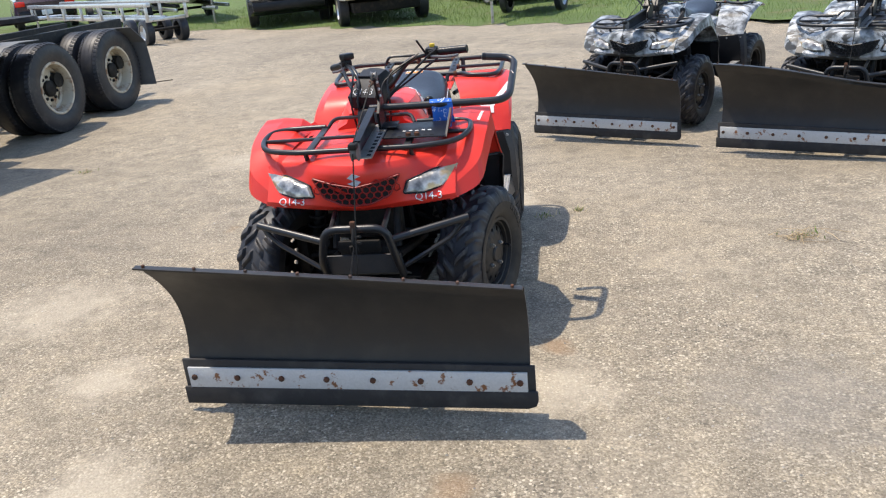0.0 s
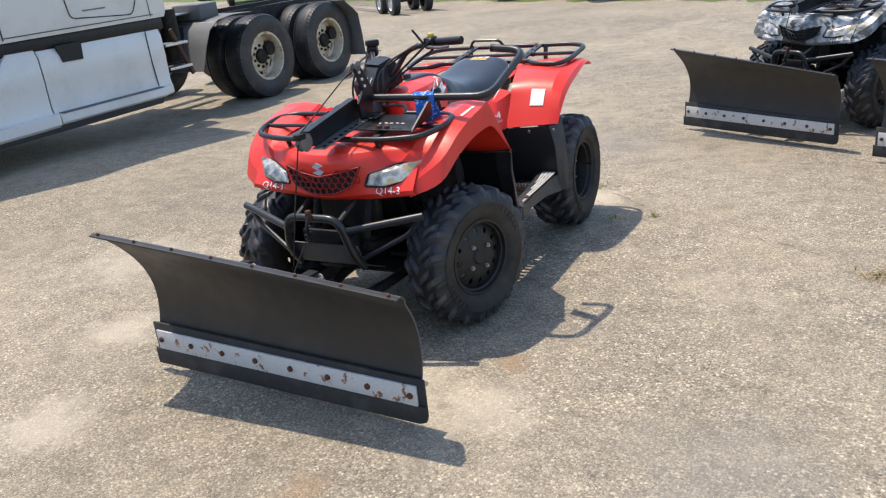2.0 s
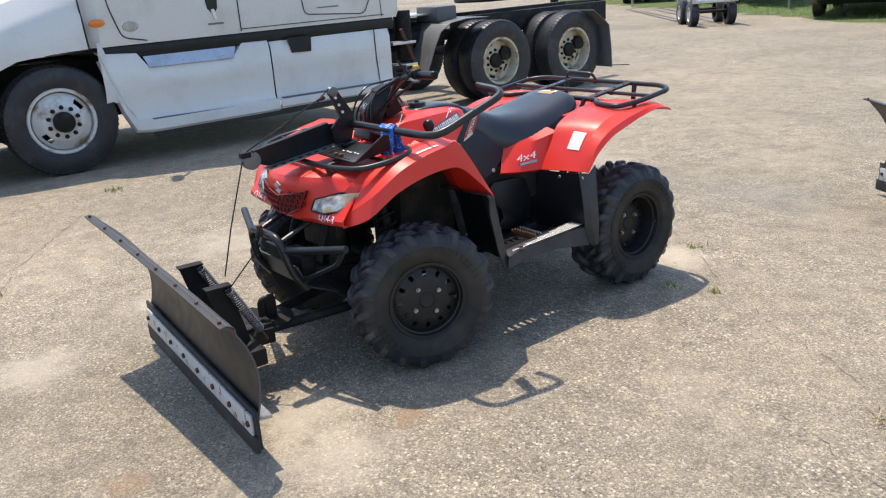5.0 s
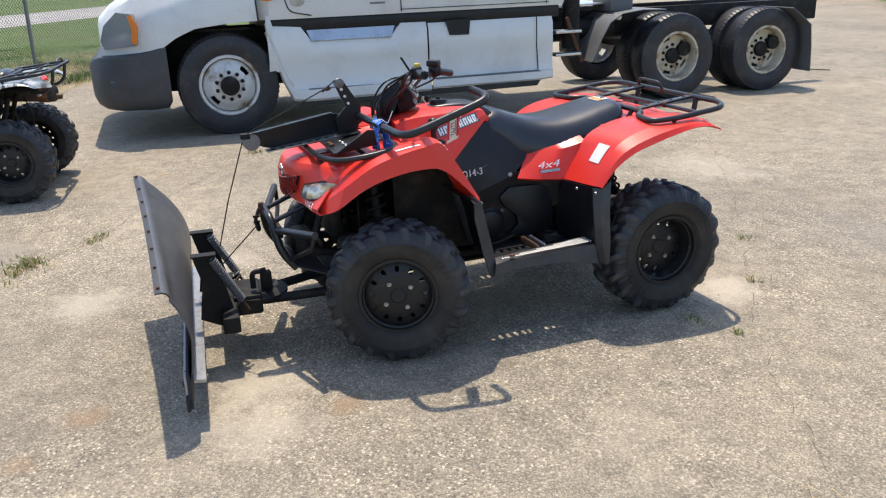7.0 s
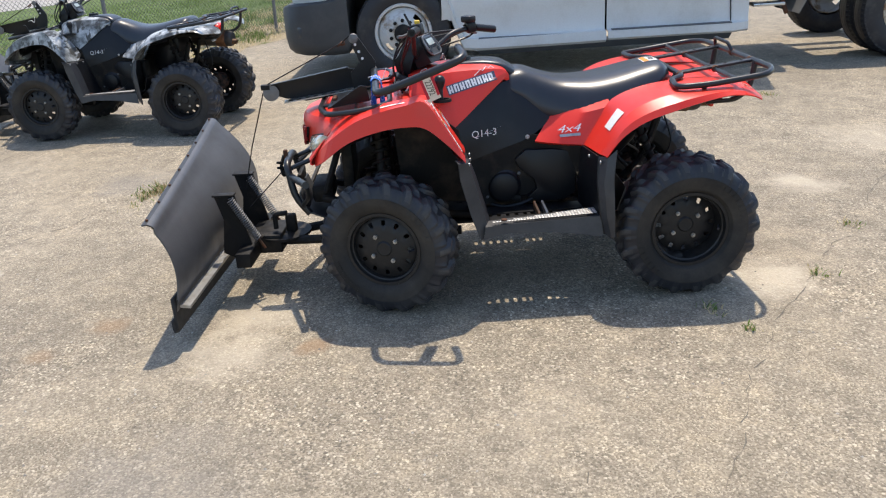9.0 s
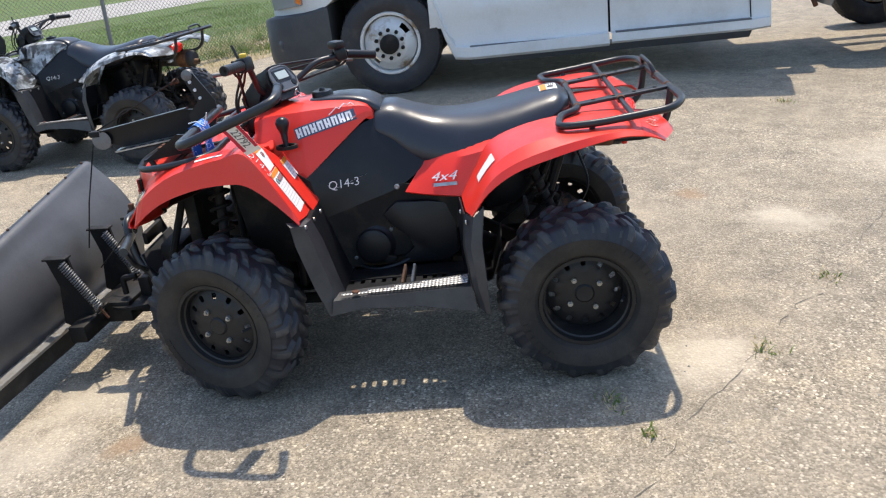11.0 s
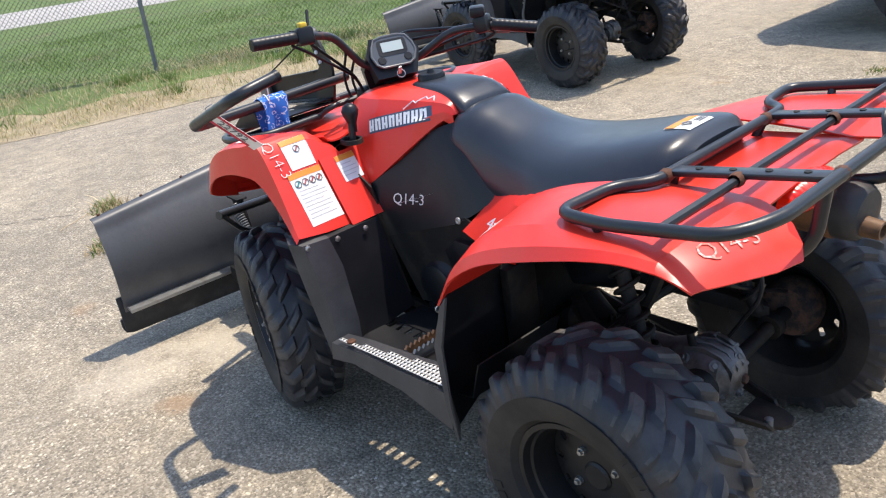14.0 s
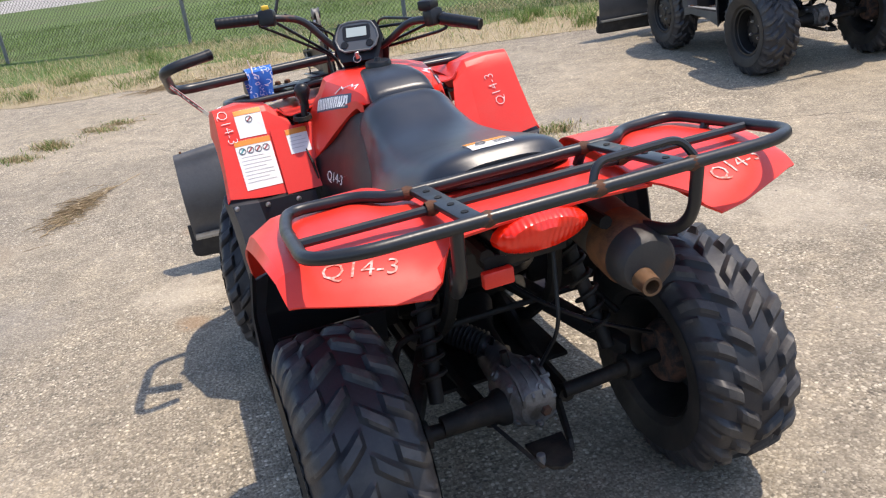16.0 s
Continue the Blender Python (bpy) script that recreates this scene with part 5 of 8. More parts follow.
        part("starter_cover", lathe([(0.0, 0.082), (0.022, 0.080), (0.030, 0.070), (0.034, 0.066), (0.046, 0.064), (0.052, 0.052), (0.050, 0.0)], 32, None, cm), black, q)
        part("cover_lug", box(s * 0.206, 0.560, 0.385, 0.022, 0.075, 0.035, 0.008, rot=(-20, 0, 0)), dark, q)
        for dv, dz in ((-0.05, 0.075), (0.07, 0.055), (-0.075, -0.045)):
            part("cover_bolt", lathe([(0.0, 0.008), (0.012, 0.008), (0.014, 0.004), (0.014, 0.0)], 8, None, Matrix.Translation((s * 0.196, 0.52 + dv, 0.44 + dz)) @ Matrix.Diagonal((s, 1, 1, 1))), M["steel_dull"], q)
        part("oil_hose", tube([(s * 0.205, 0.46, 0.36), (s * 0.225, 0.52, 0.345), (s * 0.22, 0.62, 0.362), (s * 0.19, 0.70, 0.40)], 0.009, 8, 0.04), black, q)
    part("engine_cover", lathe([(0.0, 0.105), (0.035, 0.10), (0.055, 0.085), (0.060, 0.05), (0.062, 0.0)], 24, None, Matrix.Translation((0.140, 0.60, 0.47))), M["dark"], q)
    part("gear_cover", lathe([(0.0, 0.10), (0.030, 0.095), (0.045, 0.07), (0.045, 0.0)], 24, None, Matrix.Translation((0.150, 0.76, 0.45))), M["dark"], q)
    part("airbox", box(0, 0.98, 0.71, 0.26, 0.34, 0.14, 0.03), black, q)
    frame_bm = bmesh.new()
    for s in (1, -1):
        tube([(s * 0.13, -0.30, 0.42), (s * 0.15, 0.0, 0.36), (s * 0.16, 0.35, 0.30), (s * 0.16, 0.90, 0.30), (s * 0.14, 1.16, 0.50), (s * 0.12, 1.24, 0.72)], 0.018, 8, 0.08, bm=frame_bm)
        tube([(s * 0.13, -0.28, 0.45), (s * 0.12, -0.16, 0.76), (s * 0.10, 0.15, 0.80), (s * 0.12, 0.9, 0.78), (s * 0.13, 1.45, 0.78)], 0.015, 8, 0.08, bm=frame_bm)
        tube([(s * 0.15, 0.02, 0.38), (s * 0.11, 0.0, 0.78)], 0.012, 8, 0, bm=frame_bm)
    part("frame", frame_bm, dark, q)
    part("skid_plate", box(0, 0.45, 0.275, 0.38, 1.3, 0.012, 0.004), dark, q)
    for s in (1, -1):
        arm = bmesh.new()
        for z0, z1 in ((0.32, 0.27), (0.46, 0.40)):
            tube([(s * 0.13, -0.12, z0), (s * 0.37, 0.0, z1)], 0.013, 8, 0, bm=arm)
            tube([(s * 0.13, 0.14, z0), (s * 0.37, 0.0, z1)], 0.013, 8, 0, bm=arm)
        tube([(s * 0.10, 0.02, 0.34), (s * 0.36, 0.0, 0.31)], 0.016, 8, 0, bm=arm)
        part("control_arm", arm, dark, q)
        part("shock_absorber", coil((s * 0.20, -0.02, 0.76), (s * 0.30, -0.01, 0.42), 0.036, 0.007, 8), M["dark"], q)
        part("damper", rod((s * 0.19, -0.02, 0.80), (s * 0.31, -0.01, 0.38), 0.018), M["dark"], q)
        part("knuckle", box(s * 0.365, 0.0, 0.34, 0.05, 0.06, 0.20, 0.012), dark, q)
        part("shock_absorber", coil((s * 0.17, 1.10, 0.72), (s * 0.22, 1.24, 0.40), 0.029, 0.006, 9), M["dark"], q)
        part("damper", rod((s * 0.17, 1.09, 0.76), (s * 0.225, 1.25, 0.36), 0.018), M["dark"], q)
        part("axle", rod((s * 0.09, 1.262, 0.285), (s * 0.42, 1.262, 0.298), 0.019, 12), M["dark"], q)
        part("brake_hub", lathe([(-0.05, 0.075), (0.0, 0.085), (0.03, 0.07), (0.03, 0.0)], 20, None, Matrix.Translation((s * 0.385, 1.262, 0.298))), M["hub"], q, "rusty brake hub")
        part("swing_arm", tube([(s * 0.13, 0.80, 0.33), (s * 0.11, 1.05, 0.27), (s * 0.10, 1.26, 0.27)], 0.022, 8, 0.05), dark, q)
    diff = part("differential", loft([ring_pts(0.012, 0.038, 0.27, 0.36, 1.06, 0.8), ring_pts(0.012, 0.042, 0.262, 0.362, 1.14, 0.8), ring_pts(0.012, 0.060, 0.248, 0.374, 1.18, 0.8), ring_pts(0.010, 0.066, 0.240, 0.382, 1.26, 0.8), ring_pts(0.008, 0.060, 0.248, 0.374, 1.300, 0.8), ring_pts(0.004, 0.044, 0.264, 0.356, 1.322, 0.8), ring_pts(0.0, 0.02, 0.29, 0.33, 1.330, 0.9)]), M["alloy"], q, "dirty cast differential housing", 30)
    part("flange", lathe([(-0.006, 0.0), (-0.006, 0.078), (0.006, 0.078), (0.006, 0.0)], 28, None, Matrix.Translation((-0.030, 1.248, 0.311))), M["alloy"], diff)
    part("side_cap", lathe([(0.0, 0.046), (0.020, 0.044), (0.032, 0.034), (0.10, 0.028), (0.16, 0.025), (0.16, 0.0)], 24, None, Matrix.Translation((0.065, 1.262, 0.300))), M["dark"], diff)
    for j in range(9):
        a = 2 * math.pi * j / 9 + 0.2
        part("bolt", lathe([(-0.012, 0.007), (0.012, 0.007), (0.012, 0.0)], 6, None, Matrix.Translation((-0.030, 1.248 + 0.072 * math.cos(a), 0.311 + 0.072 * math.sin(a)))), M["alloy"], diff)
    for j in range(3):
        u = -0.010 + j * 0.026
        part("rib", prism([(u, 1.20, 0.376), (u, 1.26, 0.388), (u, 1.302, 0.376), (u, 1.330, 0.344), (u, 1.326, 0.32), (u, 1.28, 0.33), (u, 1.22, 0.36)], (-0.003, 0, 0), (0.003, 0, 0)), M["alloy"], diff)
    for u, v, z, r in ((0.058, 1.215, 0.352, 0.016), (0.050, 1.282, 0.350, 0.015), (-0.004, 1.305, 0.352, 0.013), (0.048, 1.296, 0.276, 0.015), (0.008, 1.318, 0.272, 0.012)):
        d_ = Vector((u - 0.012, v - 1.23, z - 0.311)).normalized()
        part("boss", lathe([(-0.012, r), (0.012, r * 0.9), (0.014, r * 0.5), (0.018, r * 0.45), (0.018, 0.0)], 10, None, Matrix.Translation((u, v, z)) @ d_.to_track_quat("X", "Z").to_matrix().to_4x4()), M["alloy"], diff)
    for s in (1, -1):
        part("trailing_arm", prism([(s * 0.085, 0.93, 0.455), (s * 0.125, 0.93, 0.455), (s * 0.300, 1.235, 0.335), (s * 0.270, 1.262, 0.330)], (0, 0, -0.022), (0, 0, 0.022), None, 0.006), dark, q, sharp=30)
        part("arm_clamp", lathe([(-0.016, 0.020), (-0.016, 0.034), (0.016, 0.034), (0.016, 0.020)], 16, None, Matrix.Translation((s * 0.275, 1.262, 0.293))), dark, q)
    part("filler_plug", lathe([(0.0, 0.015), (0.012, 0.014), (0.016, 0.010), (0.016, 0.0)], 6, None, Matrix.Translation((-0.010, 1.322, 0.30)) @ Euler((0, 0, radians(90))).to_matrix().to_4x4()), M["rust"], diff)
    part("breather", rod((0.03, 1.22, 0.37), (0.035, 1.215, 0.415), 0.010, 10), M["dark"], diff)
    part("drive_boot", lathe([(0.0, 0.030)] + [(0.012 * k + d, r) for k in range(9) for d, r in ((0.003, 0.036), (0.009, 0.028))] + [(0.115, 0.026)], 16, None, Matrix.Translation((0.10, 1.02, 0.40)) @ Vector((-0.10, 0.12, -0.04)).to_track_quat("X", "Z").to_matrix().to_4x4()), black, q)
    part("brake_cable", tube([(0.03, 0.95, 0.62), (-0.05, 1.15, 0.52), (-0.18, 1.24, 0.44), (-0.34, 1.27, 0.37)], 0.006, 6, 0.08), black, q)
    part("vent_hose", tube([(-0.03, 1.28, 0.39), (-0.05, 1.36, 0.52), (-0.08, 1.30, 0.70)], 0.005, 6, 0.05), black, q)
    part("cross_member", box(0.05, 1.43, 0.765, 0.18, 0.045, 0.03, 0.006), dark, q)
    hp = [(0.062, 1.35), (0.058, 1.42), (0.044, 1.452), (0.020, 1.464), (-0.006, 1.456), (-0.022, 1.425), (-0.034, 1.35)]
    part("hitch_plate", prism([(u, v, 0.240) for u, v in hp], (0, 0, -0.005), (0, 0, 0.005), None, 0.002), dark, q)
    part("hitch_pin", lathe([(-0.012, 0.010), (0.012, 0.010), (0.014, 0.006), (0.014, 0.0)], 10, None, Matrix.Translation((0.056, 1.425, 0.252)) @ Euler((0, radians(-90), 0)).to_matrix().to_4x4()), M["steel_dull"], q)
    part("sway_bar", tube([(0.30, 1.18, 0.40), (0.26, 1.10, 0.46), (-0.26, 1.10, 0.46), (-0.30, 1.18, 0.40)], 0.009, 8, 0.04), dark, q)
    part("tow_hitch", prism([(0.125, 1.14, 0.262), (0.140, 1.16, 0.290), (0.076, 1.430, 0.262), (0.056, 1.440, 0.236)], (-0.006, 0, 0), (0.006, 0, 0), None, 0.002), dark, q)
    part("skid_loop", prism([(-0.105, 1.14, 0.250), (-0.110, 1.16, 0.276), (-0.035, 1.395, 0.252), (-0.030, 1.410, 0.226)], (-0.006, 0, 0), (0.006, 0, 0), None, 0.002), dark, q)
    part("air_intake_box", loft([ring_pts(0.0, 0.11, 0.52, 0.70, 0.90, 0.4), ring_pts(0.0, 0.145, 0.50, 0.73, 0.95, 0.4), ring_pts(0.0, 0.145, 0.52, 0.76, 1.06, 0.4), ring_pts(0.0, 0.12, 0.58, 0.76, 1.13, 0.4)]), black, q)
    part("swing_arm_casting", loft([ring_pts(-0.01, 0.075, 0.28, 0.40, 0.86, 0.6), ring_pts(0.0, 0.045, 0.27, 0.365, 0.95, 0.7), ring_pts(0.01, 0.040, 0.265, 0.355, 1.08, 0.7)]), dark, q)
    part("front_differential", box(0, -0.02, 0.34, 0.16, 0.22, 0.13, 0.03), dark, q)
    # added black panel: hides sunlit ground where the space under the nose is shaded
    part("front_filler", box(0, 0.23, 0.455, 0.42, 0.03, 0.33, 0.012), black, q)
    part("radiator", box(0, -0.17, 0.58, 0.28, 0.05, 0.24, 0.01), dark, q)
    part("wheel_well", shell([[(-0.33, -0.17, 0.70), (-0.24, -0.15, 0.77), (0.24, -0.15, 0.77), (0.33, -0.17, 0.70)], [(-0.30, 0.20, 0.82), (-0.22, 0.20, 0.84), (0.22, 0.20, 0.84), (0.30, 0.20, 0.82)]], 0.004), black, q)
    # exhaust
    part("exhaust_pipe", tube([(-0.12, 0.45, 0.52), (-0.24, 0.80, 0.58), (-0.22, 1.12, 0.69)], 0.022, 10, 0.1), M["heat"], q)
    ax = Matrix.Translation((-0.213, 1.135, 0.722)) @ Vector((0.035, 0.40, -0.025)).to_track_quat("X", "Z").to_matrix().to_4x4()
    part("muffler", lathe([(0.0, 0.030), (0.02, 0.058), (0.04, 0.068), (0.33, 0.068), (0.345, 0.066)], 28, None, ax), M["muffler"], q, "dull grey-brown steel muffler")
    part("muffler_band", lathe([(0.250, 0.0685), (0.253, 0.0730), (0.328, 0.0730), (0.336, 0.069)], 28, None, ax), M["rustband"], q, "rust-stained end band")
    part("muffler_cap", lathe([(0.330, 0.0690), (0.358, 0.0680), (0.380, 0.063), (0.390, 0.054), (0.394, 0.030), (0.390, 0.0)], 28, None, ax), M["cap"], q, "burnt dark grey end cap")
    part("tail_pipe", lathe([(0.385, 0.0), (0.386, 0.024), (0.432, 0.021), (0.432, 0.015), (0.392, 0.015)], 18, None, ax @ Matrix.Translation((0, -0.016, -0.022))), M["tan"], q, "brown tail pipe")

    # front bumper
    part("bumper_hoop", tube([(0.155, -0.36, 0.36), (0.150, -0.420, 0.44), (0.120, -0.445, 0.588), (-0.120, -0.445, 0.588), (-0.155, -0.420, 0.44), (-0.155, -0.36, 0.36)], 0.0165, 10, 0.05), tub, q)
    for s in (1, -1):
        part("bumper_wing", tube([(s * 0.115, -0.435, 0.530), (s * 0.43, -0.325, 0.578)], 0.0155, 10, 0), tub, q)
        part("bumper_brace", tube([(s * 0.415, -0.325, 0.570), (s * 0.36, -0.33, 0.50), (s * 0.17, -0.385, 0.405)], 0.010, 8, 0.03), tub, q)
        part("bumper_stay", tube([(s * 0.105, -0.44, 0.56), (s * 0.11, -0.28, 0.62)], 0.011, 8, 0), tub, q)
    part("bumper_plate", shell([[(-0.16, -0.40, 0.46), (0.16, -0.40, 0.46)], [(-0.17, -0.37, 0.37), (0.17, -0.37, 0.37)], [(-0.16, -0.22, 0.30), (0.16, -0.22, 0.30)]], 0.006), M["bumper"], q)
    part("winch", box(0, -0.30, 0.43, 0.20, 0.10, 0.09, 0.02), dark, q)
    part("fairlead", box(0, -0.40, 0.50, 0.17, 0.02, 0.05, 0.006), M["dark"], q)

    if lot:
        for s in (1, -1):
            writing("Q14-3", 0.042, (s * 0.280, -0.330, 0.673), (1, s * 0.05, s * 0.03), (0, 0.35, 1), M["chalk"], q, "lot_mark", 0.003, 0.0, [nose, wing[s]])
        writing("Q14-3", 0.044, (0.205, 0.440, 0.686), (-0.25, 1, 0.02), (-0.30, 0, 1), M["chalk"], q, "lot_mark", 0.002, 0.1, [cover[1]], 0.008)
    if full:
        writing("Q14-3", 0.052, (0.385, 1.507, 0.842), (-0.93, 0.32, 0.03), (-0.28, -0.8, 0.55), M["chalk_worn"], q, "lot_mark", 0.0016, 0.1, [flap[1]], 0.008)
        writing("Q14-3", 0.052, (-0.385, 1.507, 0.842), (-0.93, -0.32, -0.03), (0.28, -0.8, 0.55), M["chalk_worn"], q, "lot_mark", 0.0016, 0.1, [flap[-1]], 0.008)
        for s in (1, -1):
            at, rt, upv = ((0.472, 0.226, 0.862), (-0.12, 0.42, -0.87), (-0.96, -0.06, 0.12)) if s > 0 else ((-0.415, 0.262, 0.80), (0.17, -0.47, 0.87), (0.98, 0.02, -0.10))
            writing("Q14-3", 0.045, at, rt, upv, M["chalk"], q, "lot_mark", 0.003, 0.1, [wing[s]], 0.026)
        wing1, seat_ob, tank_ob, rear1 = wing[1], seat, tank, back[1]
        pn, pu, pc = Vector((0, 0.865, 0.503)), Vector((0, -0.503, 0.865)), Vector((0.262, 0.268, 0.781))
        inner = part("inner_panel", shell([[pc + Vector((x, 0, 0)) + pu * y + pn * (0.004 * math.cos(x * 20)) for x in (0.085, 0.03, 0.5 * k - 0.015, k)] for y, k in ((0.052, -0.085), (0.0, -0.085), (-0.05, -0.078), (-0.10, -0.066), (-0.158, -0.055))], 0.004), red, q)
        for c, w, h, n_rows, mk in (((0.400, 0.220, 0.858), 0.084, 0.090, 0, 1), ((0.408, 0.290, 0.748), 0.112, 0.158, 8, 4), ((0.270, 0.275, 0.787), 0.066, 0.080, 6, 0)):
            sheet_label(c, (-1, -0.02, 0.0), (0.0, -0.50, 0.86), w, h, n_rows, mk, q, [wing1, nose, inner])
        plate((0.418, 0.980, 0.744), (1, 0.06, 0), (-0.1, 0.62, 0.78), 0.070, 0.092, 0.001, M["label"], q, "white_sticker", "white rectangular sticker", 0.003, [rear1], 8, 12)
        plate((0.470, 0.06, 0.905), (0.1, 1, 0.1), (-1, 0, 0.1), 0.10, 0.012, 0.001, M["label"], q, "white_sticker", "white rectangular sticker", 0.0025, [wing1], 10, 3)
        # model name: plain letter-sized blocks with a dark backing, three peaks above
        for s in (1, -1):
            o, r_, u_ = Vector((s * 0.163, 0.397, 0.900)), Vector((-s * 0.040, 0.217, 0.050)), Vector((-s * 0.35, -0.12, 0.93))
            rd = r_ * s
            back_bar = plate(o + rd * 0.02, rd, u_, 0.225, 0.043, 0.0006, M["decal_blue"], tank, "name_backing", "", 0.0018, [tank], 24, 6)
            for j in range(8):
                for dx, w in ((-0.0065, 0.0085), (0.0062, 0.0075)):
                    plate(o + r_ * ((j - 3.5) * 0.118) + r_.normalized() * dx, rd, u_, w, 0.033, 0.0006, M["decal"], tank, "name_block", "", 0.0042, [tank], 2, 5)
                plate(o + r_ * ((j - 3.5) * 0.118) + u_ * (0.012 if j % 2 else -0.004), rd, u_, 0.016, 0.007, 0.0006, M["decal"], tank, "name_block", "", 0.0042, [tank], 4, 2)
            pk = [o + r_ * x + u_ * y for x, y in ((0.10, 0.026), (0.24, 0.044), (0.28, 0.036), (0.37, 0.052), (0.42, 0.042), (0.47, 0.050), (0.52, 0.034))]
            tr = surface_of([tank])
            nn_ = rd.normalized().cross(u_).normalized()
            pk = [a.lerp(b, k / 4) for a, b in zip(pk, pk[1:]) for k in range(4)] + [pk[-1]]
            part("name_peaks", tube([drop_on(k, nn_, tr, 0.0025) for k in pk], 0.0018, 4, 0), M["decal"], tank)
    return q


RED = dict(body=M["red"], black=M["black"], tube=M["tube"], dark=M["dark"], net=M["net"], steer=STEER, turned=True)
CAMO = dict(body=M["camo"], black=M["black"], tube=M["tube"], dark=M["dark"], net=M["black"], steer=0.0, turned=False)
QUAD = pose(-0.897, 3.22, 0, 0, 0, 2.8)
red_quad = quad_bike(QUAD, RED, "red quad bike with black seat and racks, parked on the paving")
camo_label = "grey and white camouflage quad bike with black racks"
camo_a = quad_bike(pose(0.459, 7.40, -0.088, 0, 0, -28), CAMO, camo_label, "camouflage quad bikes", False, True)
copy_thing(camo_a, pose(1.96, 6.50, -0.078, 0, 0, -27))
copy_thing(camo_a, pose(-4.56, 0.08, 0, 0, 0, -5))


# ---- snow ploughs ----
def plough_curve(z):
    """How far forward the moldboard stands at a height."""
    t = (z - 0.17) / 0.48
    return 0.075 * math.sin(math.pi * min(max(t, 0), 1) * 0.72) - 0.215 * max(0.0, t) ** 2.1


def snow_plough(m, label, group, bolts=8, wave=0.0):
    p = thing("snow_plough", m, label, "snow plough", group)
    R, Lf = -0.640, 0.650                       # tall end, low end
    grid = []
    for i in range(25):
        x = R + (Lf - R) * i / 24
        top = 0.655 - 0.125 * i / 24 + wave * math.sin(math.pi * (0.15 + 1.7 * i / 24))
        col = []
        lean = 0.006 * (1 - i / 8) if i < 8 else 0.0
        for j in range(14):
            z = 0.155 + (top - 0.030 - 0.155) * j / 13
            col.append((x - lean * max(0, (z - 0.35) / 0.3) ** 2, plough_curve(z), z))
        # the top curls over to its front edge
        yt, xt = plough_curve(top), x - lean * ((top - 0.35) / 0.3) ** 2
        for dy, dz in ((0.020, -0.012), (0.009, 0.000), (-0.008, 0.007), (-0.030, 0.004)):
            col.append((xt, yt + dy * (1 + 20 * wave), top + dz))
        grid.append(col)
    mb = shell(grid, 0.006)
    # faces turned backwards get the paler steel that carries the sheen
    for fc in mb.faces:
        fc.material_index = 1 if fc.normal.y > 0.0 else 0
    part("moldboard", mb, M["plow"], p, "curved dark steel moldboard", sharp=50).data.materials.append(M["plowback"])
    part("backing_strip", prism([(-0.662, 0.0, 0.045), (0.668, 0.0, 0.080), (0.668, 0.0, 0.222), (-0.662, 0.0, 0.215)], (0, -0.012, 0), (0, 0.0, 0), None, 0.003), M["rubber"], p, "dark steel backing strip")
    part("wear_strip", prism([(-0.640, -0.013, 0.100), (0.642, -0.013, 0.124), (0.642, -0.013, 0.200), (-0.640, -0.013, 0.185)], (0, -0.009, 0), (0, 0.0, 0), None, 0.002), M["wear"], p, "grey wear strip with rust streaks")
    part("rubber_edge", prism([(-0.668, 0, 0.030), (0.640, 0, 0.058), (0.668, 0, 0.068), (0.676, 0, 0.090), (0.676, 0, 0.128), (-0.668, 0, 0.103)], (0, -0.024, 0), (0, -0.011, 0), None, 0.005), M["rubber"], p, "black rubber lower edge")
    part("rear_bar", prism([(-0.60, 0.012, 0.17), (0.64, 0.012, 0.17), (0.64, 0.055, 0.165), (-0.60, 0.055, 0.165)], (0, 0, 0), (0, 0, 0.012)), M["steel"], p, "worn bright steel bar")
    for i in range(bolts):
        x = -0.615 + 1.232 * i / (bolts - 1)
        part("bolt", lathe([(0.0, 0.0115), (0.008, 0.011), (0.011, 0.005), (0.011, 0.0)], 8, None, Matrix.Translation((x, -0.021, 0.146 + 0.016 * i / (bolts - 1))) @ Euler((0, 0, radians(-90))).to_matrix().to_4x4()), M["rust"], p, "rusty bolt")
        t = (x - R) / (Lf - R)
        z = 0.655 - 0.125 * t + wave * math.sin(math.pi * (0.15 + 1.7 * t))
        part("top_bolt", lathe([(-0.012, 0.0062), (0.006, 0.0062), (0.008, 0.004), (0.008, 0.0)], 6, None, Matrix.Translation((x, plough_curve(z) - 0.016, z + 0.006)) @ Euler((0, radians(-90), 0)).to_matrix().to_4x4()), M["rust"] if i in (0, bolts - 1) else M["hub"], p, "rusty bolt")
    for x in (-0.20, 0.13):
        rib = [(x, 0.050, 0.20), (x, 0.075, 0.36), (x, 0.045, 0.48), (x, 0.140, 0.475), (x, 0.150, 0.40), (x, 0.19, 0.22), (x, 0.15, 0.15)]
        part("rib", prism(rib, (-0.006, 0, 0), (0.006, 0, 0)), M["dark"], p)
        part("rib_flange", box(x, 0.092, 0.478, 0.045, 0.10, 0.008, 0.002), M["dark"], p)
        part("spring", coil((x + 0.03, 0.125, 0.465), (x + 0.02, 0.225, 0.27), 0.016, 0.0032, 22), M["steel_dull"], p, "grey coil spring")
        part("eye_bolt", tube([(x + 0.02, 0.225, 0.27), (x + 0.015, 0.25, 0.22)], 0.006, 6, 0), M["rust"], p)
    part("pivot_beam", box(-0.03, 0.17, 0.20, 0.56, 0.07, 0.07, 0.008), M["dark"], p)
    part("pivot_bracket", box(-0.03, 0.25, 0.21, 0.22, 0.12, 0.09, 0.01), M["dark"], p)
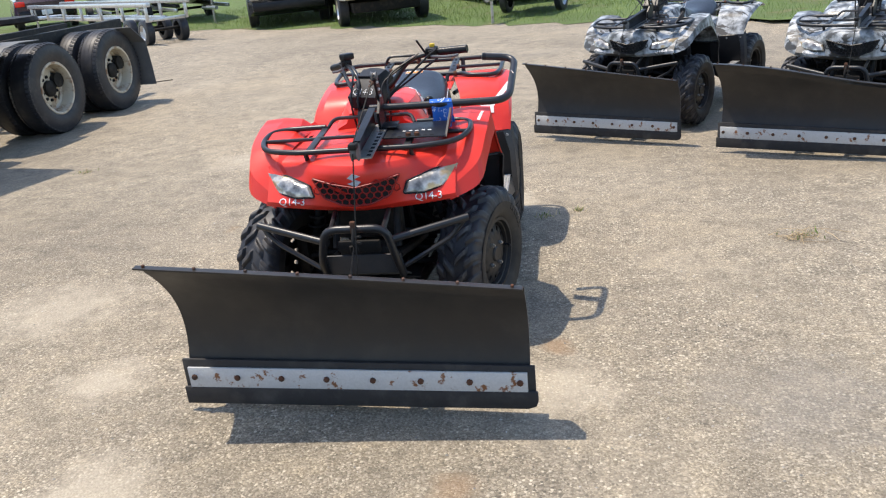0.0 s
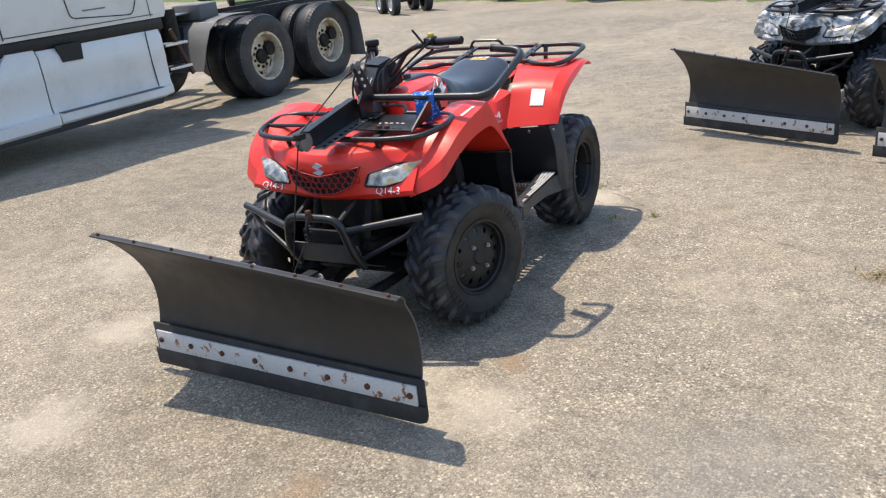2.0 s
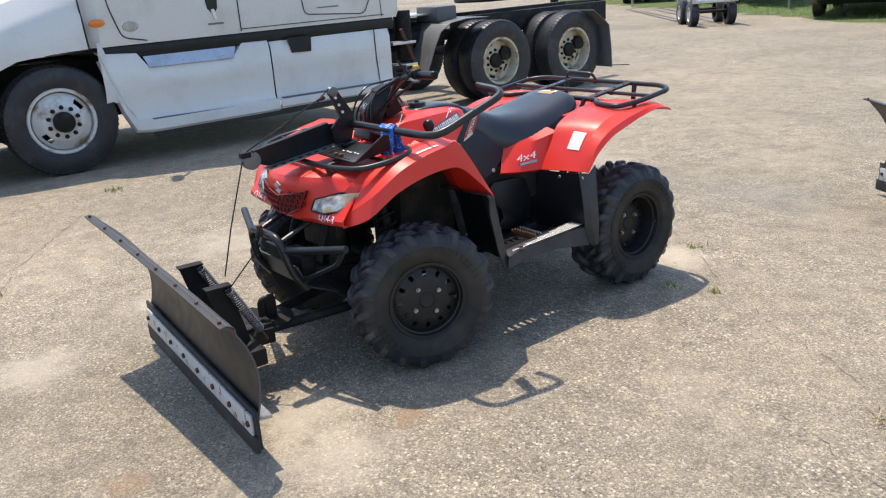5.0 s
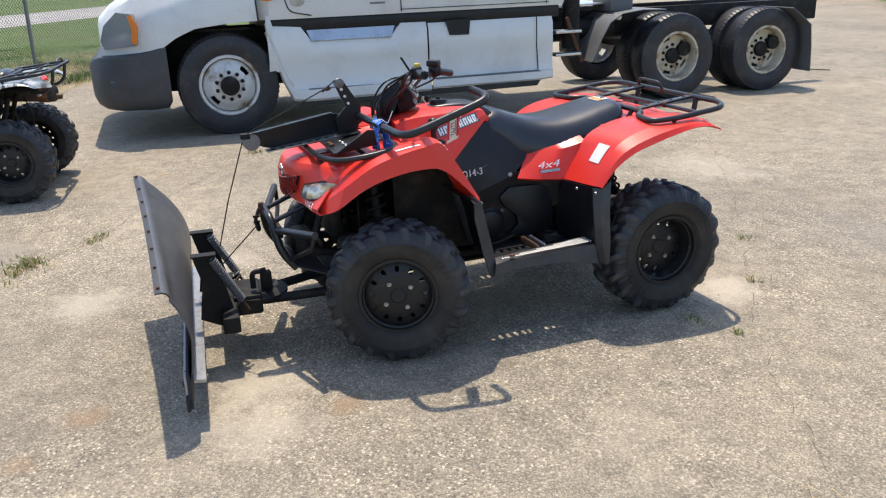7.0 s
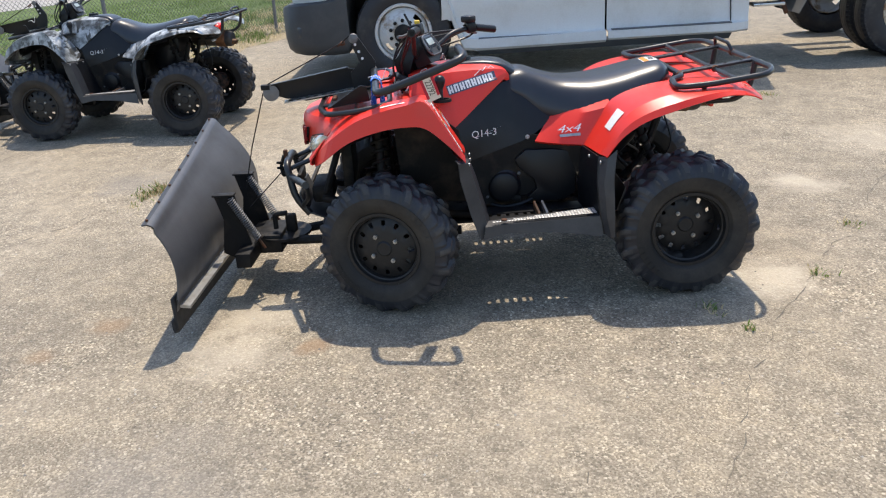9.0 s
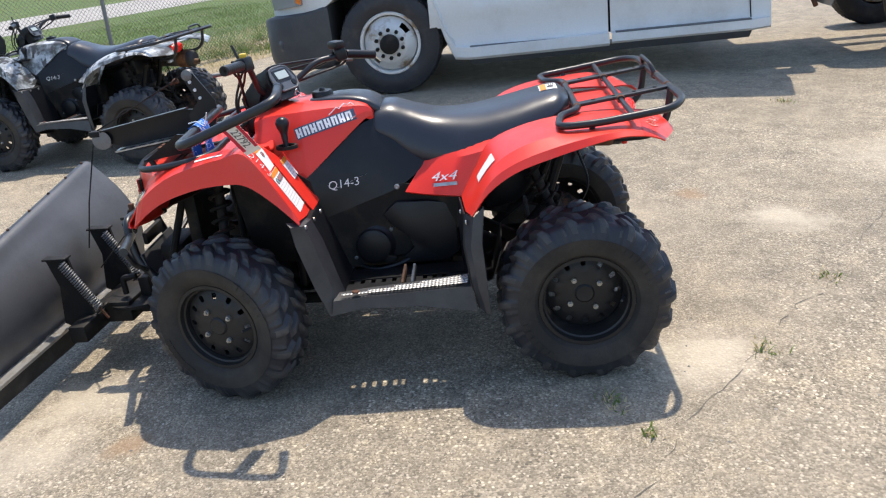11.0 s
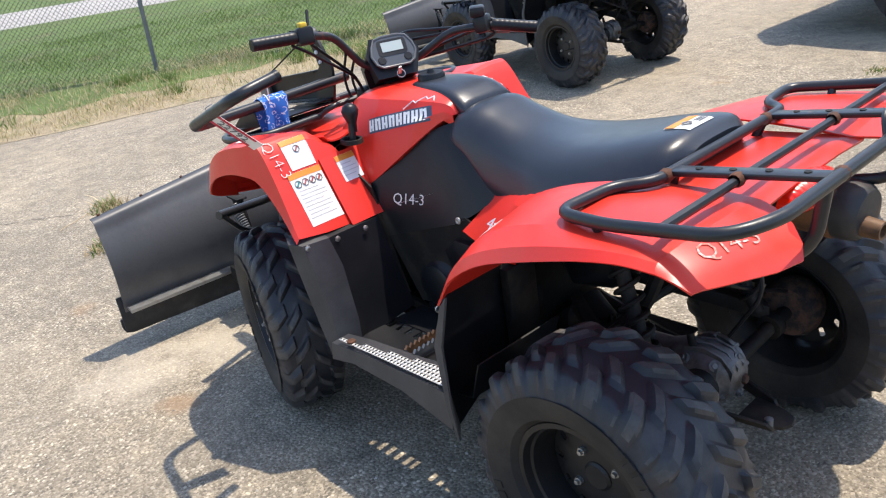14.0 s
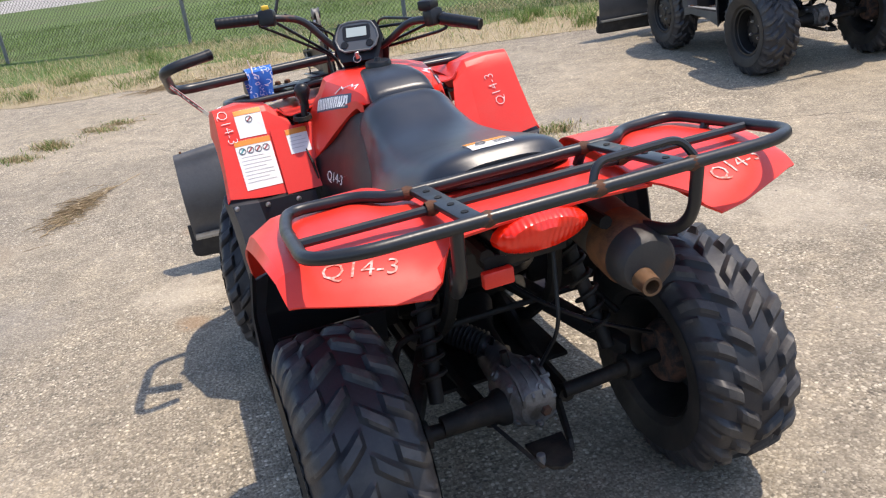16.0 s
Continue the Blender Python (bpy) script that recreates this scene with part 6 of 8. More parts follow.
    part("lock_pin", tube([(0.03, 0.28, 0.27), (0.03, 0.28, 0.34), (0.03, 0.34, 0.345)], 0.012, 8, 0.02), M["dark"], p)
    part("turn_plate", lathe([(0.0, 0.13), (0.012, 0.13), (0.012, 0.0)], 24, None, Matrix.Translation((-0.03, 0.30, 0.225)) @ Euler((0, radians(-90), 0)).to_matrix().to_4x4()), M["dark"], p)
    part("lug", box(-0.03, 0.34, 0.275, 0.04, 0.05, 0.09, 0.01), M["dark"], p)
    for s in (1, -1):
        part("push_arm", tube([(-0.03 + s * 0.05, 0.27, 0.205), (-0.03 + s * 0.13, 0.62, 0.235), (-0.03 + s * 0.16, 1.15, 0.262)], 0.022, 8, 0.03), M["dark"], p)
        part("shackle", tube([(-0.03 + s * 0.10, 0.20, 0.24), (-0.03 + s * 0.14, 0.24, 0.27), (-0.03 + s * 0.17, 0.20, 0.24)], 0.007, 6, 0.02), M["dark"], p)
    return p


PLOUGH = pose(-0.838, 2.405, 0.0, 0, 0, -2.0)
plough = snow_plough(PLOUGH, "dark steel snow plough blade with grey bolted wear strip", "snow ploughs")
copy_thing(plough, pose(0.085, 6.70, -0.085, 0, 0, -28))
snow_plough(pose(1.50, 5.80, -0.045, 0, 0, -27), "dark steel snow plough blade with a bent wavy top edge", "snow ploughs", 8, 0.022)
copy_thing(plough, pose(-4.55, -0.75, 0, 0, 0, -5))


# ---- lift gear and loose things on the red quad ----
lift = thing("plough_lift", QUAD, "black steel plough lift arm with pulley and cable", "lift arm")
base = part("base_plate", prism([(0.062, -0.200, 0.8715), (0.352, -0.206, 0.8690), (0.352, -0.030, 0.8905), (0.062, -0.030, 0.8905)], (0, 0, 0.004), (0, 0, 0.010), None, 0.0015), M["black"], lift)
for j in range(7):
    part("slot", box(0.14 + j * 0.026, -0.192, 0.8825, 0.016, 0.005, 0.0012, 0, rot=(7, 0, 0)), M["void"], base)
for j in range(5):
    part("mark_bar", box(0.175 + j * 0.026, -0.135 + 0.004 * (j % 2), 0.8895, 0.014, 0.007, 0.0008, 0, rot=(7, 0, 20 * (j % 3 - 1))), M["chalk"], base)
part("upright_plate", prism([(0.352, -0.206, 0.873), (0.352, -0.030, 0.895), (0.360, -0.040, 0.955), (0.362, -0.066, 0.960)], (-0.004, 0, 0), (0.004, 0, 0)), M["black"], lift)
part("lift_arm", prism([(0.046, -0.475, 0.890), (0.050, -0.472, 0.932), (0.042, -0.152, 0.984), (0.042, -0.085, 0.978), (0.042, -0.070, 0.880), (0.030, -0.331, 0.850), (0.038, -0.420, 0.868)], (-0.004, 0, 0), (0.004, 0, 0)), M["black"], lift)
part("arm_flange", prism([(0.046, -0.472, 0.932), (0.038, -0.130, 0.985), (0.068, -0.130, 0.985), (0.074, -0.472, 0.932)], (0, 0, 0), (0, 0, 0.006)), M["black"], lift)
sb = part("slotted_bar", prism([(0.042, -0.425, 0.850), (0.098, -0.420, 0.850), (0.098, -0.045, 0.894), (0.042, -0.045, 0.894)], (0, 0, 0.006), (0, 0, 0.011)), M["steel"], lift, "worn slotted steel bar")
for j in range(9):
    part("slot", box(0.082, -0.395 + j * 0.038, 0.8642 + j * 0.00446, 0.016, 0.020, 0.0016, 0, rot=(6.7, 0, 0)), M["void"], sb)
part("mast", prism([(0.072, -0.110, 0.895), (0.072, -0.120, 0.965), (0.072, -0.075, 1.010), (0.069, -0.112, 1.100), (0.068, -0.096, 1.126), (0.068, -0.072, 1.112), (0.072, -0.008, 1.010), (0.072, -0.012, 0.960), (0.072, -0.035, 0.895)], (-0.005, 0, 0), (0.005, 0, 0)), M["black"], lift)
part("mast_foot", box(0.105, -0.07, 0.905, 0.07, 0.075, 0.006, 0.002, rot=(7, 0, 0)), M["black"], lift)
for z, v in ((1.085, -0.088), (1.055, -0.075), (1.025, -0.062)):
    part("mast_hole", lathe([(-0.006, 0.006), (0.006, 0.006), (0.006, 0.0)], 8, None, Matrix.Translation((0.075, v, z))), M["chalk"], lift)
for at, rr in (((0.052, -0.478, 0.900), 0.036), ((0.068, -0.094, 1.110), 0.020)):
    part("pulley", lathe([(-0.014, rr * 0.3), (-0.012, rr), (-0.005, rr * 0.8), (0.005, rr * 0.8), (0.012, rr), (0.014, rr * 0.3), (0.016, 0.0)], 20, None, Matrix.Translation(at)), M["alloy"], lift, "worn steel pulley")
part("pulley_tab", box(0.052, -0.50, 0.925, 0.030, 0.040, 0.022, 0.003), M["dark"], lift)
for du in (0.200, 0.235):
    part("bolt", lathe([(0.0, 0.012), (0.012, 0.011), (0.016, 0.0)], 6, None, Matrix.Translation((du, -0.186, 0.881)) @ Euler((0, radians(-90), 0)).to_matrix().to_4x4()), M["rust"], lift, "rusty bolt")
cab = bmesh.new()
tube([(0.052, -0.515, 0.900), (0.050, -0.60, 0.66), (0.045, -0.655, 0.47)], 0.0028, 5, 0, bm=cab)
tube([(0.052, -0.490, 0.937), (0.066, -0.150, 1.093), (0.068, -0.108, 1.124)], 0.0028, 5, 0, bm=cab)
part("cable", cab, M["dark"], lift, "thin steel cable")
part("cable_knot", tube([(0.060, -0.165, 1.080), (0.075, -0.150, 1.094), (0.058, -0.142, 1.100), (0.072, -0.130, 1.090), (0.062, -0.150, 1.085)], 0.005, 6, 0.01), M["rust"], lift, "rusty cable knot")
part("zip_tie", tube([(0.330, -0.030, 0.985), (0.333, 0.0, 0.992), (0.336, 0.026, 0.970), (0.345, 0.045, 1.02)], 0.0018, 5, 0.01), M["label"], lift, "white cable tie")
part("winch_rope", tube([(0.0, -0.475, 0.535), (-0.01, -0.66, 0.36)], 0.0028, 5, 0), M["dark"], lift)
part("rope_hook", tube([(0.005, -0.47, 0.60), (0.0, -0.49, 0.55), (0.015, -0.485, 0.51), (-0.012, -0.475, 0.50), (-0.012, -0.48, 0.53)], 0.008, 8, 0.012), M["dark"], lift)
part("hook_strap", box(0.0, -0.462, 0.60, 0.022, 0.02, 0.05, 0.005), M["rust"], lift)
for z in (0.565, 0.54):
    part("hook_lever", tube([(0.0, -0.475, z), (0.035, -0.50, z + 0.01)], 0.006, 6, 0), M["dark"], lift)

lift["group"] = "plough lift arms"
for m in (pose(0.459, 7.40, -0.088, 0, 0, -28), pose(1.96, 6.50, -0.078, 0, 0, -27), pose(-4.56, 0.08, 0, 0, 0, -5)):
    copy_thing(lift, m)

handle = thing("bent_tube_bar", QUAD, "black bent steel tube lying across the front rack", "tube bar")
part("tube", tube([(0.018, -0.02, 0.968), (0.595, 0.010, 0.962), (0.612, 0.355, 1.082), (0.480, 0.335, 1.098)], 0.0155, 12, 0.075), M["tube"], handle)
part("end_cap", lathe([(-0.004, 0.0165), (0.010, 0.0165), (0.014, 0.010), (0.014, 0.0)], 12, None, Matrix.Translation((0.480, 0.335, 1.098)) @ Vector((-0.13, -0.02, 0.016)).to_track_quat("X", "Z").to_matrix().to_4x4()), M["black"], handle)

# blue cloth slung over the bar
rows = []
for i in range(15):
    w = i / 14
    row = []
    for j in range(9):
        h = j / 8
        x = 0.275 + 0.085 * h + 0.006 * math.sin(9 * w + 5 * h)
        if w < 0.40:
            y, z = -0.018 - 0.010 * math.sin(7 * h + 1) * (1 - w * 2.4), 0.984 - (0.40 - w) * 0.30
        elif w < 0.60:
            a = (w - 0.40) / 0.20 * math.pi
            y, z = -0.003 - 0.021 * math.cos(a), 0.966 + 0.021 * math.sin(a)
        else:
            y, z = 0.020 + 0.012 * math.sin(8 * h) * (w - 0.6) * 2.5, 0.966 - (w - 0.60) * 0.24
        row.append((x, y, z))
    rows.append(row)
rag = part("bandana", shell(rows, 0.002), M["cloth"], None)
rag.matrix_basis = QUAD.copy()
tagged(rag, "blue patterned bandana hung over the bent tube", "cloth")

tag = thing("lot_tag", QUAD, "red and white paper lot tag on a wire", "tag")
T0, T1 = Vector((0.608, 0.198, 1.021)), Vector((0.514, 0.231, 0.912))
dr = (T1 - T0).normalized()
nn = Vector((0.30, 0.10, -0.20))
nn = (nn - dr * nn.dot(dr)).normalized()
up = nn.cross(dr).normalized()
card = part("card", prism([T0 - up * 0.027, T1 - up * 0.027, T1 + up * 0.027, T0 + up * 0.027], (0, 0, 0), nn * 0.001), M["label"], tag)
for e in (-0.0215, 0.0215):
    part("stripe", prism([T0 + up * (e - 0.0055), T1 + up * (e - 0.0055) - dr * 0.02, T1 + up * (e + 0.0055) - dr * 0.02, T0 + up * (e + 0.0055)], nn * 0.0012, nn * 0.0018), M["tagred"], tag)
writing("22792", 0.036, (T0 + T1) / 2 - dr * 0.006, dr, nn.cross(dr), M["ink"], tag, "tag_number", 0.002)
part("wire", tube([T0, T0 + Vector((0.004, -0.02, 0.02)), T0 + Vector((-0.01, 0.01, 0.032)), T0 + Vector((0.0, 0.0, 0.004))], 0.0012, 4, 0.01), M["steel"], tag)


# ---- the white lorry ----
TX = -5.87
truck = thing("tractor_lorry", pose(-7.09, 5.8, 0), "white tractor lorry with sleeper cab and twin rear axles", "lorry")


def tl(x, y, z):
    return (x + 7.09, y - 5.8, z)


def tlp(pts):
    return [tl(*p) for p in pts]


def truck_tyre(R, W, rim_r):
    h = W / 2
    bm = lathe([(-h * 0.8, rim_r), (-h * 0.98, rim_r + 0.05), (-h, R * 0.80), (-h * 0.94, R - 0.035), (-h * 0.86, R - 0.012), (-h * 0.5, R), (h * 0.5, R), (h * 0.86, R - 0.012), (h * 0.94, R - 0.035), (h, R * 0.80), (h * 0.98, rim_r + 0.05), (h * 0.8, rim_r)], 56)
    for x in (-0.56, -0.2, 0.2, 0.56):
        lathe([(h * x - 0.007, R - 0.014), (h * x - 0.007, R + 0.0035), (h * x - 0.0035, R + 0.0035)], 56, bm)
    for i in range(60):
        a = 2 * math.pi * i / 60
        for s in (-1, 1):
            rows = []
            for x in (0.62, 0.93):
                r0 = R - (0.004 if x < 0.9 else 0.024)
                rows.append([(s * h * x, r * math.cos(a + d), r * math.sin(a + d)) for d, r in ((-0.030, r0 - 0.01), (-0.028, r0 + 0.010), (0.028, r0 + 0.010), (0.030, r0 - 0.01))])
            loft(rows, True, bm)
    return bm


def truck_wheel(parent, at, out, R=0.495, W=0.28):
    """out: how far the disc is dished outwards (front) or inwards (drive)."""
    w = empty("wheel", pose(*at))
    w.parent = parent
    part("tyre", truck_tyre(R, W, 0.285), M["tyre"], w)
    h = W / 2
    x0 = h - 0.02 + out
    bm = lathe([(h * 0.86, 0.300), (h * 0.92, 0.292), (h * 0.9, 0.272), (h * 0.6, 0.262), (-h * 0.8, 0.262), (-h * 0.8, 0.255), (h * 0.5, 0.252)], 40)
    b2 = bmesh.new()
    k = 40
    ring = [[b2.verts.new((x0 + dx, r * math.cos(2 * math.pi * j / k), r * math.sin(2 * math.pi * j / k))) for r, dx in ((0.085, 0.0), (0.165, 0.0), (0.185, -0.012), (0.232, -0.055 if out > -0.1 else -0.02), (0.256, -0.075 if out > -0.1 else 0.0))] for j in range(k)]
    for j in range(k):
        a, b = ring[j], ring[(j + 1) % k]
        for i in range(4):
            if i == 2 and j % (20 if out > -0.1 else 8) in (3, 4, 5):
                continue
            b2.faces.new((a[i], b[i], b[i + 1], a[i + 1]))
    bmesh.ops.recalc_face_normals(b2, faces=b2.faces)
    bmesh.ops.solidify(b2, geom=list(b2.faces), thickness=0.01)
    join(bm, b2)
    part("rim", bm, M["truckrim_stained" if out == -0.13 else "truckrim"], w, "cream steel rim with rust stains" if out == -0.13 else "white steel rim with rust stains")
    part("hub", lathe([(x0 - 0.06, 0.098), (x0 + 0.045, 0.092), (x0 + 0.055, 0.075), (x0 + 0.055, 0.0)], 24), M["dark"], w)
    for i in range(10):
        a = 2 * math.pi * (i + 0.5) / 10
        part("wheel_nut", lathe([(-0.004, 0.021), (0.026, 0.019), (0.034, 0.010), (0.034, 0.0)], 6, None, Matrix.Translation((x0, 0.132 * math.cos(a), 0.132 * math.sin(a)))), M["dark"], w)
    return w


front = truck_wheel(truck, tl(-6.03, 3.05, 0.492), 0.045)
for y in (8.36, 9.66):
    truck_wheel(truck, tl(-6.16, y, 0.415), -0.13, 0.510)
    truck_wheel(truck, tl(-6.50, y, 0.415), -0.13, 0.510)
for y in (3.05, 8.37, 9.68):
    w = truck_wheel(truck, tl(-8.12, y, 0.492 if y < 5 else 0.415), -0.05, 0.495 if y < 5 else 0.510)
    w.matrix_basis = pose(*tl(-8.12, y, 0.492 if y < 5 else 0.415), 0, 0, 180)

# bonnet with the wheel arch
def hood_ring(y, zlo, ztop, half):
    return [tl(-7.09 + half, y, zlo), tl(-7.09 + half + 0.01, y, zlo + (ztop - zlo) * 0.45), tl(-7.09 + half * 0.965, y, ztop - 0.22), tl(-7.09 + half * 0.88, y, ztop - 0.06), tl(-7.09 + half * 0.6, y, ztop), tl(-7.09 - half * 0.6, y, ztop), tl(-7.09 - half * 0.88, y, ztop - 0.06), tl(-7.09 - half * 0.965, y, ztop - 0.22), tl(-7.09 - half - 0.01, y, zlo + (ztop - zlo) * 0.45), tl(-7.09 - half, y, zlo)]


arch = [(1.90, 0.84, 1.18, 0.98), (2.02, 0.845, 1.30, 1.10), (2.25, 0.86, 1.42, 1.17), (2.46, 0.89, 1.50, 1.20), (2.60, 0.98, 1.54, 1.21), (2.78, 1.055, 1.60, 1.215), (3.05, 1.085, 1.68, 1.22), (3.25, 1.095, 1.74, 1.22), (3.385, 1.10, 1.79, 1.22)]
part("bonnet", loft([hood_ring(*a) for a in arch]), M["shirt"], truck, sharp=40)
def bumper_ring(y, w, zl, zh):
    """Cross-section of the bumper with a rounded lower corner."""
    half = [(0.86, zl), (0.94, zl + 0.015), (0.985, zl + 0.06), (1.0, zl + 0.14), (1.0, zh - 0.02), (0.98, zh)]
    return [tl(-7.09 + w * k, y, z) for k, z in half] + [tl(-7.09 - w * k, y, z) for k, z in reversed(half)]


part("bumper", loft([bumper_ring(*a) for a in ((1.76, 0.86, 0.42, 0.76), (1.80, 1.00, 0.36, 0.81), (1.88, 1.12, 0.32, 0.835), (2.02, 1.195, 0.30, 0.845), (2.30, 1.215, 0.29, 0.86), (2.45, 1.218, 0.30, 0.90), (2.49, 1.212, 0.36, 0.90))]), M["bumper"], truck, "dark grey plastic bumper", sharp=40)
mirror = part("mirror", lathe([(-0.05, 0.0), (-0.05, 0.10), (-0.02, 0.125), (0.02, 0.12), (0.05, 0.06), (0.05, 0.0)], 24, None, Matrix.Translation(tl(-5.60, 3.82, 2.10)) @ Euler((0, 0, radians(70))).to_matrix().to_4x4()), M["black"], truck, "round black door mirror")
part("mirror_arm", tube([tl(-5.60, 3.82, 2.10), tl(-5.72, 3.95, 2.20), tl(-5.95, 4.05, 2.20)], 0.014, 8, 0.04), M["black"], mirror)
part("fog_lamp", box(*tl(-5.93, 1.98, 0.56), 0.03, 0.07, 0.11, 0.01, rot=(0, 0, -20)), M["dialface"], truck)
hl = [(-5.915, 2.26, 1.10), (-5.905, 2.22, 1.22), (-5.945, 2.10, 1.24), (-6.04, 1.97, 1.12), (-6.08, 1.92, 0.98), (-6.02, 1.95, 0.90), (-5.90, 2.24, 0.93)]
part("headlight", prism(tlp(hl), (0.028, -0.012, 0), (-0.05, 0.02, 0)), M["lorry_lamp"], truck, "clear headlight unit")
part("side_indicator", prism(tlp([(-5.885, 2.27, 1.10), (-5.885, 2.23, 1.21), (-5.895, 2.19, 1.21), (-5.895, 2.215, 1.08), (-5.89, 2.20, 0.96), (-5.885, 2.24, 0.94)]), (0.024, -0.008, 0), (0.0, 0, 0)), M["amber"], truck, "amber indicator strip")
# cab and sleeper
def cab_ring(z, x_in, y0, y1, c=0.10):
    xo, xi = -5.87 - x_in, -8.31 + x_in
    return tlp([(xo, y0 + c, z), (xo, y1 - 0.03, z), (xo - 0.03, y1, z), (xi + 0.03, y1, z), (xi, y1 - 0.03, z), (xi, y0 + c, z), (xi + c, y0, z), (xo - c, y0, z)])


part("cab", loft([cab_ring(1.10, 0.015, 3.40, 6.74), cab_ring(1.16, 0.0, 3.40, 6.76), cab_ring(1.85, 0.0, 3.42, 6.76), cab_ring(2.7, 0.08, 4.10, 6.76), cab_ring(3.55, 0.12, 4.75, 6.76), cab_ring(3.68, 0.25, 4.95, 6.70)]), M["shirt"], truck, sharp=40)
part("cab_floor", box(*tl(-7.09, 5.1, 1.04), 2.36, 3.2, 0.13, 0.02), M["black"], truck)
def groove(pts, r=0.006):
    return tube(tlp(pts), r, 5, 0.06)


part("bonnet_seam", groove([(-5.862, 3.392, 1.10), (-5.866, 3.37, 1.50), (-5.90, 3.36, 1.70)], 0.008), M["black"], truck)
part("door_seam", groove([(-5.868, 3.60, 1.75), (-5.866, 3.62, 1.45), (-5.866, 3.70, 1.17), (-5.866, 3.92, 1.125)]), M["black"], truck)
part("door_seam", groove([(-5.866, 4.86, 1.80), (-5.866, 4.86, 1.12)]), M["black"], truck)
part("sleeper_seam", groove([(-5.866, 4.86, 1.14), (-5.866, 6.55, 1.14)], 0.004), M["black"], truck)
part("locker_door", groove([(-5.864, 5.52, 1.75), (-5.864, 5.58, 1.22), (-5.864, 6.30, 1.17), (-5.864, 6.42, 1.40), (-5.864, 6.42, 1.75)], 0.005), M["black"], truck)
part("rear_seam", groove([(-5.866, 6.50, 1.80), (-5.866, 6.52, 1.12)], 0.004), M["black"], truck)
part("marker_lamp", lathe([(0, 0.05), (0.016, 0.046), (0.024, 0.02), (0.024, 0)], 20, None, Matrix.Translation(tl(-5.872, 3.50, 1.315)) @ Matrix.Diagonal((1, 1.5, 0.72, 1))), M["amber"], truck, "amber side marker lamp")
part("side_vent", lathe([(0, 0.058), (0.010, 0.054), (0.014, 0.0)], 20, None, Matrix.Translation(tl(-5.872, 3.79, 1.262)) @ Matrix.Diagonal((1, 1.3, 0.8, 1))), M["steel"], truck, "round grey badge")
part("door_handle_recess", prism(tlp([(-5.868, 4.52, 1.52), (-5.868, 4.66, 1.52), (-5.868, 4.645, 1.36), (-5.868, 4.60, 1.30), (-5.868, 4.545, 1.36)]), (0.004, 0, 0), (-0.01, 0, 0)), M["glass"], truck, "dark door handle recess")
part("door_handle", box(*tl(-5.855, 4.60, 1.305), 0.03, 0.03, 0.10, 0.006, rot=(12, 0, 0)), M["label"], truck)
part("lettering_bar", box(*tl(-5.866, 4.61, 1.215), 0.004, 0.16, 0.018, 0), M["ink"], truck)
part("lettering_bar", box(*tl(-5.866, 5.86, 1.275), 0.004, 0.26, 0.012, 0), M["ink"], truck)
# side fairings
def fairing_col(y, zlo, ztop, flare):
    return tlp([(TX - 0.16, y, ztop - 0.010), (TX - 0.03, y, ztop - 0.025), (TX + 0.0, y, ztop - 0.085), (TX + 0.008, y, 0.70), (TX + 0.004, y, 0.685), (TX + 0.0, y, zlo + 0.16), (TX + 0.012, y, zlo + 0.10), (TX + flare, y, zlo + 0.095), (TX + flare + 0.005, y, zlo + 0.02), (TX + flare - 0.02, y, zlo), (TX - 0.10, y, zlo)])


STEP = 0.10


part("front_fairing", shell([fairing_col(3.46, 0.98, 1.055, 0.0)] + [fairing_col(y, z, t, f) for y, z, t, f in ((3.53, 0.72, 1.05, 0.0), (3.60, 0.48, 1.045, 0.01), (3.68, 0.30, 1.04, 0.03), (3.80, 0.295, 1.03, 0.09), (3.90, 0.295, 0.885, STEP), (4.74, 0.30, 0.88, STEP), (4.86, 0.30, 1.015, STEP), (5.128, 0.305, 1.012, STEP))], 0.012), M["shirt"], truck, "white side fairing with entry step", sharp=34)
part("rear_fairing", shell([fairing_col(y, 0.31, 1.008, f) for y, f in ((5.15, STEP), (5.35, STEP), (5.9, STEP), (6.42, STEP), (6.60, 0.02))], 0.012), M["shirt"], truck, "white side fairing", sharp=34)
part("fairing_seam", tube(tlp([(TX + 0.006, 6.40, 1.0), (TX + 0.010, 6.40, 0.70), (TX + 0.010, 6.42, 0.42)]), 0.006, 5, 0), M["black"], truck)
part("step_tread", prism(tlp([(TX - 0.06, 3.86, 0.992), (TX - 0.005, 3.90, 0.875), (TX - 0.005, 4.74, 0.870), (TX - 0.06, 4.80, 0.985)]), (0.006, 0, 0.004), (-0.004, 0, -0.004)), M["alu"], truck, "aluminium entry step")
part("step_tread", box(*tl(TX + 0.058, 4.45, 0.402), 0.078, 1.25, 0.010, 0.002), M["flap"], truck, "grey ribbed step strip")
part("step_tread", box(*tl(TX + 0.058, 5.80, 0.412), 0.078, 1.22, 0.010, 0.002), M["flap"], truck, "grey ribbed step strip")
# thin dark strip hanging just below the fairings' steps
part("lower_strip", prism(tlp([(TX + 0.075, 3.80, 0.298), (TX + 0.075, 6.42, 0.312), (TX + 0.040, 6.40, 0.245), (TX + 0.040, 3.84, 0.232)]), (0, 0, 0), (-0.012, 0, 0)), M["bumper"], truck, "dark strip below the side fairings")
part("fairing_handle", prism(tlp([(TX + 0.008, 5.34, 1.005), (TX + 0.014, 5.38, 0.85), (TX + 0.014, 5.60, 0.845), (TX + 0.008, 5.62, 1.005)]), (0.004, 0, 0), (-0.02, 0, 0)), M["black"], truck, "black handle recess")
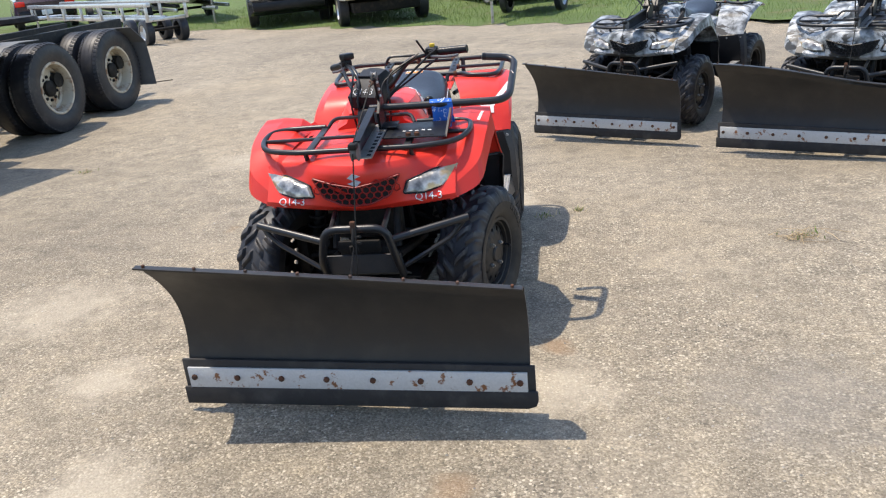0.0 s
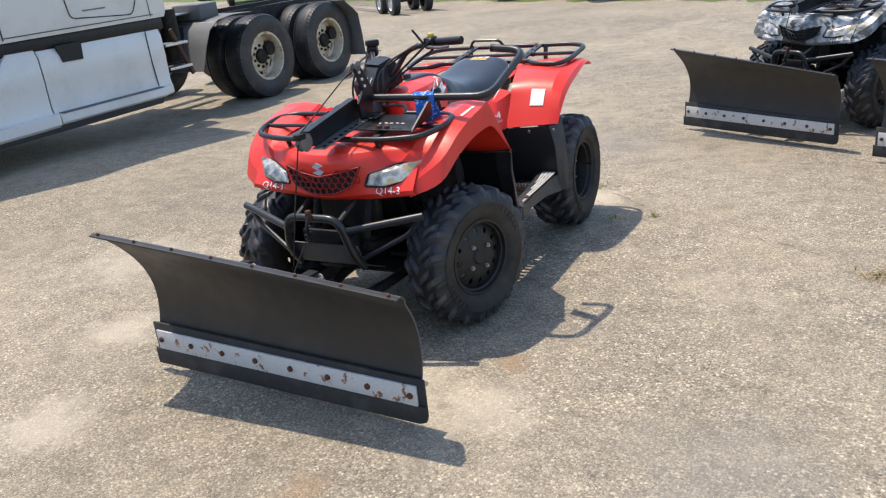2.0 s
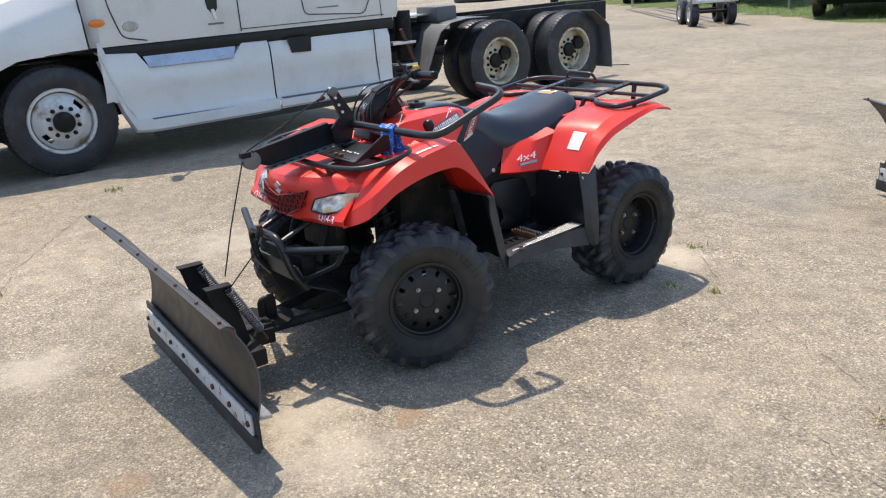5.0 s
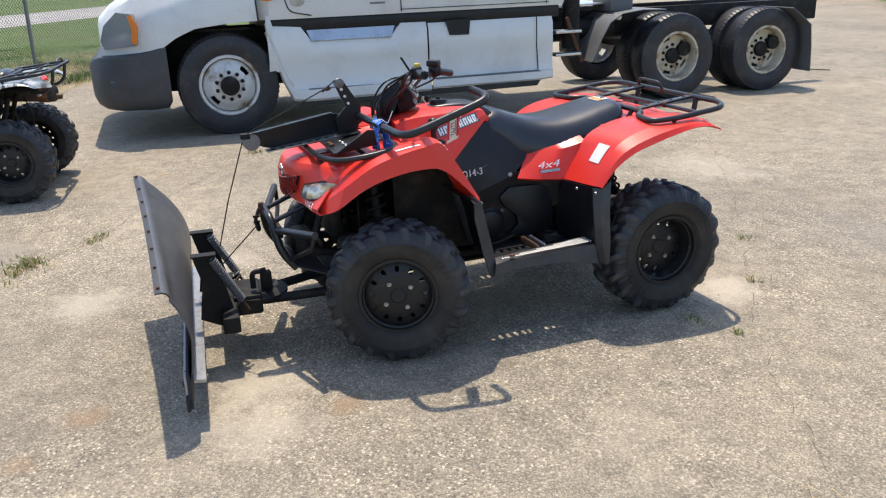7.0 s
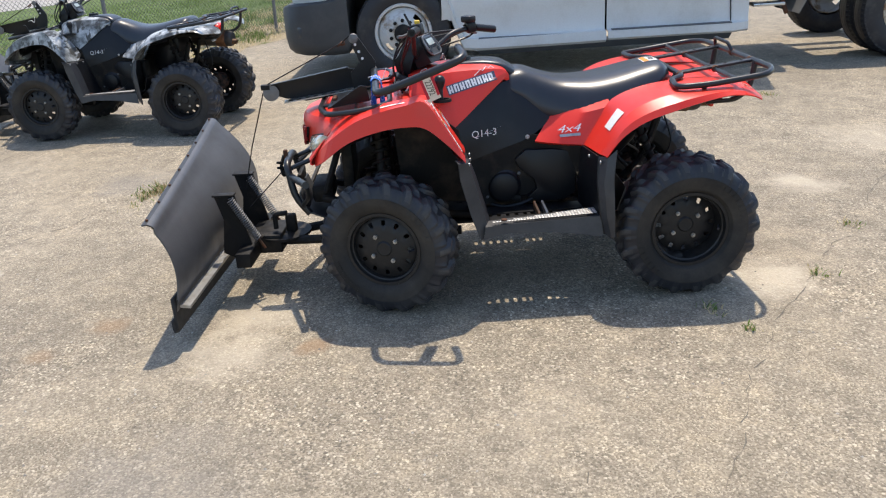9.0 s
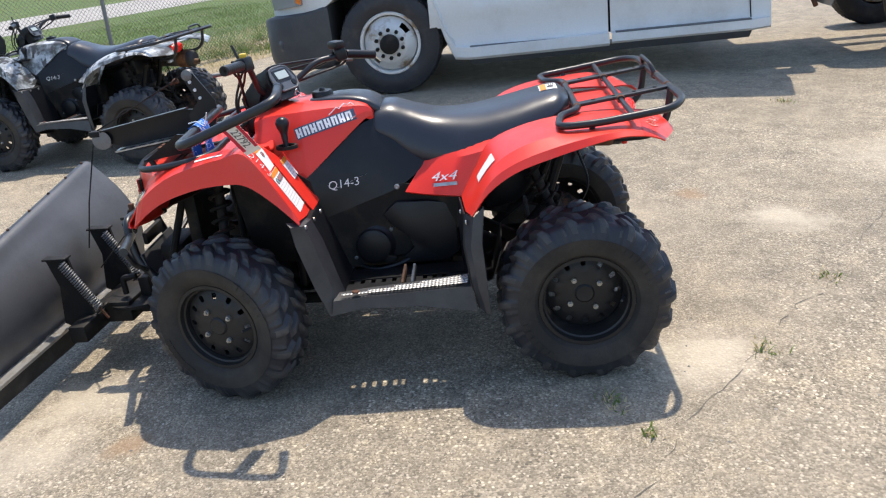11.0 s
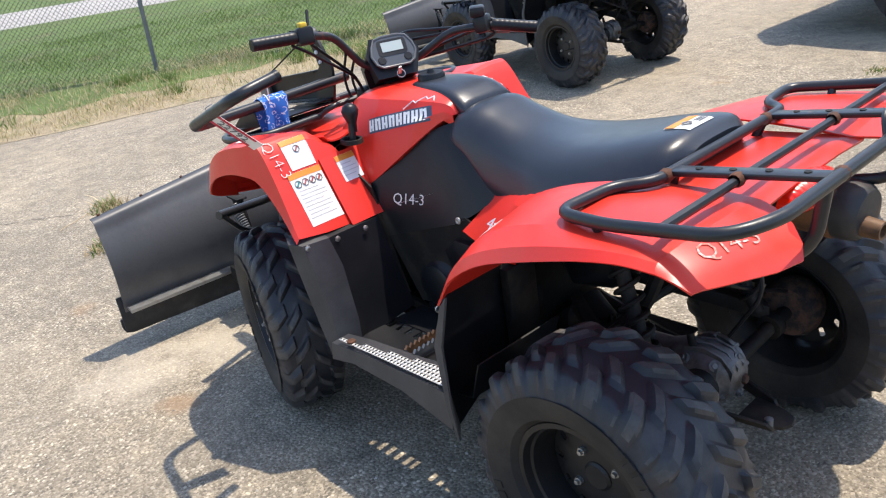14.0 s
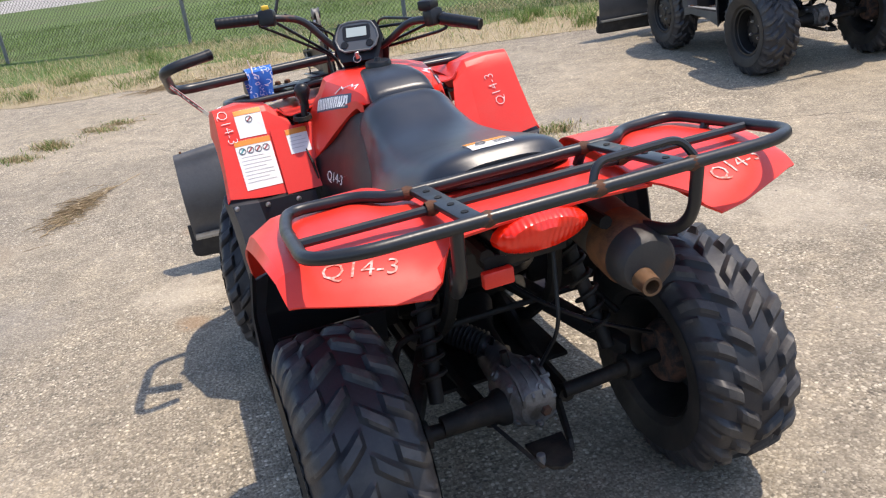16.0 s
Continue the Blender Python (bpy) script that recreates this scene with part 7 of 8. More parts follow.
part("under_tank", lathe([(0.0, 0.0), (0.0, 0.28), (2.5, 0.28), (2.5, 0.0)], 24, None, Matrix.Translation(tl(-6.35, 4.0, 0.62)) @ Euler((0, 0, radians(90))).to_matrix().to_4x4()), M["dark"], truck)
# far fairing, pan, gearbox, far tank: unseen, added to darken the ground below
part("far_fairing", shell([[tl(-8.31, y, 1.05), tl(-8.33, y, 0.70), tl(-8.33, y, 0.30), tl(-8.20, y, 0.28)] for y in (3.55, 4.5, 5.5, 6.6)], 0.012), M["shirt"], truck, "white side fairing")
part("oil_pan", loft([[tl(-7.09 + w * a, y, z) for a, z in ((1, 0.95), (1, 0.55), (0.7, 0.36), (-0.7, 0.36), (-1, 0.55), (-1, 0.95))] for y, w in ((2.35, 0.34), (2.6, 0.42), (3.7, 0.42), (4.1, 0.36))]), M["dark"], truck)
part("gearbox", loft([[tl(-7.09 + w * math.cos(a), y, 0.66 + w * math.sin(a)) for a in (2 * math.pi * j / 14 for j in range(14))] for y, w in ((4.05, 0.34), (4.5, 0.30), (5.2, 0.24), (5.4, 0.10), (8.2, 0.07))]), M["dark"], truck)
part("far_tank", lathe([(0.0, 0.0), (0.0, 0.28), (2.5, 0.28), (2.5, 0.0)], 24, None, Matrix.Translation(tl(-7.83, 4.0, 0.62)) @ Euler((0, 0, radians(90))).to_matrix().to_4x4()), M["dark"], truck)
# chassis behind the cab
for x in (-6.66, -7.52):
    part("chassis_rail", box(*tl(x, 6.6, 0.84), 0.09, 8.6, 0.27, 0.01), M["dark"], truck)
for y in (3.05, 8.50, 9.82):
    part("axle", rod(tl(-6.1, y, 0.49), tl(-8.08, y, 0.49), 0.085, 12), M["dark"], truck)
part("fifth_wheel", loft([[tl(-7.09 + r * math.cos(a), 9.0 + r * math.sin(a) * 0.9, z) for a in (2 * math.pi * j / 24 for j in range(24))] for r, z in ((0.46, 1.12), (0.48, 1.14), (0.46, 1.19))]), M["dark"], truck)
part("deck_plate", box(*tl(-7.09, 7.2, 1.06), 1.5, 0.9, 0.02, 0.004), M["alu"], truck)
part("air_tank", lathe([(0, 0), (0.0, 0.13), (0.9, 0.13), (0.9, 0)], 20, None, Matrix.Translation(tl(-6.45, 6.75, 0.78)) @ Euler((0, 0, radians(90))).to_matrix().to_4x4()), M["dark"], truck)
for z in (0.55, 0.80):
    part("rung", box(*tl(-6.0, 6.82, z), 0.20, 0.32, 0.03, 0.005), M["alu"], truck, "aluminium step rung")
part("rung_bracket", box(*tl(-5.96, 6.92, 0.70), 0.03, 0.04, 0.55, 0.004, rot=(22, 0, 0)), M["rust"], truck)
part("exhaust_pipe", rod(tl(-6.12, 6.95, 0.6), tl(-6.12, 6.95, 1.15), 0.10, 16), M["dark"], truck)
part("light_box", box(*tl(-6.40, 7.65, 1.06), 0.45, 0.30, 0.18, 0.02), M["flap"], truck)
# quarter fender in front of the drive wheels, mud flap behind
part("quarter_fender", shell([[tl(x, y, z) for x in (-5.93, -6.15, -6.62)] for y, z in ((8.10, 0.985), (7.78, 0.995), (7.52, 0.965), (7.36, 0.87), (7.26, 0.70), (7.18, 0.52), (7.14, 0.44))], 0.008), M["flap"], truck, "grey plastic quarter fender")
part("fender_bracket", rod(tl(-6.5, 7.50, 0.92), tl(-5.97, 7.50, 0.92), 0.03, 10), M["steel"], truck)
part("mud_flap", shell([[tl(x, y, z) for x in (-5.90, -6.2, -6.52)] for y, z in ((9.90, 0.92), (10.10, 0.78), (10.20, 0.70), (10.24, 0.42), (10.26, 0.12))], 0.010), M["flap"], truck, "dark mud flap")
part("flap_rod", rod(tl(-5.95, 10.26, 0.14), tl(-5.75, 10.44, 0.135), 0.006, 6), M["dark"], truck)


# ---- chain-link fence ----
FA, FB = Vector((5.5, -9.9, 0)), Vector((-16.0, 3.7, 0))
fence = thing("chain_link_fence", Matrix.Translation(FA), "galvanised chain-link fence on thin round posts", "fence")
fd = (FB - FA)
flen = fd.length
fdir = fd.normalized()
t0 = (Vector((-3.0, -4.45, 0)) - FA).dot(fdir) % 3.2
x = t0
while x < flen:
    a = fdir * x
    part("post", rod(a, a + Vector((0, 0, 1.75)) + fdir * 0.06, 0.028, 8), M["galv"], fence)
    x += 3.2
part("top_rail", rod((0, 0, 1.68), fdir * flen + Vector((0, 0, 1.68)), 0.02, 8), M["galv"], fence)
verts, faces = [], []
side = Vector((-fdir.y, fdir.x, 0))
pitch, wire = 0.058, 0.0034
nw, nz = int(flen / pitch), 28
for i in range(nw):
    for sgn in (1, -1):
        prev = None
        for k in range(nz + 1):
            z = 0.03 + k * pitch
            off = (pitch / 2) * (1 if (k % 2 == 0) == (sgn > 0) else -1)
            c = fdir * (i * pitch + off) + side * (0.003 * sgn) + Vector((0, 0, z))
            ring = [c + fdir * wire, c - fdir * wire * 0.5 + side * wire, c - fdir * wire * 0.5 - side * wire]
            base = len(verts)
            verts.extend(tuple(v) for v in ring)
            if prev is not None:
                for j in range(3):
                    faces.append((prev + j, prev + (j + 1) % 3, base + (j + 1) % 3, base + j))
            prev = base
me = bpy.data.meshes.new("wire_mesh")
me.from_pydata(verts, [], faces)
me.materials.append(M["wire"])
wm_ob = new("wire_mesh", me)
wm_ob.parent = fence
wm_ob["kind"] = "stuff"


# ---- grass and weeds ----
def blades(name, count, place, hmin, hmax, mat, label, seed):
    rnd = random.Random(seed)
    verts, faces = [], []
    for _ in range(count):
        x, y, dens = place(rnd)
        if dens < rnd.random():
            continue
        h = rnd.uniform(hmin, hmax)
        a = rnd.uniform(0, 2 * math.pi)
        w = rnd.uniform(0.002, 0.0045)
        lean = rnd.uniform(0.3, 1.3) * h
        la = rnd.uniform(0, 2 * math.pi)
        dx, dy = math.cos(a) * w, math.sin(a) * w
        lx, ly = math.cos(la) * lean, math.sin(la) * lean
        b = len(verts)
        verts.extend([(x - dx, y - dy, 0.0), (x + dx, y + dy, 0.0), (x + lx * 0.4 + dx * 0.8, y + ly * 0.4 + dy * 0.8, h * 0.6), (x + lx * 0.4 - dx * 0.8, y + ly * 0.4 - dy * 0.8, h * 0.6), (x + lx, y + ly, h)])
        faces.extend([(b, b + 1, b + 2, b + 3), (b + 3, b + 2, b + 4)])
    me = bpy.data.meshes.new(name)
    me.from_pydata(verts, [], faces)
    me.materials.append(mat)
    return tagged(new(name, me), label, "grass", kind="stuff")


ea, eb = Vector(EDGE_A), Vector(EDGE_B)
edir = (eb - ea).normalized()
eside = Vector((edir.y, -edir.x)) if Vector((edir.y, -edir.x)).y < 0 else Vector((-edir.y, edir.x))


def verge_place(lo, hi, t0=8.0, t1=32.0):
    def f(rnd):
        t, d = rnd.uniform(t0, t1), rnd.uniform(lo, hi)
        q = ea + edir * t + eside * d
        dens = 0.25 + 0.9 * max(0, noise.noise((q.x * 0.9, q.y * 0.9, 3.0)) + 0.15)
        return q.x, q.y, dens
    return f


blades("verge_grass", 80000, verge_place(0.05, 3.0), 0.02, 0.11, M["straw"], "dry straw-coloured grass along the verge", 11)
blades("verge_weeds", 15000, verge_place(0.3, 3.2), 0.03, 0.10, M["blade"], "green grass and weeds at the foot of the fence", 12)
blades("lawn_grass", 120000, verge_place(2.7, 9.0, 6.0, 34.0), 0.03, 0.085, M["blade"], "mown lawn grass behind the fence", 13)
clump_rnd = random.Random(9)
clumps = [(clump_rnd.uniform(9, 30), clump_rnd.uniform(0.3, 2.3) ** 1.0, clump_rnd.uniform(0.04, 0.16)) for _ in range(90)]


def clump_place(rnd):
    t, d, r = rnd.choice(clumps)
    q = ea + edir * (t + rnd.gauss(0, r)) + eside * (d + rnd.gauss(0, r))
    return q.x, q.y, 1.0


blades("weed_clumps", 9000, clump_place, 0.05, 0.17, M["blade"], "green weed clumps in the dry verge", 14)


def tuft(at, spread, n, seed, mats=("blade", "straw")):
    n = int(n * 0.6)
    for k, mk in enumerate(mats):
        ob = blades("weed_tuft", n, lambda rnd: (rnd.gauss(0, spread[0]), rnd.gauss(0, spread[1]), 1.0), 0.008, 0.034, M[mk], "small dry and green weed tuft in a paving crack", seed + k)
        ob.location = (at[0], at[1], ground_height(*at))


def crack(pts, width, seed, label="thin dark crack in the paving with fine grit"):
    """A jagged dark seam along a line, lying on the paving."""
    rnd = random.Random(seed)
    line = []
    for a, b in zip(pts, pts[1:]):
        a, b = Vector(a), Vector(b)
        k = max(2, int((b - a).length / 0.05))
        sd = Vector((-(b - a).y, (b - a).x)).normalized()
        off = 0.0
        for i in range(k):
            off = off * 0.8 + rnd.uniform(-0.02, 0.02)
            line.append((a + (b - a) * (i / k) + sd * off, sd))
    bm = bmesh.new()
    prev = None
    for c, sd in line:
        w = width * rnd.uniform(0.15, 1.0) * (0.3 if rnd.random() < 0.25 else 1.0)
        h = ground_height(c.x, c.y) + 0.0022
        pair = (bm.verts.new((c.x - sd.x * w, c.y - sd.y * w, h)), bm.verts.new((c.x + sd.x * w, c.y + sd.y * w, h)))
        if prev and rnd.random() > 0.30:
            bm.faces.new((prev[0], prev[1], pair[1], pair[0]))
        prev = pair
    return tagged(part("ground_crack", bm, M["crack"]), label, "crack", kind="structure")


crack([(-6.2, 8.75), (-1.46, 5.76), (-0.6, 5.16), (0.0, 4.72), (1.0, 4.19), (4.2, 2.3)], 0.0030, 1)
crack([(-8.6, 5.4), (-4.85, 3.12), (-2.3, 1.57), (0.95, -0.85), (2.6, -1.9)], 0.0045, 2)
crack([(-2.0, 5.9), (0.9, 6.6), (3.0, 5.4)], 0.0025, 3)
crack([(1.25, -1.03), (0.31, -1.51), (-0.8, -1.75), (-2.4, -1.35)], 0.004, 4)
crack([(0.7, 3.9), (2.4, 3.2), (3.5, 3.4)], 0.0022, 5)
# ---- parked vehicles and trailers at the far edge ----
def road_wheel(parent, at, R, W, out=1, rim="alu"):
    w = empty("wheel", pose(*at, 0, 0, 0 if out > 0 else 180))
    w.parent = parent
    h = W / 2
    part("tyre", lathe([(-h, R * 0.62), (-h, R * 0.86), (-h * 0.8, R), (h * 0.8, R), (h, R * 0.86), (h, R * 0.62)], 28), M["tyre"], w)
    part("rim", lathe([(h * 0.9, R * 0.62), (h * 0.6, R * 0.58), (h * 0.4, R * 0.50), (h * 0.55, R * 0.25), (h * 0.7, R * 0.18), (h * 0.7, 0)], 24), M[rim], w)
    return w


def car(m, label, length, width, height, colour, tail=False, kind="car", up=0.0):
    c = thing(kind.replace(" ", "_"), m, label, kind)
    L, W, H = length / 2, width / 2, height
    body = []
    for y, w, zl, zh in ((-L, 0.86, 0.42, 0.80), (-L + 0.12, 0.96, 0.32, 0.92), (-L * 0.55, 1.0, 0.28, 1.02), (0, 1.0, 0.27, 1.05), (L * 0.6, 1.0, 0.28, 1.06), (L - 0.12, 0.97, 0.34, 1.02), (L, 0.90, 0.44, 0.90)):
        body.append([(W * w * a, y, z) for a, z in ((1, zl), (1.02, (zl + zh) / 2), (0.98, zh - 0.05), (0.88, zh), (-0.88, zh), (-0.98, zh - 0.05), (-1.02, (zl + zh) / 2), (-1, zl))])
    body = [[(x, y, z + up * (1 - (z - 0.27) / 1.4)) for x, y, z in ring] for ring in body]
    b = part("body", loft(body), colour, c)
    part("underbody", box(0, 0, 0.40, W * 1.5, L * 1.7, 0.22, 0.03), M["dark"], c)
    cabin = [[(W * w * a, y, z) for a, z in ((1, 1.0), (0.86, H - 0.06), (0.76, H), (-0.76, H), (-0.86, H - 0.06), (-1, 1.0))] for y, w in ((-L * 0.30, 0.90), (-L * 0.05, 0.92), (L * 0.62, 0.92), (L * 0.86, 0.88))]
    part("cabin", loft(cabin), M["glass"], c)
    part("roof", box(0, L * 0.32, H - 0.02, W * 1.5, L * 0.85, 0.06, 0.02), colour, c)
    for s in (1, -1):
        for y in (-L * 0.60, L * 0.58):
            road_wheel(c, (s * (W - 0.10), y, 0.36), 0.36, 0.24, s)
    part("bumper", box(0, -L - 0.02, 0.52 + up * 0.8, W * 1.75, 0.14, 0.22, 0.05), M["black"] if tail else colour, c)
    part("bumper", box(0, L + 0.02, 0.55, W * 1.75, 0.14, 0.22, 0.05), M["black"] if tail else colour, c)
    for s in (1, -1):
        part("tail_light", box(s * W * 0.80, L - 0.02, 0.88, 0.30, 0.10, 0.16, 0.03), M["tail"], c)
        part("headlight", box(s * W * 0.74, -L + 0.02, 0.74, 0.36, 0.12, 0.15, 0.03), M["headlamp"], c)
    part("grille", box(0, -L - 0.01, 0.72, W * 0.9, 0.06, 0.18, 0.02), M["black"], c)
    part("number_plate", box(0, L + 0.095, 0.58, 0.32, 0.012, 0.16, 0.003), M["decal"], c)
    return c


p_blue, p_maroon, p_cream, p_green, p_black, p_grey = (paint("blue_car_paint", (0.10, 0.17, 0.33)), paint("dark_maroon_paint", (0.035, 0.012, 0.018)), paint("cream_car_paint", (0.62, 0.60, 0.50)), paint("dark_green_paint", (0.03, 0.05, 0.045)), paint("black_car_paint", (0.012, 0.013, 0.016)), paint("grey_car_paint", (0.22, 0.24, 0.24)))


def trailer(m, label, length, deck, wheel_y, width=2.1, posts=7, frame="alu"):
    t = thing("boat_trailer", m, label, "trailer")
    W = width / 2
    for s in (1, -1):
        part("top_rail", box(s * W, 0, deck, 0.09, length, 0.09, 0.01), M[frame], t)
        part("lower_rail", box(s * (W - 0.25), 0, 0.52, 0.07, length * 0.8, 0.09, 0.01), M[frame], t)
        for j in range(posts):
            y = -length / 2 + 0.2 + (length - 0.4) * j / (posts - 1)
            part("post", box(s * W, y, (deck + 0.50) / 2, 0.06, 0.06, deck - 0.50, 0.006), M[frame], t)
        for y in wheel_y:
            road_wheel(t, (s * (W - 0.05), y, 0.27), 0.27, 0.19, s, "truckrim")
    for j in range(4):
        y = -length / 2 + 0.3 + (length - 0.6) * j / 3
        part("cross_beam", box(0, y, 0.53, width, 0.07, 0.07, 0.006), M[frame], t)
    for y in wheel_y:
        part("axle", rod((-W, y, 0.30), (W, y, 0.30), 0.035, 10), M["dark"], t)
    part("drawbar", tube([(0.5, -length / 2, 0.52), (0.0, -length / 2 - 1.2, 0.50)], 0.045, 8, 0), M[frame], t)
    part("drawbar", tube([(-0.5, -length / 2, 0.52), (0.0, -length / 2 - 1.2, 0.50)], 0.045, 8, 0), M[frame], t)
    part("jack", tube([(0.0, -length / 2 - 1.1, 0.75), (0.0, -length / 2 - 1.1, 0.02)], 0.03, 8, 0), M["steel"], t)
    return t


trailer(pose(-12.57, 19.75, 0, 0, 0, -127.7), "empty aluminium tandem-axle boat trailer with post rails", 8.5, 0.87, (2.88, 3.74), 0.92)
car(pose(-19.4, 27.0, 0, 0, 0, -141), "dark maroon estate car with red tail lights", 4.7, 1.9, 1.7, p_maroon, True)
car(pose(-22.4, 26.0, 0, 0, 0, -135), "blue estate car parked on the yard", 4.8, 1.9, 1.75, p_blue)
car(pose(-5.40, 19.95, 0, 0, 0, 24), "cream coloured pickup truck standing on the grass", 5.4, 2.0, 1.85, p_cream, False, "pickup truck", 0.28)
car(pose(-8.15, 21.5, 0, 0, 0, 22), "black pickup truck standing on the grass", 5.2, 1.95, 1.85, p_black, True, "pickup truck")
car(pose(-2.4, 22.5, 0, 0, 0, 24), "dark estate car parked on the grass", 4.8, 1.9, 1.7, p_green)


def boat(m, label, colour):
    b = thing("boat", m, label, "boat")
    rings = []
    for y, w, keel, top in ((-2.6, 0.10, 1.1, 1.55), (-2.2, 0.45, 0.80, 1.5), (-1.4, 0.82, 0.58, 1.42), (0, 1.0, 0.48, 1.36), (1.6, 1.02, 0.46, 1.34), (2.4, 0.98, 0.48, 1.34)):
        rings.append([(w, y, top), (w * 0.98, y, top - 0.25), (w * 0.80, y, keel + 0.22), (0, y, keel), (-w * 0.80, y, keel + 0.22), (-w * 0.98, y, top - 0.25), (-w, y, top), (0, y, top - 0.05)])
    part("hull", loft(rings), colour, b)
    part("rub_rail", tube([(0.0, -2.66, 1.56), (0.47, -2.2, 1.50), (0.84, -1.4, 1.42), (1.02, 0, 1.36), (1.04, 1.6, 1.34), (1.0, 2.42, 1.34)], 0.03, 6, 0.2), M["alu"], b)
    for s in (1, -1):
        part("bunk", box(s * 0.5, 0.4, 0.50, 0.12, 3.6, 0.10, 0.01), M["dark"], b)
        part("trailer_rail", box(s * 0.75, 0.2, 0.42, 0.07, 5.0, 0.10, 0.01), M["alu"], b)
        road_wheel(b, (s * 0.95, 0.9, 0.30), 0.30, 0.2, s)
    part("axle", rod((-0.95, 0.9, 0.30), (0.95, 0.9, 0.30), 0.04, 8), M["dark"], b)
    part("drawbar", rod((0, -2.3, 0.42), (0, -3.8, 0.45), 0.05, 8), M["alu"], b)
    part("jack", rod((0, -3.4, 0.80), (0, -3.4, 0.02), 0.03, 8), M["steel"], b)
    return b


boat(pose(-12.6, 24.4, 0, 0, 0, 40), "white boat on a trailer behind the grass", M["shirt"])
boat(pose(-15.6, 25.9, 0, 0, 0, 40), "grey boat on a trailer behind the grass", p_grey)
ut = thing("utility_trailer", pose(-1.37, 17.97, 0, 0, 0, -17), "low utility trailer with jack and box, on the grass", "trailer")
part("deck", box(0, 0.1, 0.52, 1.1, 2.2, 0.10, 0.01), M["dark"], ut)
part("side_board", box(0.53, 0.1, 0.66, 0.04, 2.2, 0.26, 0.008), M["dark"], ut)
part("side_board", box(-0.53, 0.1, 0.66, 0.04, 2.2, 0.26, 0.008), M["dark"], ut)
for s in (1, -1):
    road_wheel(ut, (s * 0.62, 0.2, 0.28), 0.28, 0.16, s)
part("axle", rod((-0.6, 0.2, 0.28), (0.6, 0.2, 0.28), 0.04, 8), M["dark"], ut)
part("drawbar", rod((0, -1.0, 0.50), (0, -2.2, 0.48), 0.05, 8), M["steel"], ut)
part("jack", rod((0, -2.0, 0.85), (0, -2.0, 0.02), 0.03, 8), M["steel"], ut)

# far grass by the vehicles
ga, gb = Vector((-40, 35.2)), Vector((30.0, -0.2))
gdir = (gb - ga).normalized()
gside = Vector((-gdir.y, gdir.x))


def far_place(rnd):
    t, d = rnd.uniform(28, 62), rnd.uniform(0.0, 7.0)
    q = ga + gdir * t + gside * d
    return q.x, q.y, 0.35 + max(0, noise.noise((q.x * 0.5, q.y * 0.5, 8.0)))


blades("far_grass", 40000, far_place, 0.05, 0.16, M["blade"], "uncut grass among the parked vehicles", 21)

# weeds in the paving
for k, (at, sp, num) in enumerate((((-2.14, 1.50), (0.10, 0.04), 24), ((-2.40, 1.64), (0.13, 0.045), 30), ((-2.75, 1.90), (0.10, 0.03), 30), ((-4.88, 3.12), (0.05, 0.04), 70), ((1.08, 4.14), (0.05, 0.03), 35), ((-0.27, 4.56), (0.04, 0.02), 30), ((-0.56, 5.13), (0.03, 0.025), 30), ((-0.08, 4.66), (0.02, 0.02), 25), ((-1.18, 5.55), (0.025, 0.025), 25),
                              ((0.54, 1.04), (0.03, 0.05), 40), ((1.04, -0.76), (0.10, 0.05), 60), ((0.86, -0.96), (0.10, 0.04), 60), ((0.53, -1.27), (0.12, 0.05), 60), ((-4.5, 6.33), (0.04, 0.03), 40), ((-2.41, 1.46), (0.08, 0.04), 50))):
    tuft(at, sp, num, 40 + 3 * k)


def straw_pile(at, n, seed, spread, turn=0.0):
    """Dry stalks lying flat in a heap."""
    rnd = random.Random(seed)
    bm = bmesh.new()
    for _ in range(n):
        c = Vector((rnd.gauss(0, spread[0]), rnd.gauss(0, spread[1]), rnd.uniform(0.004, 0.025)))
        a = rnd.gauss(0.6, 0.7)
        d = Vector((math.cos(a), math.sin(a), rnd.uniform(-0.08, 0.08))) * rnd.uniform(0.03, 0.09)
        tube([c - d, c + Vector((0, 0, rnd.uniform(0, 0.012))), c + d], 0.0015, 3, 0, bm=bm)
    ob = part("dry_stalks", bm, M["stalk"])
    ob.location = (at[0], at[1], 0)
    ob.rotation_euler = (0, 0, turn * 0.35)
    return tagged(ob, "small heap of dry straw stalks on the paving", "straw", kind="stuff")


straw_pile((0.52, 0.95), 300, 5, (0.05, 0.17), -1.0)
straw_pile((1.06, 4.12), 26, 6, (0.06, 0.03))
straw_pile((-0.08, -2.83), 240, 7, (0.24, 0.07))
straw_pile((0.45, -1.42), 40, 8, (0.13, 0.05))

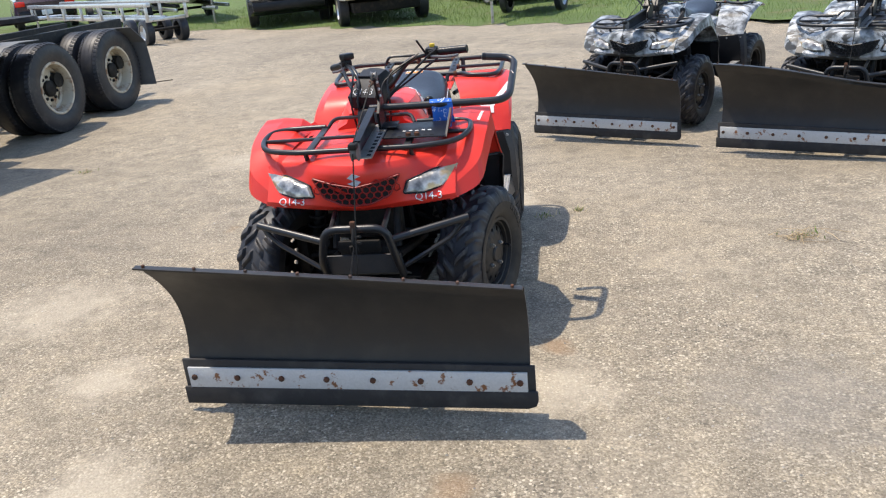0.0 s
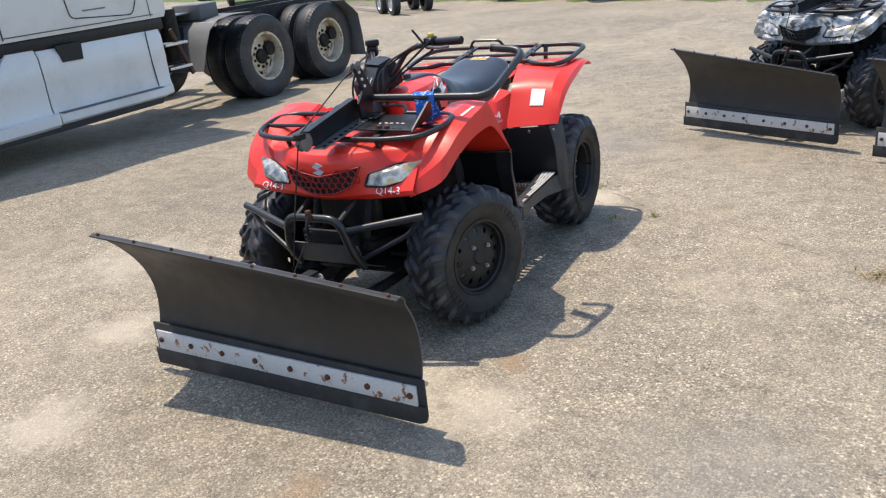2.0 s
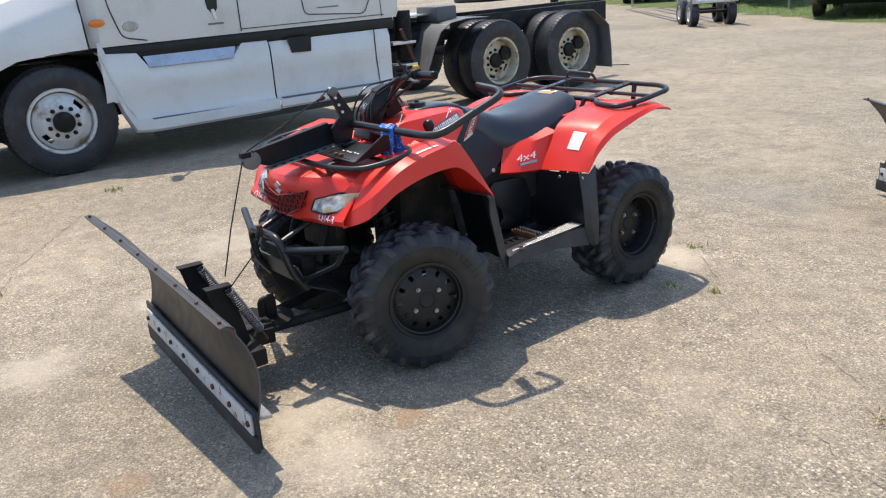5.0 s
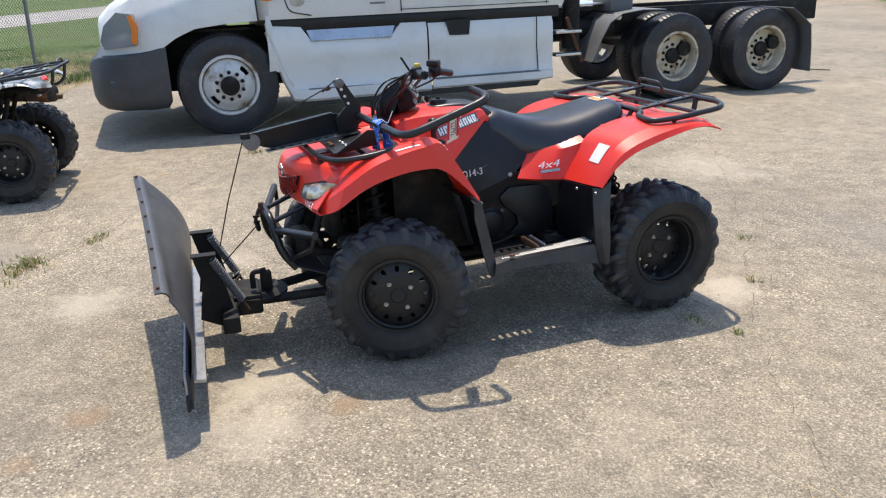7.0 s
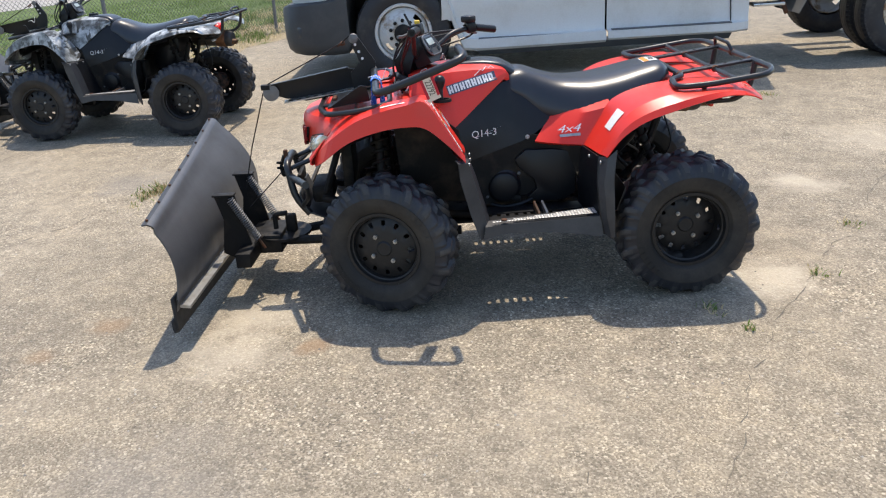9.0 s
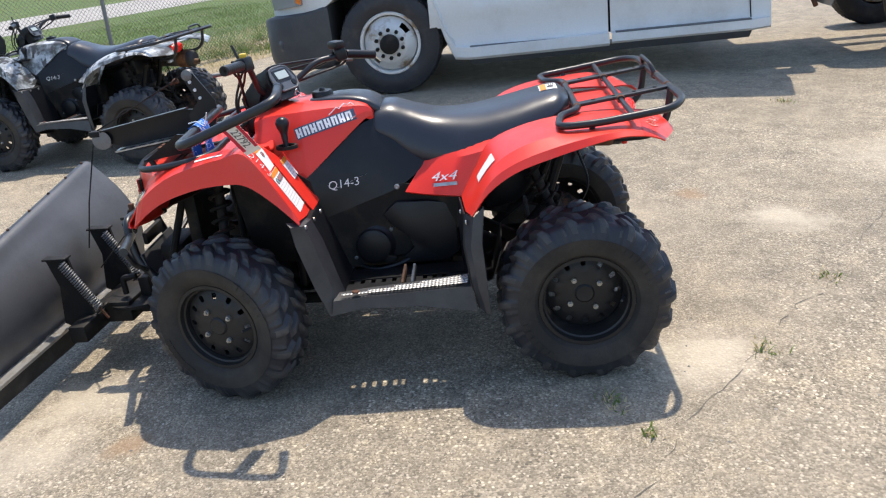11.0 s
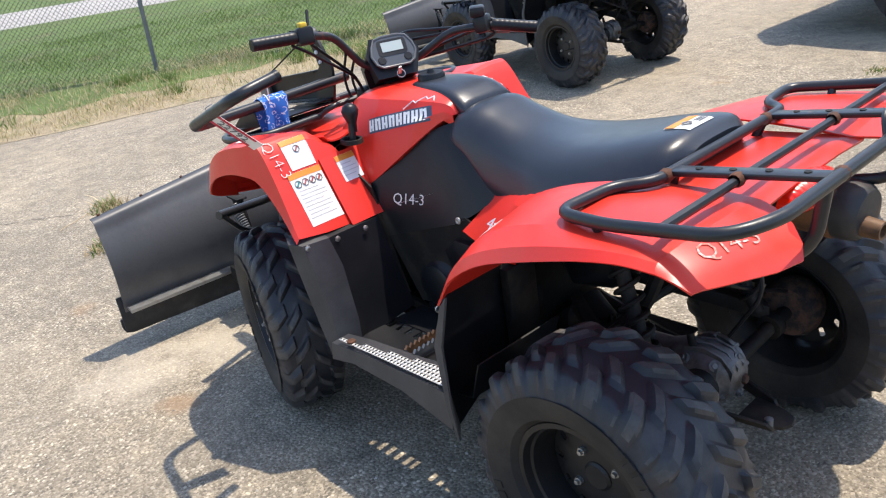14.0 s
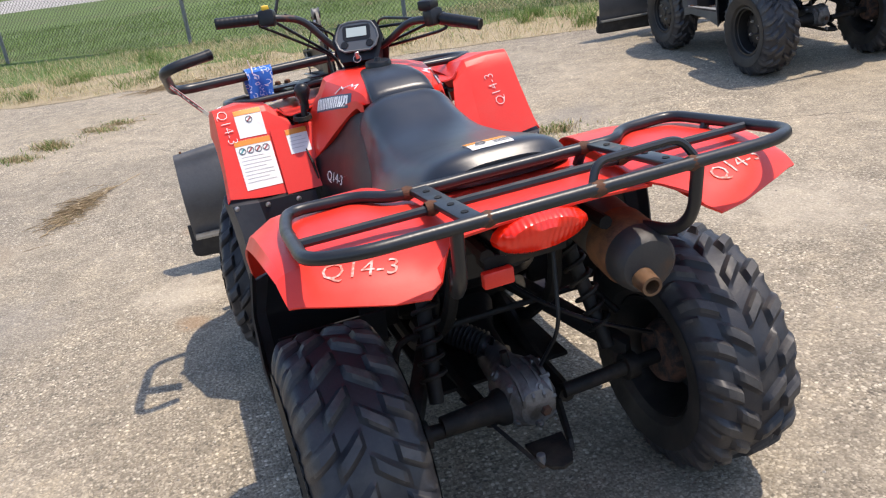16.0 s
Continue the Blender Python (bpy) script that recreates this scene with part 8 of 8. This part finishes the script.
# dead twigs lying by the straw
for k, (a, b) in enumerate((((0.50, 0.90), (0.16, 0.42)), ((0.42, 0.80), (0.30, 0.60)), ((0.56, 1.10), (0.66, 1.34)), ((-0.40, 0.55), (-0.62, 0.42)))):
    rnd = random.Random(300 + k)
    a, b = Vector((*a, 0.006)), Vector((*b, 0.010))
    line = [a.lerp(b, j / 6) + Vector((rnd.uniform(-0.012, 0.012), rnd.uniform(-0.012, 0.012), rnd.uniform(0, 0.008))) for j in range(7)]
    twig = part("dead_twig", tube(line, 0.0022, 5, 0.01), M["stalk"])
    tagged(twig, "thin brown dead twig lying on the paving", "twig")

# dry weeds along the paving joints
for k, (at, sp, num, tall) in enumerate((((0.91, -1.05), (0.09, 0.04), 120, 0.08), ((1.14, -0.83), (0.10, 0.03), 90, 0.06), ((0.52, -1.32), (0.10, 0.03), 70, 0.05), ((0.40, -1.50), (0.08, 0.03), 60, 0.05), ((-2.38, 1.56), (0.045, 0.03), 60, 0.065), ((-2.26, 1.50), (0.03, 0.02), 24, 0.05), ((-2.72, 1.88), (0.09, 0.02), 30, 0.03), ((-0.74, 0.41), (0.05, 0.06), 80, 0.09), ((-0.48, 1.08), (0.03, 0.06), 50, 0.06))):
    for j, mk in enumerate(("blade", "straw", "stalk")):
        ob = blades("joint_weeds", num, lambda rnd: (rnd.gauss(0, sp[0]), rnd.gauss(0, sp[1]), 1.0), 0.012, tall, M[mk], "dry weeds growing in a paving joint", 400 + 5 * k + j)
        ob.location = (at[0], at[1], ground_height(*at))
        ob.rotation_euler = (0, 0, -0.6)

# pebbles and chips lying about
rnd = random.Random(77)
pv, pf = [], []
for _ in range(2600):
    x, y = rnd.uniform(-4.5, 2.6), rnd.uniform(-1.2, 6.8)
    s = rnd.uniform(0.002, 0.0065)
    b = len(pv)
    for dx, dy, dz in ((1, 0, 0), (0, 1, 0), (-1, 0, 0), (0, -1, 0), (0, 0, 0.8)):
        pv.append((x + dx * s * rnd.uniform(0.7, 1.3), y + dy * s * rnd.uniform(0.7, 1.3), ground_height(x, y) + dz * s))
    pf.extend([(b, b + 1, b + 4), (b + 1, b + 2, b + 4), (b + 2, b + 3, b + 4), (b + 3, b, b + 4)])
me = bpy.data.meshes.new("loose_chips")
me.from_pydata(pv, [], pf)
me.materials.append(M["chip"])
tagged(new("loose_chips", me), "loose pale stone chips scattered on the paving", "gravel", kind="stuff")
